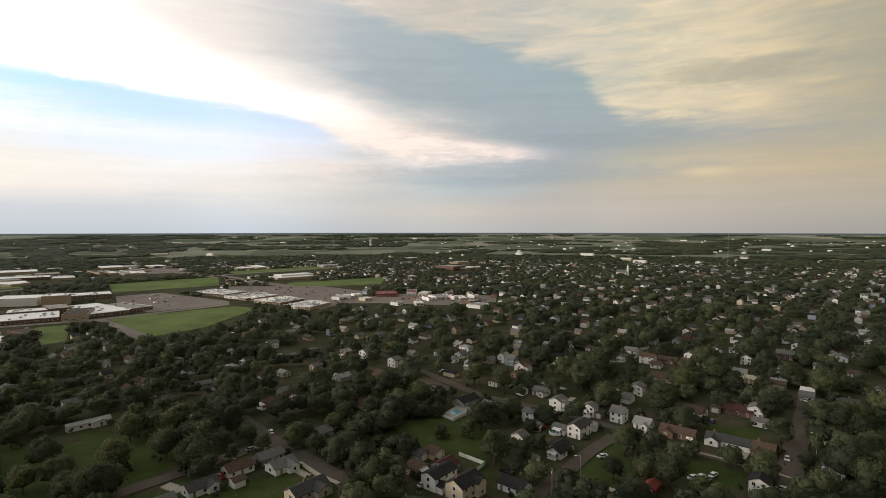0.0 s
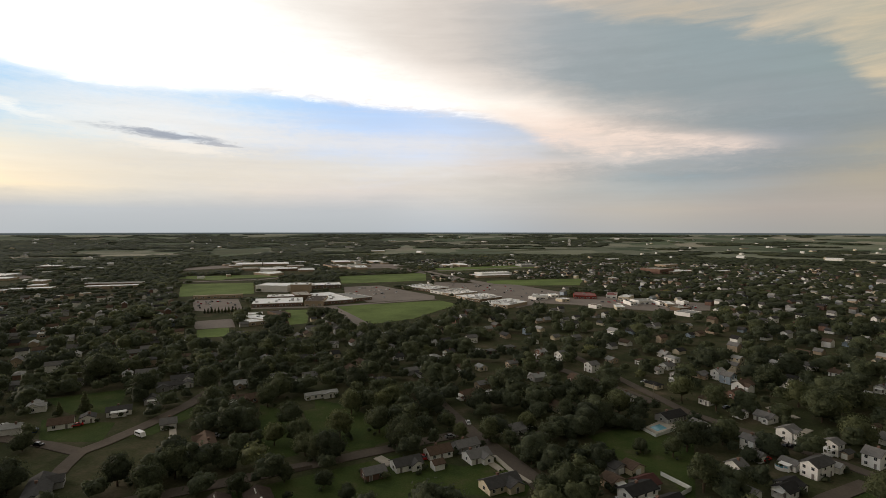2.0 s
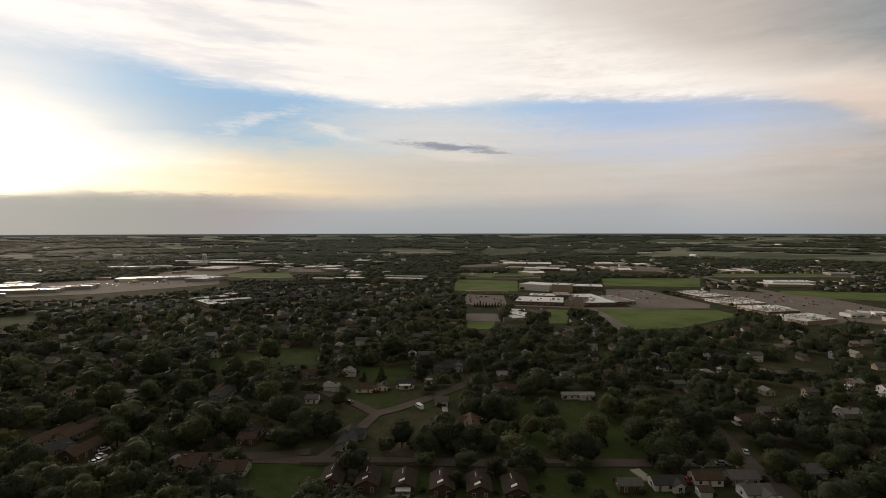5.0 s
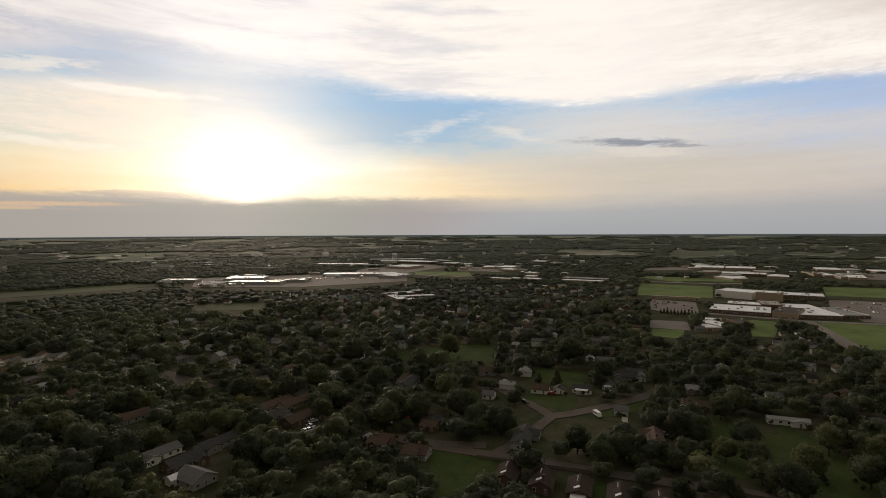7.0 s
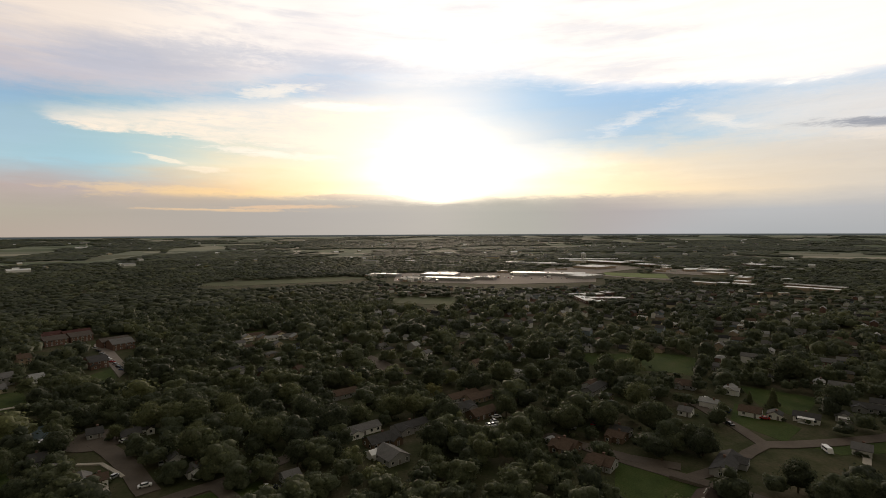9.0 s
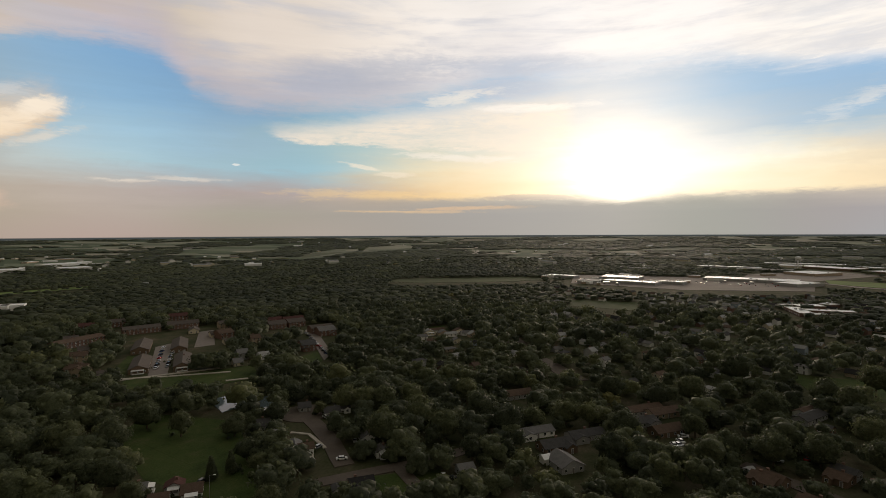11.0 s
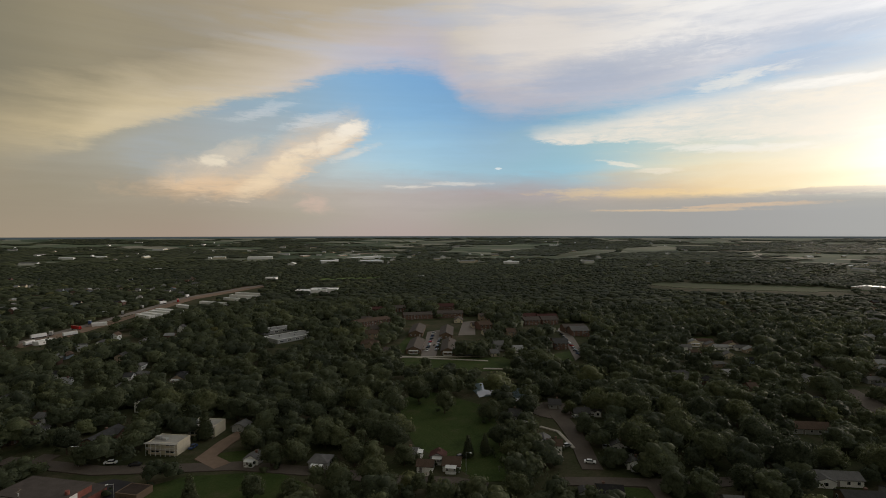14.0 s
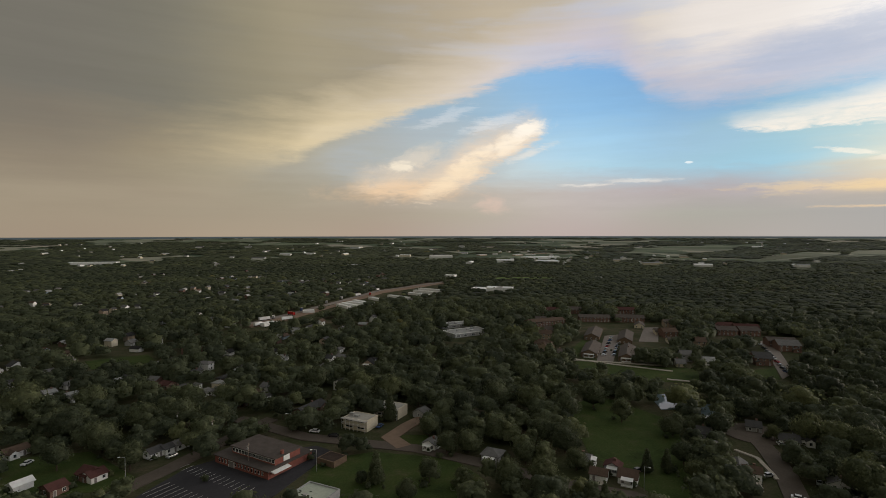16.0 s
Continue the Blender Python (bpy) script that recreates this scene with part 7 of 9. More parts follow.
block("far_building", -670.8, 1120.7, 61.5, 21.4, 12.6, 3.6, "white", "ltgrey", "low commercial building with a pale flat roof", "building", 0, 0)
block("far_building", -663.4, 1158.4, 82.9, 24.2, 11.2, 3.6, "tan", "white", "low commercial building with a pale flat roof", "building", 0, 0)
block("far_building", -632.3, 944.3, 39.8, 10.9, 7, 3.6, "white", "white", "low commercial building with a pale flat roof", "building", 0, 0)
block("far_building", -639.2, 1228, 66.6, 19.2, 9.8, 3.6, "tan", "ltgrey", "low commercial building with a pale flat roof", "building", 0, 0)
block("far_building", -576.6, 1178.4, 83.8, 22.2, 8.4, 3.6, "white", "white", "low commercial building with a pale flat roof", "building", 0, 0)
block("far_building", -773.3, 548.8, 38.1, 34.5, 19.3, 4, "tan", "white", "long pale works roof beyond the houses", "building", 0, 0)
block("far_building", -746.2, 572.0, 38.2, 34.2, 17.6, 4, "tan", "white", "long pale works roof beyond the houses", "building", 0, 0)
block("far_building", -858.5, 451.2, 36.1, 40.9, 16.0, 4, "tan", "white", "long pale works roof beyond the houses", "building", 0, 0)
block("far_building", -845.2, 478.5, 39.9, 20.6, 17.6, 4, "tan", "white", "long pale works roof beyond the houses", "building", 0, 0)
block("far_building", -826.6, 498.6, 41.5, 31.5, 20.0, 4, "tan", "white", "long pale works roof beyond the houses", "building", 0, 0)
block("far_building", -872.5, 522.3, 41.7, 21.0, 24.4, 4, "tan", "white", "long pale works roof beyond the houses", "building", 0, 0)
block("far_building", -1146.7, 570.5, 54.9, 27.3, 51.8, 4, "tan", "white", "long pale works roof beyond the houses", "building", 0, 0)
block("far_building", -1055.2, 570.1, 34.4, 34.5, 34.9, 4, "tan", "white", "long pale works roof beyond the houses", "building", 0, 0)
block("far_building", -970.2, 571.5, 53.5, 19.5, 26.9, 4, "tan", "white", "long pale works roof beyond the houses", "building", 0, 0)
block("far_building", -1193.3, 533.0, 37.3, 13.2, 27.9, 4, "tan", "white", "long pale works roof beyond the houses", "building", 0, 0)
block("far_building", -913.8, 1030.2, 39.0, 61.9, 74.4, 4, "tan", "white", "low commercial building with a pale flat roof", "building", 0, 0)
block("far_building", -863.2, 1070.5, 39.2, 61.8, 70.0, 4, "tan", "white", "low commercial building with a pale flat roof", "building", 0, 0)
block("far_building", -675.0, 840.0, 72.9, 30.6, 57.3, 4, "tan", "white", "low commercial building with a pale flat roof", "building", 0, 0)
block("far_building", -677.3, 939.1, 37.4, 33.9, 37.4, 4, "tan", "white", "low commercial building with a pale flat roof", "building", 0, 0)
block("far_building", -810.7, 917.6, 39.6, 30.6, 52.6, 4, "tan", "stone", "low commercial building with a pale flat roof", "building", 0, 0)
block("far_building", -738.6, 890.6, 38.0, 31.7, 43.8, 4, "tan", "ltgrey", "low commercial building with a pale flat roof", "building", 0, 0)
block("far_building", -753.1, 1202.1, 40.0, 42.6, 72.7, 4, "tan", "white", "low commercial building with a pale flat roof", "building", 0, 0)
block("far_building", -723.5, 1233.7, 48.4, 27.3, 65.8, 4, "tan", "ltgrey", "low commercial building with a pale flat roof", "building", 0, 0)
block("far_building", -669.8, 1243.8, 45.7, 30.2, 59.4, 4, "tan", "white", "low commercial building with a pale flat roof", "building", 0, 0)
block("far_building", -683.8, 1063.8, 50.2, 19.7, 76.3, 4, "tan", "dkgrey", "low commercial building with a pale flat roof", "building", 0, 0)
block("far_building", -655.5, 1056.3, 52.9, 17.1, 72.2, 4, "tan", "white", "low commercial building with a pale flat roof", "building", 0, 0)
block("far_building", -620.0, 1040.8, 48.8, 19.0, 69.8, 4, "tan", "ltgrey", "low commercial building with a pale flat roof", "building", 0, 0)
block("far_building", -768.1, 1021.7, 38.1, 39.7, 45.5, 4, "tan", "stone", "low commercial building with a pale flat roof", "building", 0, 0)
block("far_building", -437.4, 1187.0, 48.2, 21.3, 51.3, 4, "tan", "white", "low commercial building with a pale flat roof", "building", 0, 0)
block("far_building", -412.8, 1205.9, 35.5, 25.3, 79.9, 4, "tan", "white", "low commercial building with a pale flat roof", "building", 0, 0)
block("far_building", -267.4, 957.0, 42.4, 69.3, 40.7, 4, "tan", "white", "low commercial building with a pale flat roof", "building", 0, 0)
patch("apartment_lot", [(-254.8, -278), (-326.6, -346.9), (-345.7, -346.1), (-265.5, -272.8)], LOT, "pale parking lot between apartment blocks", "parking lot", 0.242)
patch("apartment_lot", [(-334.7, -315.9), (-390, -361.9), (-402.1, -355.9), (-347.6, -307)], LOT, "pale parking lot between apartment blocks", "parking lot", 0.246)
patch("apartment_lot", [(-327, -193.2), (-425, -271.3), (-445, -274.5), (-349.5, -199.7)], LOT, "pale parking lot between apartment blocks", "parking lot", 0.25)
house(-259.9, -291.4, 133, 11.3, 38.0, 1.5, "brown", "taupe", "c", kind="house", label="long low apartment block with a brown-grey gabled roof")
house(-304.1, -338.5, 133, 12.2, 39.6, 1.5, "brown", "taupe", "c", kind="house", label="long low apartment block with a brown-grey gabled roof")
house(-274.8, -269.7, 133, 10.6, 40.0, 1.5, "brown", "taupe", "c", kind="house", label="long low apartment block with a brown-grey gabled roof")
house(-317.0, -313.7, 133, 11.3, 40.2, 1.5, "brown", "taupe", "c", kind="house", label="long low apartment block with a brown-grey gabled roof")
KEEP_AREAS.append([(-235.7, -278.6), (-348.5, -403.4), (-429, -370.8), (-345.9, -298), (-318, -302.3), (-270.9, -257.8)])
opening_area(KEEP_AREAS[-1], 0.05)
KEEP_AREAS.append([(-329.1, -216), (-442.1, -286.9), (-477.3, -264), (-406.7, -224), (-373.1, -221.6), (-322.3, -182), (-310.9, -185)])
opening_area(KEEP_AREAS[-1], 0.05)
KEEP_AREAS.append([(-392.3, -290.1), (-459.9, -341), (-503.3, -319.5), (-429.4, -271.7)])
opening_area(KEEP_AREAS[-1], 0.05)
house(-424.4, -299.9, 144.8, 16.6, 14, 2, "brick", "taupe", "l", kind="house", label="two-storey long brick apartment row with a brown-grey gabled roof")
house(-439.7, -289.4, 144.7, 16.4, 14, 2, "brick", "taupe", "l", kind="house", label="two-storey long brick apartment row with a brown-grey gabled roof")
house(-368.8, -406.4, 147.1, 30.7, 12, 2, "brick", "taupe", "l", kind="house", label="two-storey long brick apartment row with a brown-grey gabled roof")
house(-399.6, -389.2, 139.2, 27.1, 12, 2, "brick", "taupe", "l", kind="house", label="two-storey long brick apartment row with a brown-grey gabled roof")
house(-312.8, -408.8, 177.1, 39.2, 12, 2, "brick", "brown", "l", kind="house", label="two-storey long brick apartment row with a brown-grey gabled roof")
house(-350.8, -220.2, 137.2, 10.9, 16, 2, "brick", "dkgrey", "l", kind="house", label="two-storey long brick apartment row with a brown-grey gabled roof")
house(-408.8, -237.4, 139.3, 15.2, 16, 2, "brick", "grey", "l", kind="house", label="two-storey long brick apartment row with a brown-grey gabled roof")
house(-372.6, -315.7, 153.6, 12.2, 14, 2, "brick", "brown", "l", kind="house", label="two-storey long brick apartment row with a brown-grey gabled roof")
house(-242.8, -325.8, 113.9, 12.4, 10, 2, "tan", "brown", "l", kind="house", label="two-storey long brick apartment row with a brown-grey gabled roof")
house(-269.8, -358.5, 130.7, 12.1, 10, 2, "tan", "brown", "l", kind="house", label="two-storey long brick apartment row with a brown-grey gabled roof")
house(-312.2, -250.6, 140.5, 7.4, 10, 2, "grey", "grey", "l", kind="house", label="two-storey long brick apartment row with a brown-grey gabled roof")
house(-311.5, -419.2, 143, 10.1, 11, 2, "tan", "taupe", "l", kind="house", label="two-storey tan apartment house with a brown-grey gabled roof")
house(-244.0, -324.1, 133, 7.0, 12, 2, "tan", "brown", "c", kind="house", label="two-storey tan apartment house with a brown-grey gabled roof")
house(-285.9, -370.9, 143, 9.2, 12, 2, "tan", "taupe", "l", kind="house", label="two-storey tan apartment house with a brown-grey gabled roof")
house(-244.1, -301.1, 143, 7.6, 10, 1, "cream", "taupe", "l", kind="house", label="low apartment house with pale walls and a brown-grey gabled roof")
house(-382.6, -361.2, 133, 8.8, 14, 1, "cream", "taupe", "c", kind="house", label="low apartment house with pale walls and a brown-grey gabled roof")
house(-373.7, -328.0, 143, 8.2, 12, 1, "cream", "taupe", "l", kind="house", label="low apartment house with pale walls and a brown-grey gabled roof")
house(-353.8, -294.6, 143, 11.4, 12, 1, "cream", "taupe", "l", kind="house", label="low apartment house with pale walls and a brown-grey gabled roof")
house(-412.0, -351.2, 143, 10.0, 12, 2, "tan", "taupe", "l", kind="house", label="two-storey tan apartment house with a brown-grey gabled roof")
house(-318.1, -236.2, 143, 7.2, 10, 1, "white", "ltgrey", "l", kind="house", label="low apartment house with pale walls and a brown-grey gabled roof")
house(-296.1, -241.5, 143, 6.0, 9, 1, "cream", "grey", "l", kind="house", label="low apartment house with pale walls and a brown-grey gabled roof")
house(-361.1, -276.7, 143, 7.4, 10, 2, "tan", "brown", "l", kind="house", label="two-storey tan apartment house with a brown-grey gabled roof")
house(-364.2, -468.0, 143, 23.0, 12, 2, "brick", "maroon", "l", kind="house", label="long red-brick apartment row with a brown-grey gabled roof")
house(-387.4, -459.2, 143, 19.3, 12, 2, "brick", "taupe", "l", kind="house", label="long red-brick apartment row with a brown-grey gabled roof")
house(-433.2, -431.8, 143, 23.2, 12, 2, "brick", "maroon", "l", kind="house", label="long red-brick apartment row with a brown-grey gabled roof")
house(-440.0, -315.8, 143, 18.3, 12, 2, "brick", "maroon", "l", kind="house", label="long red-brick apartment row with a brown-grey gabled roof")
house(-450.2, -299.1, 143, 20.2, 12, 2, "brick", "maroon", "l", kind="house", label="long red-brick apartment row with a brown-grey gabled roof")
house(-420.0, -249.5, 143, 20.6, 12, 2, "brick", "taupe", "l", kind="house", label="long red-brick apartment row with a brown-grey gabled roof")
ribbon("pavement", [(-246.6, -291.2), (-260.0, -267.4), (-281.6, -236.3)], 2.4, CONCRETE, "pale footpath across the grass", 0.47, "pavement", False)
patch("lawn", [(-229.6, -270.9), (-248.3, -290.1), (-263.4, -265.4), (-301.1, -233.6), (-276.7, -210.1), (-249.3, -226.4)], LAWN, "open grass between the apartments and the woods", "lawn", 0.12)
hall_lot = patch("brick_building_lot", [(21.6, -198.2), (3.7, -217.9), (-9, -221.9), (-46.1, -217.5), (-51.1, -208.6), (-22.4, -180), (-20.3, -177.7)], NEW_ASPHALT, "dark asphalt lot with white bay lines", "parking lot", 0.254)
brick_hall(-14.9, -206.5, 123.5, 30.3, 22)
bay_lines(hall_lot, -14.9, -206.5, 123.5, [(-22, 18, 9.0, 0.32), (-14, 8, 22.0, 0.32), (-14, 8, 27.2, 0.32), (-24, -6, 38.0, 0.32)])
flat_block(-66.1, -228.2, 128, 13, 9, "cream", "stone", "two-storey cream apartment block with a gallery")
flat_block(-84.8, -237.2, 128, 13, 9, "cream", "stone", "two-storey cream apartment block with a gallery")
block("metal_hall", -29.7, -165.8, 128, 13, 12, 3.6, "grey", "green", "grey hall with a pale green metal roof", "building", 1, 1)
block("flat_shelter", -45.0, -196.8, 123.5, 8.6, 7.5, 2.2, "brown", "dkbrown", "small low shelter with a flat brown roof", "shelter", 0, 0, 0.2)
house(-81.1, 176.5, 49.5, 10.6, 6.6, 1, "white", "dkgrey", "l")
house(-73.7, 190.4, 49.5, 9.8, 6.6, 1, "white", "brown", "l")
house(-70.8, 181, 49.5, 4.2, 4.1, 1, "white", "brown", "l", kind="shed")
house(-58, 192.6, 49.5, 9.2, 7.4, 1, "white", "grey", "l", "g")
house(-65.6, 200.6, 49.5, 9.9, 6.6, 1, "grey", "grey", "l")
house(-89.4, 165.6, 49.5, 7.9, 5.7, 1, "brick", "grey", "l")
house(-43.6, 174.2, 49.5, 13.1, 7.4, 1, "cream", "dkgrey", "l")
house(1.2, 181.4, 49.5, 11.8, 6.6, 2, "white", "black", "l", "p")
house(10.1, 174.3, 49.5, 11.3, 7.4, 2, "cream", "black", "l")
house(3.6, 192.1, 49.5, 7.8, 7.4, 1, "grey", "maroon", "l")
house(-1.4, 204.5, 49.5, 6.4, 5.7, 1, "cream", "brown", "c", kind="garage")
house(-7.3, 202.7, 49.5, 6.4, 4.9, 1, "grey", "dkgrey", "c", kind="garage")
house(-7.6, 190, 49.5, 6.2, 5.7, 1.5, "tan", "brown", "c")
house(22.6, 176.7, -40.5, 9.7, 6.6, 1, "white", "black", "l")
house(33, 199.2, -40.5, 4.9, 4.1, 1, "white", "grey", "l", kind="shed")
house(43.6, 204.7, -40.5, 6, 5.7, 1, "white", "black", "c")
house(49.6, 210, 49.5, 7.4, 5.7, 1, "white", "black", "l")
house(56.3, 224.4, -40.5, 6, 5.7, 2, "white", "dkgrey", "c")
house(63, 227.2, 49.5, 8.3, 6.6, 2, "white", "dkgrey", "l")
house(50.6, 229.2, -40.5, 6.1, 5.7, 1, "white", "grey", "l", "p")
house(43.6, 232.8, 49.5, 4.8, 4.9, 1, "grey", "grey", "c", kind="garage")
house(43.4, 243.4, 49.5, 6, 5.7, 2, "white", "grey", "c")
house(60.5, 260.1, 49.5, 7, 6.6, 2, "white", "grey", "l", "p")
house(51.6, 282.5, -40.5, 7.9, 6.6, 1, "white", "grey", "l")
house(45, 284.4, 49.5, 5.5, 4.9, 1, "white", "grey", "c", kind="garage")
house(26, 258.5, 49.5, 6.5, 6.6, 1.5, "white", "grey", "c")
house(14.6, 267.8, 49.5, 13, 7.4, 1, "grey", "black", "l")
house(48.2, 346, 49.5, 6.3, 6.6, 2, "blue", "grey", "c")
house(53.7, 328.8, 49.5, 9.5, 7.4, 2, "white", "brown", "l")
house(48.3, 318, 49.5, 8.9, 6.6, 1, "brick", "brown", "l")
house(69.8, 250.9, -40.5, 6, 4.9, 2, "white", "grey", "c")
house(80.6, 242.7, -40.5, 6, 7.4, 2, "white", "grey", "l")
house(89.1, 234.4, -40.5, 7.1, 7.4, 1, "white", "ltgrey", "l", "g")
house(100.4, 224.1, -40.5, 14.1, 7.4, 1, "brick", "brown", "l", "g")
house(114.8, 215.8, -40.5, 11.1, 7.4, 1, "white", "dkgrey", "l")
house(120.9, 210.2, -40.5, 6, 7.4, 1, "white", "dkgrey", "l", "g")
house(126.6, 205.6, -40.5, 7.7, 7.4, 1, "brick", "brown", "l")
house(106.4, 174.7, -40.5, 6, 6.6, 2, "white", "black", "c")
house(69.6, 175.8, -40.5, 4.2, 5.7, 1, "red", "red", "c", kind="garage")
house(142.2, 251.6, -40.5, 12.6, 6.6, 1, "brick", "maroon", "l")
house(144, 236.7, -40.5, 6, 5.7, 1, "white", "grey", "l")
house(153.6, 248.6, 49.5, 7.9, 6.6, 2, "white", "grey", "l")
house(120.2, 250.2, -40.5, 7.4, 6.6, 1, "white", "brown", "l")
house(104.4, 282.9, -40.5, 6.8, 6.6, 2, "white", "grey", "c")
house(98.5, 271.2, 49.5, 7.4, 4.9, 1, "white", "grey", "c", kind="garage")
house(180.6, 321.6, -40.5, 10.4, 6.6, 1, "white", "ltgrey", "l")
house(180.4, 304.9, -40.5, 7.2, 6.6, 1, "yellow", "cream", "l")
house(189.1, 295.5, -40.5, 8.1, 6.6, 1, "white", "brown", "l")
house(190.4, 273.4, -40.5, 6.6, 7.4, 1, "grey", "grey", "l")
house(204, 261.2, -40.5, 7.2, 7.4, 1, "grey", "dkgrey", "l")
house(161.2, 215.2, -40.5, 6, 5.7, 1, "white", "green", "l")
house(141.1, 187, -40.5, 6, 5.7, 1, "white", "grey", "c")
house(-55.8, 224.5, -40.5, 7.5, 7.4, 1, "grey", "grey", "c")
house(-41.4, 261, -40.5, 9.1, 6.6, 1, "cream", "brown", "l")
house(-90.5, 262.3, -40.5, 8.2, 6.6, 1, "brick", "brown", "c")
house(-84.6, 266.6, 49.5, 6.4, 6.6, 1, "brick", "brown", "l")
house(-160.6, 236.5, 49.5, 16.9, 4.1, 1, "white", "ltgrey", "l")
house(-56.2, 364.5, -40.5, 7.9, 5.7, 2, "white", "grey", "c")
house(-33.9, 342.6, -40.5, 7, 6.6, 2, "white", "grey", "c")
house(-38.4, 313.9, -40.5, 12.5, 7.4, 1, "brick", "brown", "l")
house(-11.1, 291.6, -40.5, 8.2, 6.6, 1, "white", "grey", "l")
house(11, 366.8, -40.5, 7.1, 6.6, 1, "white", "grey", "c")
house(4.8, 354.3, -40.5, 6.5, 5.7, 1, "white", "grey", "l")
house(131.3, 368.4, -40.5, 8.3, 7.4, 2, "white", "grey", "l")
house(136.2, 351.1, -40.5, 9.2, 7.4, 2, "white", "brown", "l")
house(149.8, 350.4, -40.5, 11.9, 7.4, 1, "brick", "brown", "l")
house(128.8, 307.8, -40.5, 13.1, 8.2, 1, "tan", "brown", "l")
house(234.3, 358.6, -40.5, 10.3, 7.4, 2, "brick", "grey", "l")
house(149.8, 298.8, -40.5, 6, 5.7, 1, "white", "dkgrey", "c")
house(164.8, 284.8, -40.5, 6, 5.7, 1, "white", "grey", "c")
house(185.9, 368.2, -40.5, 6, 5.7, 2, "white", "grey", "c")
house(211, 380, -40.5, 6, 5.7, 1, "white", "grey", "l")
house(201.7, 348, -40.5, 6.5, 5.7, 2, "white", "grey", "c")
house(235.6, 282.3, -40.5, 6, 5.7, 1, "white", "grey", "c")
house(161.6, 348.8, -40.5, 6, 6.6, 1, "white", "brown", "l")
house(207.8, 319, -40.5, 6, 5.7, 2, "white", "grey", "c")
house(97.1, 399.6, -40.5, 7.5, 6.6, 1, "white", "grey", "l")
house(107.9, 386.4, -40.5, 6.1, 6.6, 1, "white", "brown", "l")
house(88.8, 419.8, -40.5, 8.9, 6.6, 1, "white", "grey", "l")
house(-245.2, 156, 49.5, 9.4, 7.4, 1, "white", "brown", "l")
house(-241.2, 165.6, 49.5, 6, 5.7, 1, "white", "dkgrey", "c")
house(-236.7, 177.9, 49.5, 10.5, 6.6, 1, "white", "dkgrey", "l", "p")
house(-200, 174.1, 49.5, 6.5, 6.6, 1, "white", "grey", "l", "g")
house(-171.6, 163.5, -40.5, 14.7, 6.6, 1, "tan", "brown", "l")
house(-196, 209.4, 49.5, 6, 5.7, 1, "white", "brown", "c")
house(-190.6, 215.8, 49.5, 9.3, 6.6, 1, "brick", "brown", "l")
house(-212.8, 235, 49.5, 8.5, 6.6, 1, "tan", "ltgrey", "l")
house(-188.4, 116.8, 139.5, 19.2, 7.4, 1, "grey", "dkgrey", "l")
house(-248.8, 217.3, 49.5, 12.9, 6.6, 1, "grey", "dkgrey", "l")
house(-242.6, 224.2, 49.5, 6, 4.9, 1, "white", "dkgrey", "c")
house(-236.6, 196, 49.5, 6.9, 5.7, 1, "grey", "dkgrey", "c")
house(-247.4, 125.2, 49.5, 6, 6.6, 1, "white", "grey", "l")
house(-290.8, 146.3, 49.5, 10.6, 7.4, 1, "grey", "brown", "l")
house(-286.9, 96.9, 139.5, 20, 7.4, 1, "grey", "dkgrey", "l")
house(-216.8, 80, 49.5, 7.4, 7.4, 1, "brown", "brown", "l")
house(-238, 66.9, 49.5, 6, 6.6, 1, "grey", "brown", "l")
house(-205.8, 53.3, 49.5, 8.6, 8.2, 1, "tan", "brown", "l")
house(-191.3, 62.8, 49.5, 6.3, 8.2, 1, "tan", "brown", "l")
house(-158.4, 87.6, 49.5, 7.8, 12.3, 1, "brick", "dkbrown", "c", "s")
house(-148.9, 96.4, 49.5, 7.9, 12.3, 1, "brick", "dkbrown", "c", "s")
house(-139.4, 105.2, 49.5, 7.9, 12.3, 1, "brick", "dkbrown", "c", "s")
house(-129.6, 114.3, 49.5, 8.1, 12.3, 1, "brick", "dkbrown", "c", "s")
house(-120.3, 123, 49.5, 8.1, 12.3, 1, "brick", "dkbrown", "c", "s")
house(-111.2, 131.4, 49.5, 8.2, 12.3, 1, "brick", "dkbrown", "c", "s")
house(-198.6, -10.3, 128, 9.8, 11.5, 1, "grey", "grey", "c")
house(-216, -16.8, 128, 14.1, 8.2, 1, "brown", "dkgrey", "l")
house(-203.2, -19.6, 128, 4.7, 4.1, 1, "white", "white", "l", kind="shed")
house(-232, -5.6, 128, 16.9, 7.4, 1, "grey", "dkgrey", "l")
house(-255.7, 18, 128, 16.2, 7.4, 1, "grey", "dkgrey", "l")
house(-273.1, 30.2, 128, 17.6, 8.2, 1, "tan", "brown", "l")
house(-247.7, 28.9, 128, 14.6, 7.4, 1, "brown", "brown", "l")
house(-184.1, -47.8, 128, 6, 5.7, 1, "grey", "grey", "l")
house(-190, -84.8, 128, 6, 5.7, 1, "white", "grey", "c")
house(-203.2, -96.9, 128, 6, 6.6, 1, "grey", "dkgrey", "c")
house(-160.7, -79.4, 128, 8.3, 7.4, 1, "brown", "black", "l")
house(-103.7, -170.9, 128, 7.3, 7.4, 1.5, "grey", "grey", "h", "p")
house(-103.2, -229.4, -142, 6.1, 6.6, 1, "grey", "grey", "l")
house(-87.2, -192.8, 128, 6, 5.7, 1, "white", "grey", "c")
house(-131.2, -140.3, 128, 6, 5.7, 1, "white", "brown", "l", "g")
house(-138.8, -133.6, 128, 6.6, 7.4, 1, "white", "brown", "l", "p")
house(-140.6, -143, 128, 6, 4.9, 1, "grey", "maroon", "c")
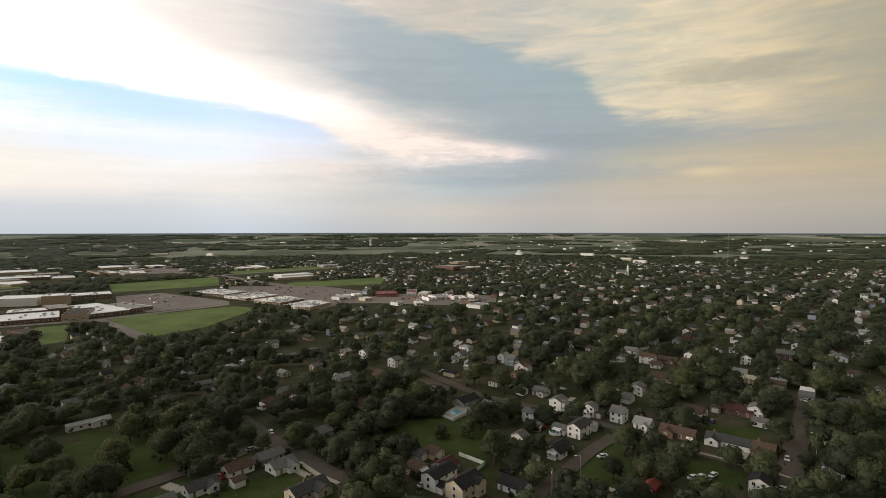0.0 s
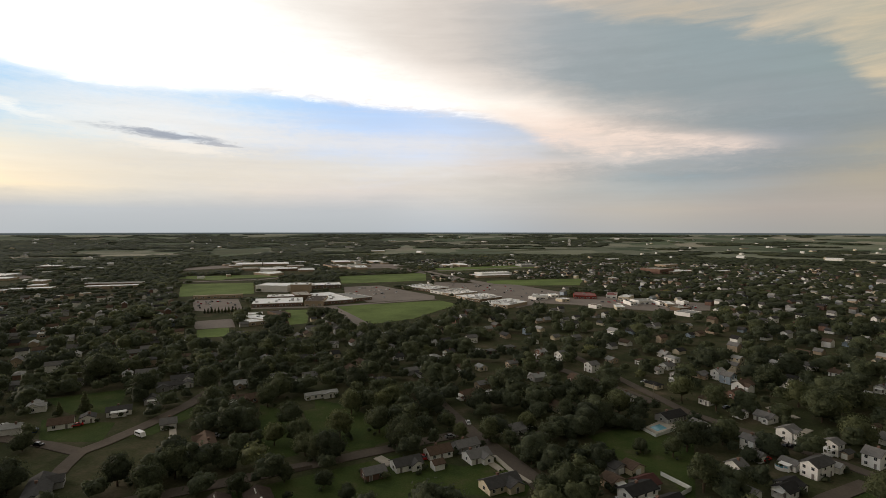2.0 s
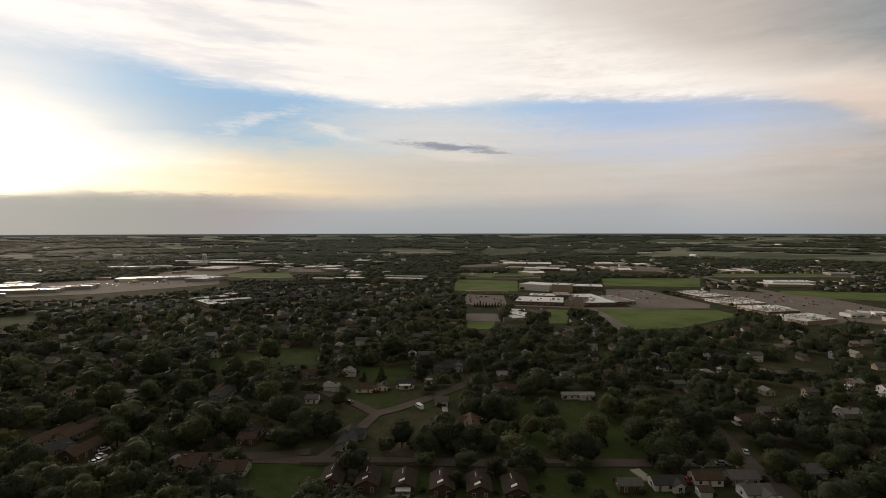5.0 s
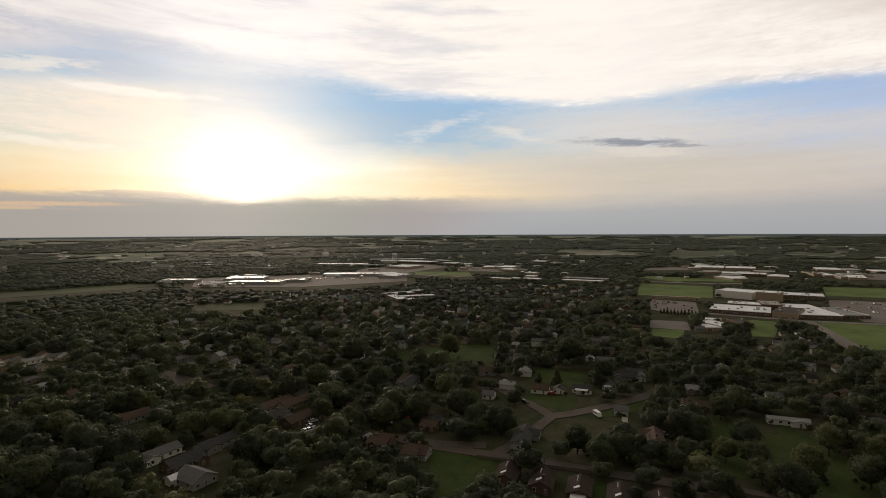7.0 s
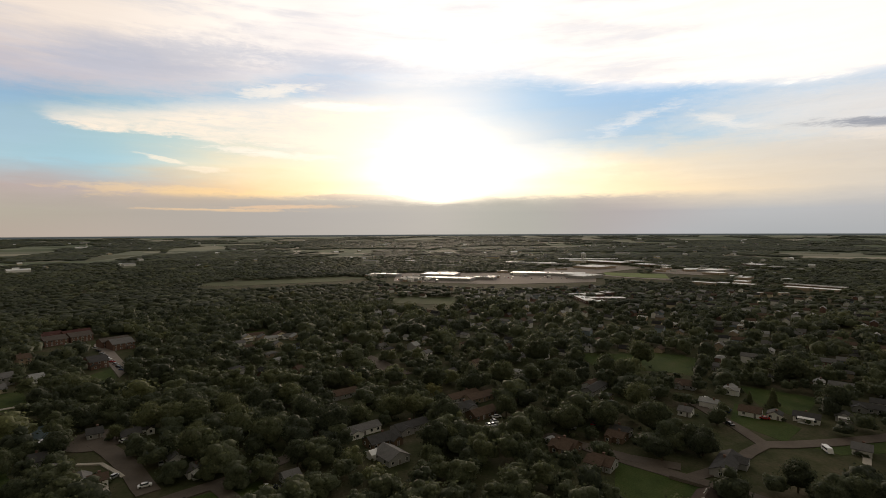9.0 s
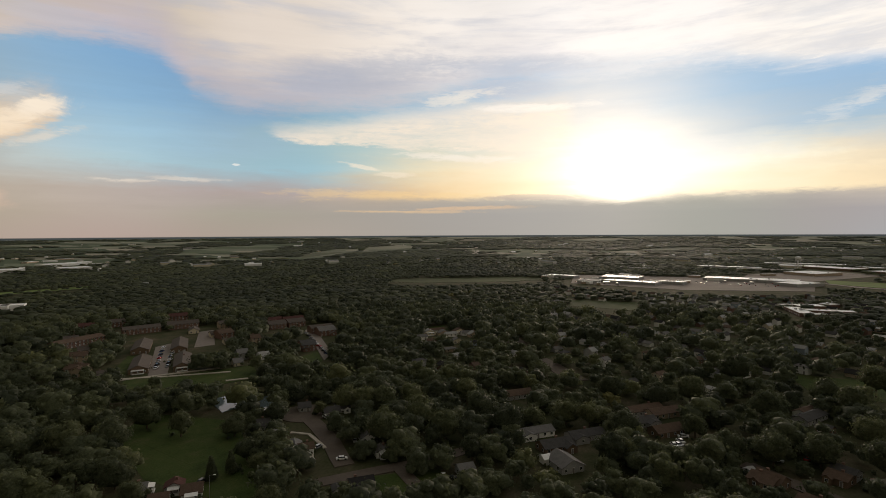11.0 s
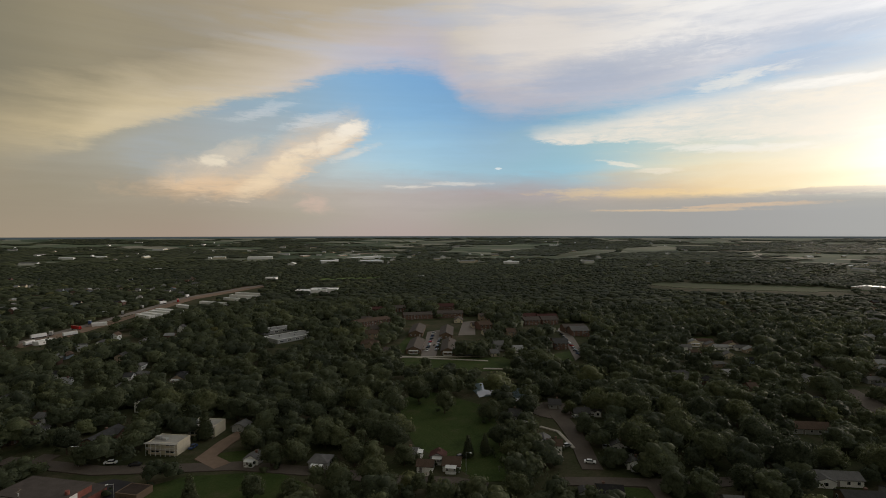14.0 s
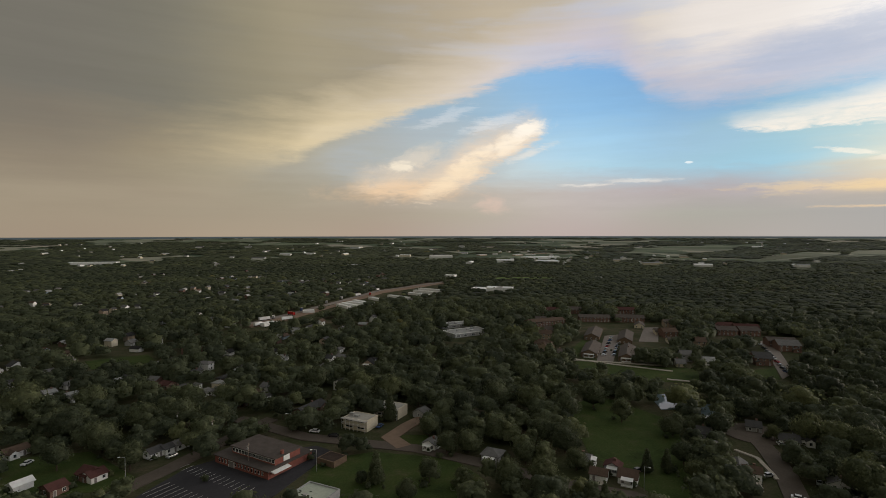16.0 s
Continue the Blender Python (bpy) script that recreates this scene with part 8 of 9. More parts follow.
house(-138.7, -152.8, -142, 6, 4.9, 1, "white", "grey", "c")
house(-189.3, -136.2, 128, 6, 7.4, 1, "white", "grey", "c")
house(-182.1, -121.1, 128, 6, 7.4, 1, "white", "grey", "c")
house(-183, -116.4, 128, 6, 5.7, 1, "white", "brown", "l", "g")
house(-200, -149.9, 128, 6, 7.4, 1, "grey", "dkgrey", "l")
house(-227.8, -145.7, 128, 6, 6.6, 1, "grey", "dkgrey", "l")
house(-225.8, -128.7, 128, 7.5, 7.4, 1, "white", "dkgrey", "l")
house(-233.2, -126.8, 128, 7.2, 6.6, 1, "white", "dkgrey", "l")
house(-201.4, -97.2, 128, 6, 7.4, 1, "white", "grey", "c")
house(-34.6, -289.5, -142, 8.4, 5.7, 1, "white", "grey", "l")
house(-21.8, -286.4, -142, 7.9, 6.6, 1, "brick", "brown", "l")
house(-55, -260, -142, 17.2, 7.4, 1, "brick", "dkgrey", "l")
house(-74.6, -291.9, 128, 6, 5.7, 2, "white", "black", "c")
house(104.8, -432.2, -142, 8.7, 5.7, 1.5, "white", "dkgrey", "c")
house(96.8, -381.7, -142, 7.6, 6.6, 1, "grey", "dkgrey", "l")
house(65, -259.9, -142, 8.5, 6.6, 1, "white", "brown", "l")
house(55.3, -224, -142, 6.4, 4.1, 1, "white", "white", "l", kind="shed")
house(43.3, -214.8, -142, 6, 6.6, 1, "brick", "maroon", "l")
house(38.5, -223, 128, 6.3, 6.6, 1, "brick", "maroon", "l")
house(32.2, -220.3, -142, 6, 6.6, 1, "white", "maroon", "l")
house(14.2, -234.4, -142, 6, 4.9, 1, "white", "dkgrey", "l")
house(9, -236.8, -142, 6, 4.9, 1, "white", "dkgrey", "l")
house(4.9, -239.5, -142, 6, 4.9, 1, "white", "grey", "l")
house(4.6, -327.2, -142, 8.3, 6.6, 1, "brick", "dkgrey", "l")
house(-6.7, -313.5, -142, 6, 5.7, 1, "white", "grey", "l")
house(16.2, -401.2, -142, 14.9, 4.9, 1, "white", "grey", "l")
house(71.4, -349.2, -142, 6, 6.6, 1, "white", "grey", "l")
house(38, -363.2, 128, 8.1, 6.6, 1, "white", "dkgrey", "l")
house(64, -364.4, -142, 6.7, 6.6, 1, "white", "grey", "l")
house(56.2, -334, -142, 6, 5.7, 1, "white", "grey", "l")
house(-14.1, -312.2, -142, 6, 4.9, 1, "white", "grey", "c")
house(-39.7, -309.6, -142, 6, 4.9, 1, "white", "grey", "c")
house(181.8, 325.4, -40.5, 10.9, 6.6, 1, "white", "brown", "l")
house(180.2, 305.5, -40.5, 7.6, 4.1, 1, "cream", "cream", "l")
house(191.4, 298.2, -40.5, 7.5, 5.7, 1, "white", "ltgrey", "l")
house(201.8, 311.8, -40.5, 6, 5.7, 2, "white", "grey", "c")
house(202.2, 260, -40.5, 9.1, 6.6, 1, "grey", "dkgrey", "l")
house(235.3, 281.8, -40.5, 6, 5.7, 1, "white", "grey", "c")
house(161.1, 215.8, -40.5, 6, 4.9, 1, "white", "green", "l")
house(141.6, 189, -40.5, 6, 6.6, 1, "white", "grey", "c")
house(120.8, 251.2, -40.5, 9.8, 6.6, 1, "white", "brown", "l")
house(31.3, 220.2, -40.5, 6, 4.9, 1, "white", "grey", "c")
house(197.4, 282.8, -40.5, 6, 4.9, 1, "white", "white", "l")
house(270.2, 355.4, -40.5, 7.9, 6.6, 1.5, "white", "grey", "c")
house(249.2, 317.2, -40.5, 6, 6.6, 1, "white", "brown", "l")
house(240.6, 334.5, -40.5, 6, 6.6, 1, "white", "grey", "l")
house(198, 381, -40.5, 7.5, 6.6, 1.5, "white", "dkgrey", "c")
house(167.6, 356.4, -40.5, 6.5, 6.6, 2, "white", "grey", "c")
house(137.4, 338.8, -40.5, 6.2, 6.6, 1, "white", "brown", "l")
house(121, 356.4, -40.5, 6, 6.6, 1.5, "white", "grey", "c")
house(239.8, 399.4, -40.5, 7.7, 6.6, 1, "white", "grey", "l")
house(260.8, 386.2, -40.5, 6.6, 6.6, 2, "white", "dkgrey", "c")
house(333.5, 409.1, -40.5, 6.6, 6.6, 1, "white", "grey", "c")
house(-228.7, -27.5, 128, 16.8, 7.4, 1, "white", "grey", "l")
house(-274.6, 21, 128, 19.3, 8.2, 1, "grey", "brown", "l")
house(-279.6, -46, 128, 20, 7.4, 1, "grey", "brown", "l")
house(-2, -312.5, -142, 6, 4.9, 1, "white", "grey", "c")
house(16.4, -339.6, 128, 7.4, 6.6, 1, "brick", "maroon", "l")
house(94.5, -379.4, -142, 6, 4.9, 1, "white", "grey", "l")
house(71, -349.5, -142, 6, 4.9, 1, "white", "ltgrey", "l")
house(59.7, -340.6, -142, 6, 4.1, 1, "white", "ltgrey", "l")
house(38.2, -362.7, -142, 7.3, 4.9, 1, "white", "ltgrey", "l")
house(-271.3, 93.7, 49.5, 6, 5.7, 1, "brown", "dkgrey", "l")
house(-294.5, 97.2, 139.5, 11.5, 6.6, 1, "white", "brown", "l")
house(-221.5, 83.2, 49.5, 7.9, 8.2, 1, "grey", "dkgrey", "l")
house(-206.7, 55.5, 49.5, 9.1, 8.2, 1, "brown", "brown", "l")
house(-190.8, 65.4, 49.5, 8.5, 8.2, 1, "grey", "brown", "l")
house(-284.8, 233, 49.5, 12.4, 6.6, 1, "white", "grey", "l")
house(-253.8, 230.7, 49.5, 11.7, 6.6, 1, "white", "dkgrey", "l")
house(-278, 279.2, 49.5, 11.5, 6.6, 1, "white", "grey", "l")
church(363.1, 1038.2, 50)
lattice_mast(740.5, 1368.4, 78)
patch("lawn", [(-431.5, -158.9), (-469.1, -167.2), (-489.7, -155), (-463.7, -144.7)], LAWN, "open mown lawn between houses", "lawn", 0.078)
house(-416.7, -150.6, 128, 8.9, 5.7, 1, "white", "grey", "l")
house(-436.4, -151, 128, 10.8, 5.7, 1, "cream", "ltgrey", "c")
house(-450, -147.8, 128, 12.7, 5.7, 1, "white", "brown", "l")
house(-439.1, -138.6, 128, 9.1, 5.7, 1, "tan", "grey", "c")
house(-435.8, -130.8, 128, 10.4, 5.7, 1, "white", "ltgrey", "l")
house(-447.5, -126.5, 128, 12.1, 5.7, 1, "cream", "brown", "c")
house(-444.4, -118.8, 128, 8.9, 5.7, 1, "white", "grey", "l")
house(-440, -110.8, 128, 10.2, 5.7, 1, "tan", "ltgrey", "c")
house(-404.6, -136.2, 128, 11.2, 5.7, 1, "white", "brown", "l")
house(-411, -117.5, 128, 8.2, 5.7, 1, "cream", "grey", "c")
car(-78.1, 211.3, 40, "silver")
car(-80.5, 187.8, 130, "red")
car(134.3, 202.6, 55, "white")
car(114.6, 204.1, 0, "black")
car(57.9, 252.9, 10, "black")
car(-7.2, 181.4, 50, "silver")
car(-204.1, 163.2, -10, "white", "van")
car(-48.7, -233.2, -35, "white")
car(-55, -224.2, -35, "black")
car(-61.3, -217.5, -35, "black")
car(-77.3, -226.1, 40, "blue")
car(-189.9, -115.3, -10, "silver")
car(-223.2, -130.7, 60, "white")
car(-201, -103.5, 30, "silver")
car(-149.7, -139.6, 0, "black")
car(55.1, 252.9, 50, "black")
car(63, 204.7, 20, "white")
car(93, 232.7, 60, "white")
car(90, 186.8, 30, "white")
car(98.2, 188.5, 40, "white")
car(94, 185.9, 120, "black")
car(189.3, 272, 140, "white")
car(150.8, 255.9, 50, "white")
car(116.7, 206.2, 50, "black")
car(173.5, 293.5, 50, "white")
car(73, 252.9, 140, "silver")
car(44.8, 234.7, 50, "red")
car(116.8, 178.2, 140, "white")
car(24.1, 190.8, 140, "black")
car(-30.7, 195.4, 50, "white")
car(-272, 148.9, 30, "white")
car(-234.8, 140.6, 10, "black")
car(-241.7, 161.4, 60, "red")
car(-173.4, 174.8, 20, "silver")
car(-276.4, 81.7, 30, "white")
car(-232.5, 65.8, 60, "silver")
car(-234.6, 109.5, 100, "white")
car(16, -234.1, 40, "white")
car(9, -231.9, 40, "silver")
car(59.9, -249.2, 60, "white")
car(80.9, -322.5, 30, "white")
car(-182.8, -100, 120, "white")
car(-180, -56.1, 20, "white")
car(-179.8, -53.3, 100, "black")
car(-236.7, 28.7, 20, "white")
car(-237.7, 30.5, 20, "silver")
car(-248.3, 33.6, 100, "white")
car(-241.9, 31.9, 30, "white")
car(-235.3, 33.6, 30, "silver")
car(-124.5, 311.6, 30, "white")
car(-47.8, 232.8, 40, "white")
car(-75.9, 229.6, 120, "white")
car(93, 187.2, 40, "white")
car(-187.5, 165.9, 20, "black")
car(-272.8, -290.1, 20, "white")
car(-279.5, -286.8, 20, "silver")
car(-280.4, -297, 20, "black")
car(-286.9, -293.4, 20, "black")
car(-288.4, -304.2, 20, "silver")
car(-294.7, -300.2, 20, "white")
car(-296.8, -311.8, 20, "red")
car(-302.8, -307.5, 20, "black")
car(-305.6, -319.8, 20, "black")
car(-311.4, -315, 20, "silver")
car(-314.9, -328.3, 20, "blue")
car(-320.4, -323, 20, "white")
car(-324.8, -337.2, 20, "white")
car(-329.9, -331.4, 20, "blue")
car(-410.8, -261.1, 70, "white")
car(-400.9, -252.2, 70, "black")
car(-391.6, -243.8, 70, "silver")
car(-382.7, -235.9, 70, "black")
car(-374.4, -228.3, 70, "white")
car(-366.4, -221.2, 70, "red")
car(-358.9, -214.5, 70, "silver")
car(-351.8, -208, 70, "black")
car(-345, -201.9, 70, "blue")
fence([(6.3, 206.8), (15.9, 198.2), (11.7, 191.7)], 1.6, TRIM, "white vinyl privacy fence round a lawn")
fence([(-2.5, 253.7), (5, 244.6), (18.8, 263.5)], 1.5, TRIM, "white fence round a swimming pool")
fence([(-183.6, 88.8), (-168.7, 105.9), (-153.7, 123.9)], 1.3, WOODPOLE, "long weathered wooden fence behind brick houses", 5.0)
fence([(-125.6, 154.9), (-116.6, 165.1)], 1.3, WOODPOLE, "weathered wooden fence along a lawn", 5.0)
patch("pool_deck", [(0.5, 254.5), (5.3, 247.6), (15.4, 263.5), (9, 269.5)], CONCRETE, "pale concrete pool deck", "deck", 0.33)
patch("swimming_pool", [(2.5, 255.3), (5.7, 251.4), (10, 256.9), (6.8, 261)], POOL, "rectangular blue swimming pool", "pool", 0.36)
round_pool(49.3, 229.5)
round_pool(48.1, 309, 3.2)
round_pool(40.4, 238.9, 2.6)
patch("pond", [(-233.5, -205.4), (-242.4, -200.1), (-236, -191.8), (-224.1, -182.8), (-214.9, -186.1), (-222, -197)], WATER, "still pond between trees reflecting the sky", "pond", 0.2)
patch("pond", [(-241, -185.1), (-248.3, -177.2), (-238, -169), (-228.8, -163.6), (-222.9, -169.1), (-231, -178)], WATER, "still pond between trees reflecting the sky", "pond", 0.2)
utility_pole(4.4, 293.6, 49.5)
utility_pole(36.5, 173.6, 89.5)
utility_pole(-17.7, -206.3, 49.5)
utility_pole(7.1, -257.6, 49.5)
utility_pole(-6.6, -240.2, 49.5)
street_lamp(49.6, 187.3, 200)
street_lamp(149.4, 207.8, 180)
street_lamp(132.1, 177.4, 180)
street_lamp(23.9, -217.4, 0)
street_lamp(-141.2, -128.1, 100)
street_lamp(-39.2, -238.6, 0)
street_lamp(-40.8, -193.4, 0)
water_tower(-1444.4, 422.1, 26, 6.5)
water_tower(-383.3, 2792.2, 32, 7.5, float(ground_height(np.array(2818.4))))
trailer(-68.8, -565, 20, 12, "white")
trailer(-78.6, -571.5, 75, 7, "silver")
trailer(-58.5, -533.1, 40, 9, "white")
trailer(-100.3, -589, 110, 12, "red")
trailer(-138.5, -669.6, 20, 7, "white")
trailer(-116.4, -615.5, 75, 9, "blue")
trailer(-155.6, -697.3, 40, 12, "white")
trailer(-186.3, -704.1, 110, 7, "silver")
trailer(-217.6, -728.2, 20, 9, "white")
trailer(-238, -734.4, 75, 12, "red")
trailer(-265.2, -780.5, 40, 7, "white")
trailer(-330.2, -874.3, 110, 9, "blue")
trailer(-90.2, -557.8, 20, 12, "white")
trailer(-157.3, -665.2, 75, 7, "silver")
trailer(-978.7, -46.6, 20, 12, "white")
trailer(-983.2, -33.5, 75, 12, "silver")
trailer(-977.2, -19.9, 40, 9, "white")
trailer(-960.7, -6.2, 110, 12, "white")
trailer(-942.6, 11.5, 20, 12, "silver")
trailer(-968, 48.9, 75, 9, "white")
trailer(-1002.9, 100.4, 40, 12, "white")
trailer(-1041, 190.8, 110, 12, "silver")
trailer(-1022.3, 231.9, 20, 9, "white")
trailer(-1087, -113.8, 75, 12, "white")
trailer(-1080.5, -99.1, 40, 12, "silver")
FAR_LOTS = []
FAR_LOTS.append([(-431, 697.8), (-396.8, 731.9), (-296.3, 649.7), (-326.3, 580.7)])
FAR_LOTS.append([(-523.2, 496.9), (-484.5, 524.2), (-432.8, 474.5), (-474.7, 451)])
FAR_LOTS.append([(-326.6, 812.2), (-201.5, 821.8), (-144.6, 702.6), (-254.1, 749.7)])
FAR_LOTS.append([(-177.5, 787.2), (-113.7, 750.6), (-116.8, 674.5), (-144, 628.2)])
FAR_LOTS.append([(-80.3, 689.2), (-20.4, 700.2), (28.4, 670.9), (-9.2, 657)])
FAR_LOTS.append([(5.1, 675.9), (56.1, 686.3), (52.4, 637.9), (14.1, 640.6)])
FAR_LOTS.append([(-974.1, -59.5), (-964.7, -15.2), (-1031.3, -16.2), (-1052.8, -64.2)])
FAR_LOTS.append([(-985.5, 139), (-970.2, 286.3), (-1033, 304.7), (-1059.7, 149.4)])
FAR_LOTS.append([(-987.4, -1418.2), (-1140.2, -1378.8), (-1215.8, -1470.4), (-1051.7, -1510.6)])

# ---------------------------------------------------------------- trees
TREE_RNG = np.random.default_rng(5)


def ico(level):
    b = bmesh.new()
    bmesh.ops.create_icosphere(b, subdivisions=level, radius=1.0)
    v = np.array([p.co[:] for p in b.verts])
    f = np.array([[p.index for p in q.verts] for q in b.faces])
    b.free()
    return v, f


ICO = {k: ico(k) for k in (1, 2)}
# for crowns further off, without the underside that nobody sees
_v, _f = ICO[1]
ICO[0] = (_v, _f[_v[_f][:, :, 2].mean(1) > -0.45])


def lumps(kind, rng, count=9):
    """Centres and radii of the masses that make up a crown, for a tree 1 high."""
    out = []
    if kind == "conifer":
        for k in range(7):
            out.append((rng.normal(0, 0.01), rng.normal(0, 0.01), 0.16 + k * 0.12, 0.20 * (1 - k / 7.6) + 0.02))
        return np.array(out)
    wide = {"round": 0.44, "wide": 0.54, "tall": 0.32}[kind]
    out.append((0, 0, 0.50, wide * 0.96))
    for k in range(count):
        a, up = k * 2.4 + rng.uniform(-0.4, 0.4), rng.uniform(0.0, 1.0)
        r = wide * (0.66 - 0.34 * up) * rng.uniform(0.8, 1.15)
        out.append((r * math.cos(a), r * math.sin(a), 0.30 + 0.50 * up, wide * rng.uniform(0.36, 0.52)))
    return np.array(out)


def crown_arrays(kind, rng, cards, size, core, count=9):
    """Leaf clumps as small bent cards round the lumps, over a dark core. Returns vertices and triangles."""
    L = lumps(kind, rng, count)
    vs, fs, n = [], [], 0
    bv, bf = ICO[core]
    for x, y, z, r in L:
        w = bv * (r * 0.84 * (1 + rng.normal(0, 0.12, (len(bv), 1)))) * (1, 1, 0.88) + (x, y, z)
        vs.append(w)
        fs.append(bf + n)
        n += len(w)
    if cards:
        pick = rng.choice(len(L), cards, p=L[:, 3] ** 2 / (L[:, 3] ** 2).sum())
        d = rng.normal(0, 1, (cards, 3))
        d[:, 2] = np.abs(d[:, 2]) * 0.9 - 0.25
        d /= np.linalg.norm(d, axis=1, keepdims=True)
        c = L[pick, :3] + d * (L[pick, 3] * rng.uniform(0.78, 1.18, cards))[:, None] * (1, 1, 0.9)
        nrm = d + rng.normal(0, 0.42, (cards, 3))
        nrm /= np.linalg.norm(nrm, axis=1, keepdims=True)
        t = np.cross(nrm, rng.normal(0, 1, (cards, 3)))
        t /= np.linalg.norm(t, axis=1, keepdims=True)
        s = np.cross(nrm, t)
        k = (size * rng.uniform(0.6, 1.3, cards))[:, None]
        q = np.stack([c - t * k, c + s * k * 0.7 + nrm * k * 0.15, c + t * k, c - s * k * 0.7 + nrm * k * 0.15], 1).reshape(-1, 3)
        i = np.arange(cards)[:, None] * 4 + n
        vs.append(q)
        fs += [np.concatenate([i, i + 1, i + 2], 1), np.concatenate([i, i + 2, i + 3], 1)]
    return np.concatenate(vs), np.concatenate(fs)


def mesh_from(name, v, f, mat, tint=None):
    me = bpy.data.meshes.new(name)
    me.vertices.add(len(v))
    me.vertices.foreach_set("co", np.ascontiguousarray(v, dtype=np.float32).ravel())
    me.loops.add(f.size)
    me.loops.foreach_set("vertex_index", np.ascontiguousarray(f, dtype=np.int32).ravel())
    me.polygons.add(len(f))
    me.polygons.foreach_set("loop_start", np.arange(0, f.size, 3, dtype=np.int32))
    me.polygons.foreach_set("use_smooth", np.ones(len(f), dtype=bool))
    me.materials.append(mat)
    if tint is not None:
        at = me.attributes.new("tint", "FLOAT", "POINT")
        at.data.foreach_set("value", tint.astype(np.float32))
    me.update(calc_edges=True)
    return me


def trunk_mesh(kind, rng):
    g = Geo()
    top = 0.85 if kind == "conifer" else 0.5
    g.tube((0, 0, 0), (0, 0, top * 0.5), 0.030, 0.022, 8)
    g.tube((0, 0, top * 0.5), (0, 0, top), 0.022, 0.010, 8)
    if kind != "conifer":
        for k in range(6):
            a = k * math.tau / 6 + rng.uniform(-0.3, 0.3)
            z = rng.uniform(0.2, 0.36)
            g.tube((0, 0, z), (0.22 * math.cos(a), 0.22 * math.sin(a), z + 0.2), 0.012, 0.005, 6)
    return g.mesh("trunk", BARK)


TREES = []
for kind_, many in (("round", 3), ("wide", 2), ("tall", 1), ("conifer", 1)):
    for _k in range(many):
        v_, f_ = crown_arrays(kind_, TREE_RNG, 1500, 0.030, 1, 12)
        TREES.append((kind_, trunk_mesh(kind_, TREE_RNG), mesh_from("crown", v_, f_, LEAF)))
KIND_WORDS = {"round": "full-crowned green broadleaf tree", "wide": "broad spreading green shade tree", "tall": "tall narrow green broadleaf tree", "conifer": "dark pointed conifer"}


def tree(x, y, h, kind="round", turn=0.0, pick=0, z=0.0):
    """A single tree of that height."""
    choices = [t for t in TREES if t[0] == kind]
    _, trunk, crown = choices[pick % len(choices)]
    ob = base("tree", x, y, turn, KIND_WORDS[kind] + " standing in the grass", "tree", "neighbourhood trees", z)
    ob.scale = (h, h, h)
    part("trunk", trunk, ob)
    part("crown", crown, ob)
    return ob


def free(x, y, spare=0.0):
    """Which of the points are clear of houses, roads and open ground."""
    order = np.argsort(x)
    xs, ys = x[order], y[order]
    ok = np.ones(len(x), bool)

    def span(lo, hi):
        return slice(*np.searchsorted(xs, (lo, hi)))
    for cx, cy, r in KEEP_OFF:
        w = span(cx - r - spare, cx + r + spare)
        ok[w] &= (xs[w] - cx) ** 2 + (ys[w] - cy) ** 2 > (r + spare) ** 2
    for x0, y0, x1, y1, half in KEEP_LINES:
        reach = half + spare * 0.6
        w = span(min(x0, x1) - reach, max(x0, x1) + reach)
        dx_, dy_ = x1 - x0, y1 - y0
        t = np.clip(((xs[w] - x0) * dx_ + (ys[w] - y0) * dy_) / max(dx_ * dx_ + dy_ * dy_, 1e-6), 0, 1)
        ok[w] &= (xs[w] - x0 - t * dx_) ** 2 + (ys[w] - y0 - t * dy_) ** 2 > reach ** 2
    for pts in KEEP_AREAS:
        w = span(min(p[0] for p in pts), max(p[0] for p in pts))
        px, py = xs[w], ys[w]
        within = np.zeros(len(px), bool)
        for (xa, ya), (xb, yb) in zip(pts, pts[1:] + pts[:1]):
            if ya != yb:
                within ^= ((ya > py) != (yb > py)) & (px < (xb - xa) * (py - ya) / (yb - ya) + xa)
        ok[w] &= ~within
    out = np.empty(len(x), bool)
    out[order] = ok
    return out


def smooth_noise(x, y, size, seed):
    """Value noise between 0 and 1 with features of that size in metres."""
    rng = np.random.default_rng(seed)
    table = rng.random((128, 128))
    u, v = x / size + 500, y / size + 500
    i, j = np.floor(u).astype(int), np.floor(v).astype(int)
    a, b = u - i, v - j
    a, b = a * a * (3 - 2 * a), b * b * (3 - 2 * b)
    i0, i1, j0, j1 = i % 128, (i + 1) % 128, j % 128, (j + 1) % 128
    return (table[i0, j0] * (1 - a) + table[i1, j0] * a) * (1 - b) + (table[i0, j1] * (1 - a) + table[i1, j1] * a) * b


def scatter(rng, r0, r1, gap):
    """A jittered grid of points in a ring round the origin, within the view's sweep."""
    n = int(2 * r1 / gap) + 1
    gx, gy = np.meshgrid(np.arange(n) * gap - r1, np.arange(n) * gap - r1)
    x = gx.ravel() + rng.uniform(-0.48, 0.48, n * n) * gap
    y = gy.ravel() + rng.uniform(-0.48, 0.48, n * n) * gap
    d, a = np.hypot(x, y), np.degrees(np.arctan2(-x, y)) % 360
    ok = (d > r0) & (d <= r1) & ((a < 200) | (a > 314))
    return x[ok], y[ok]


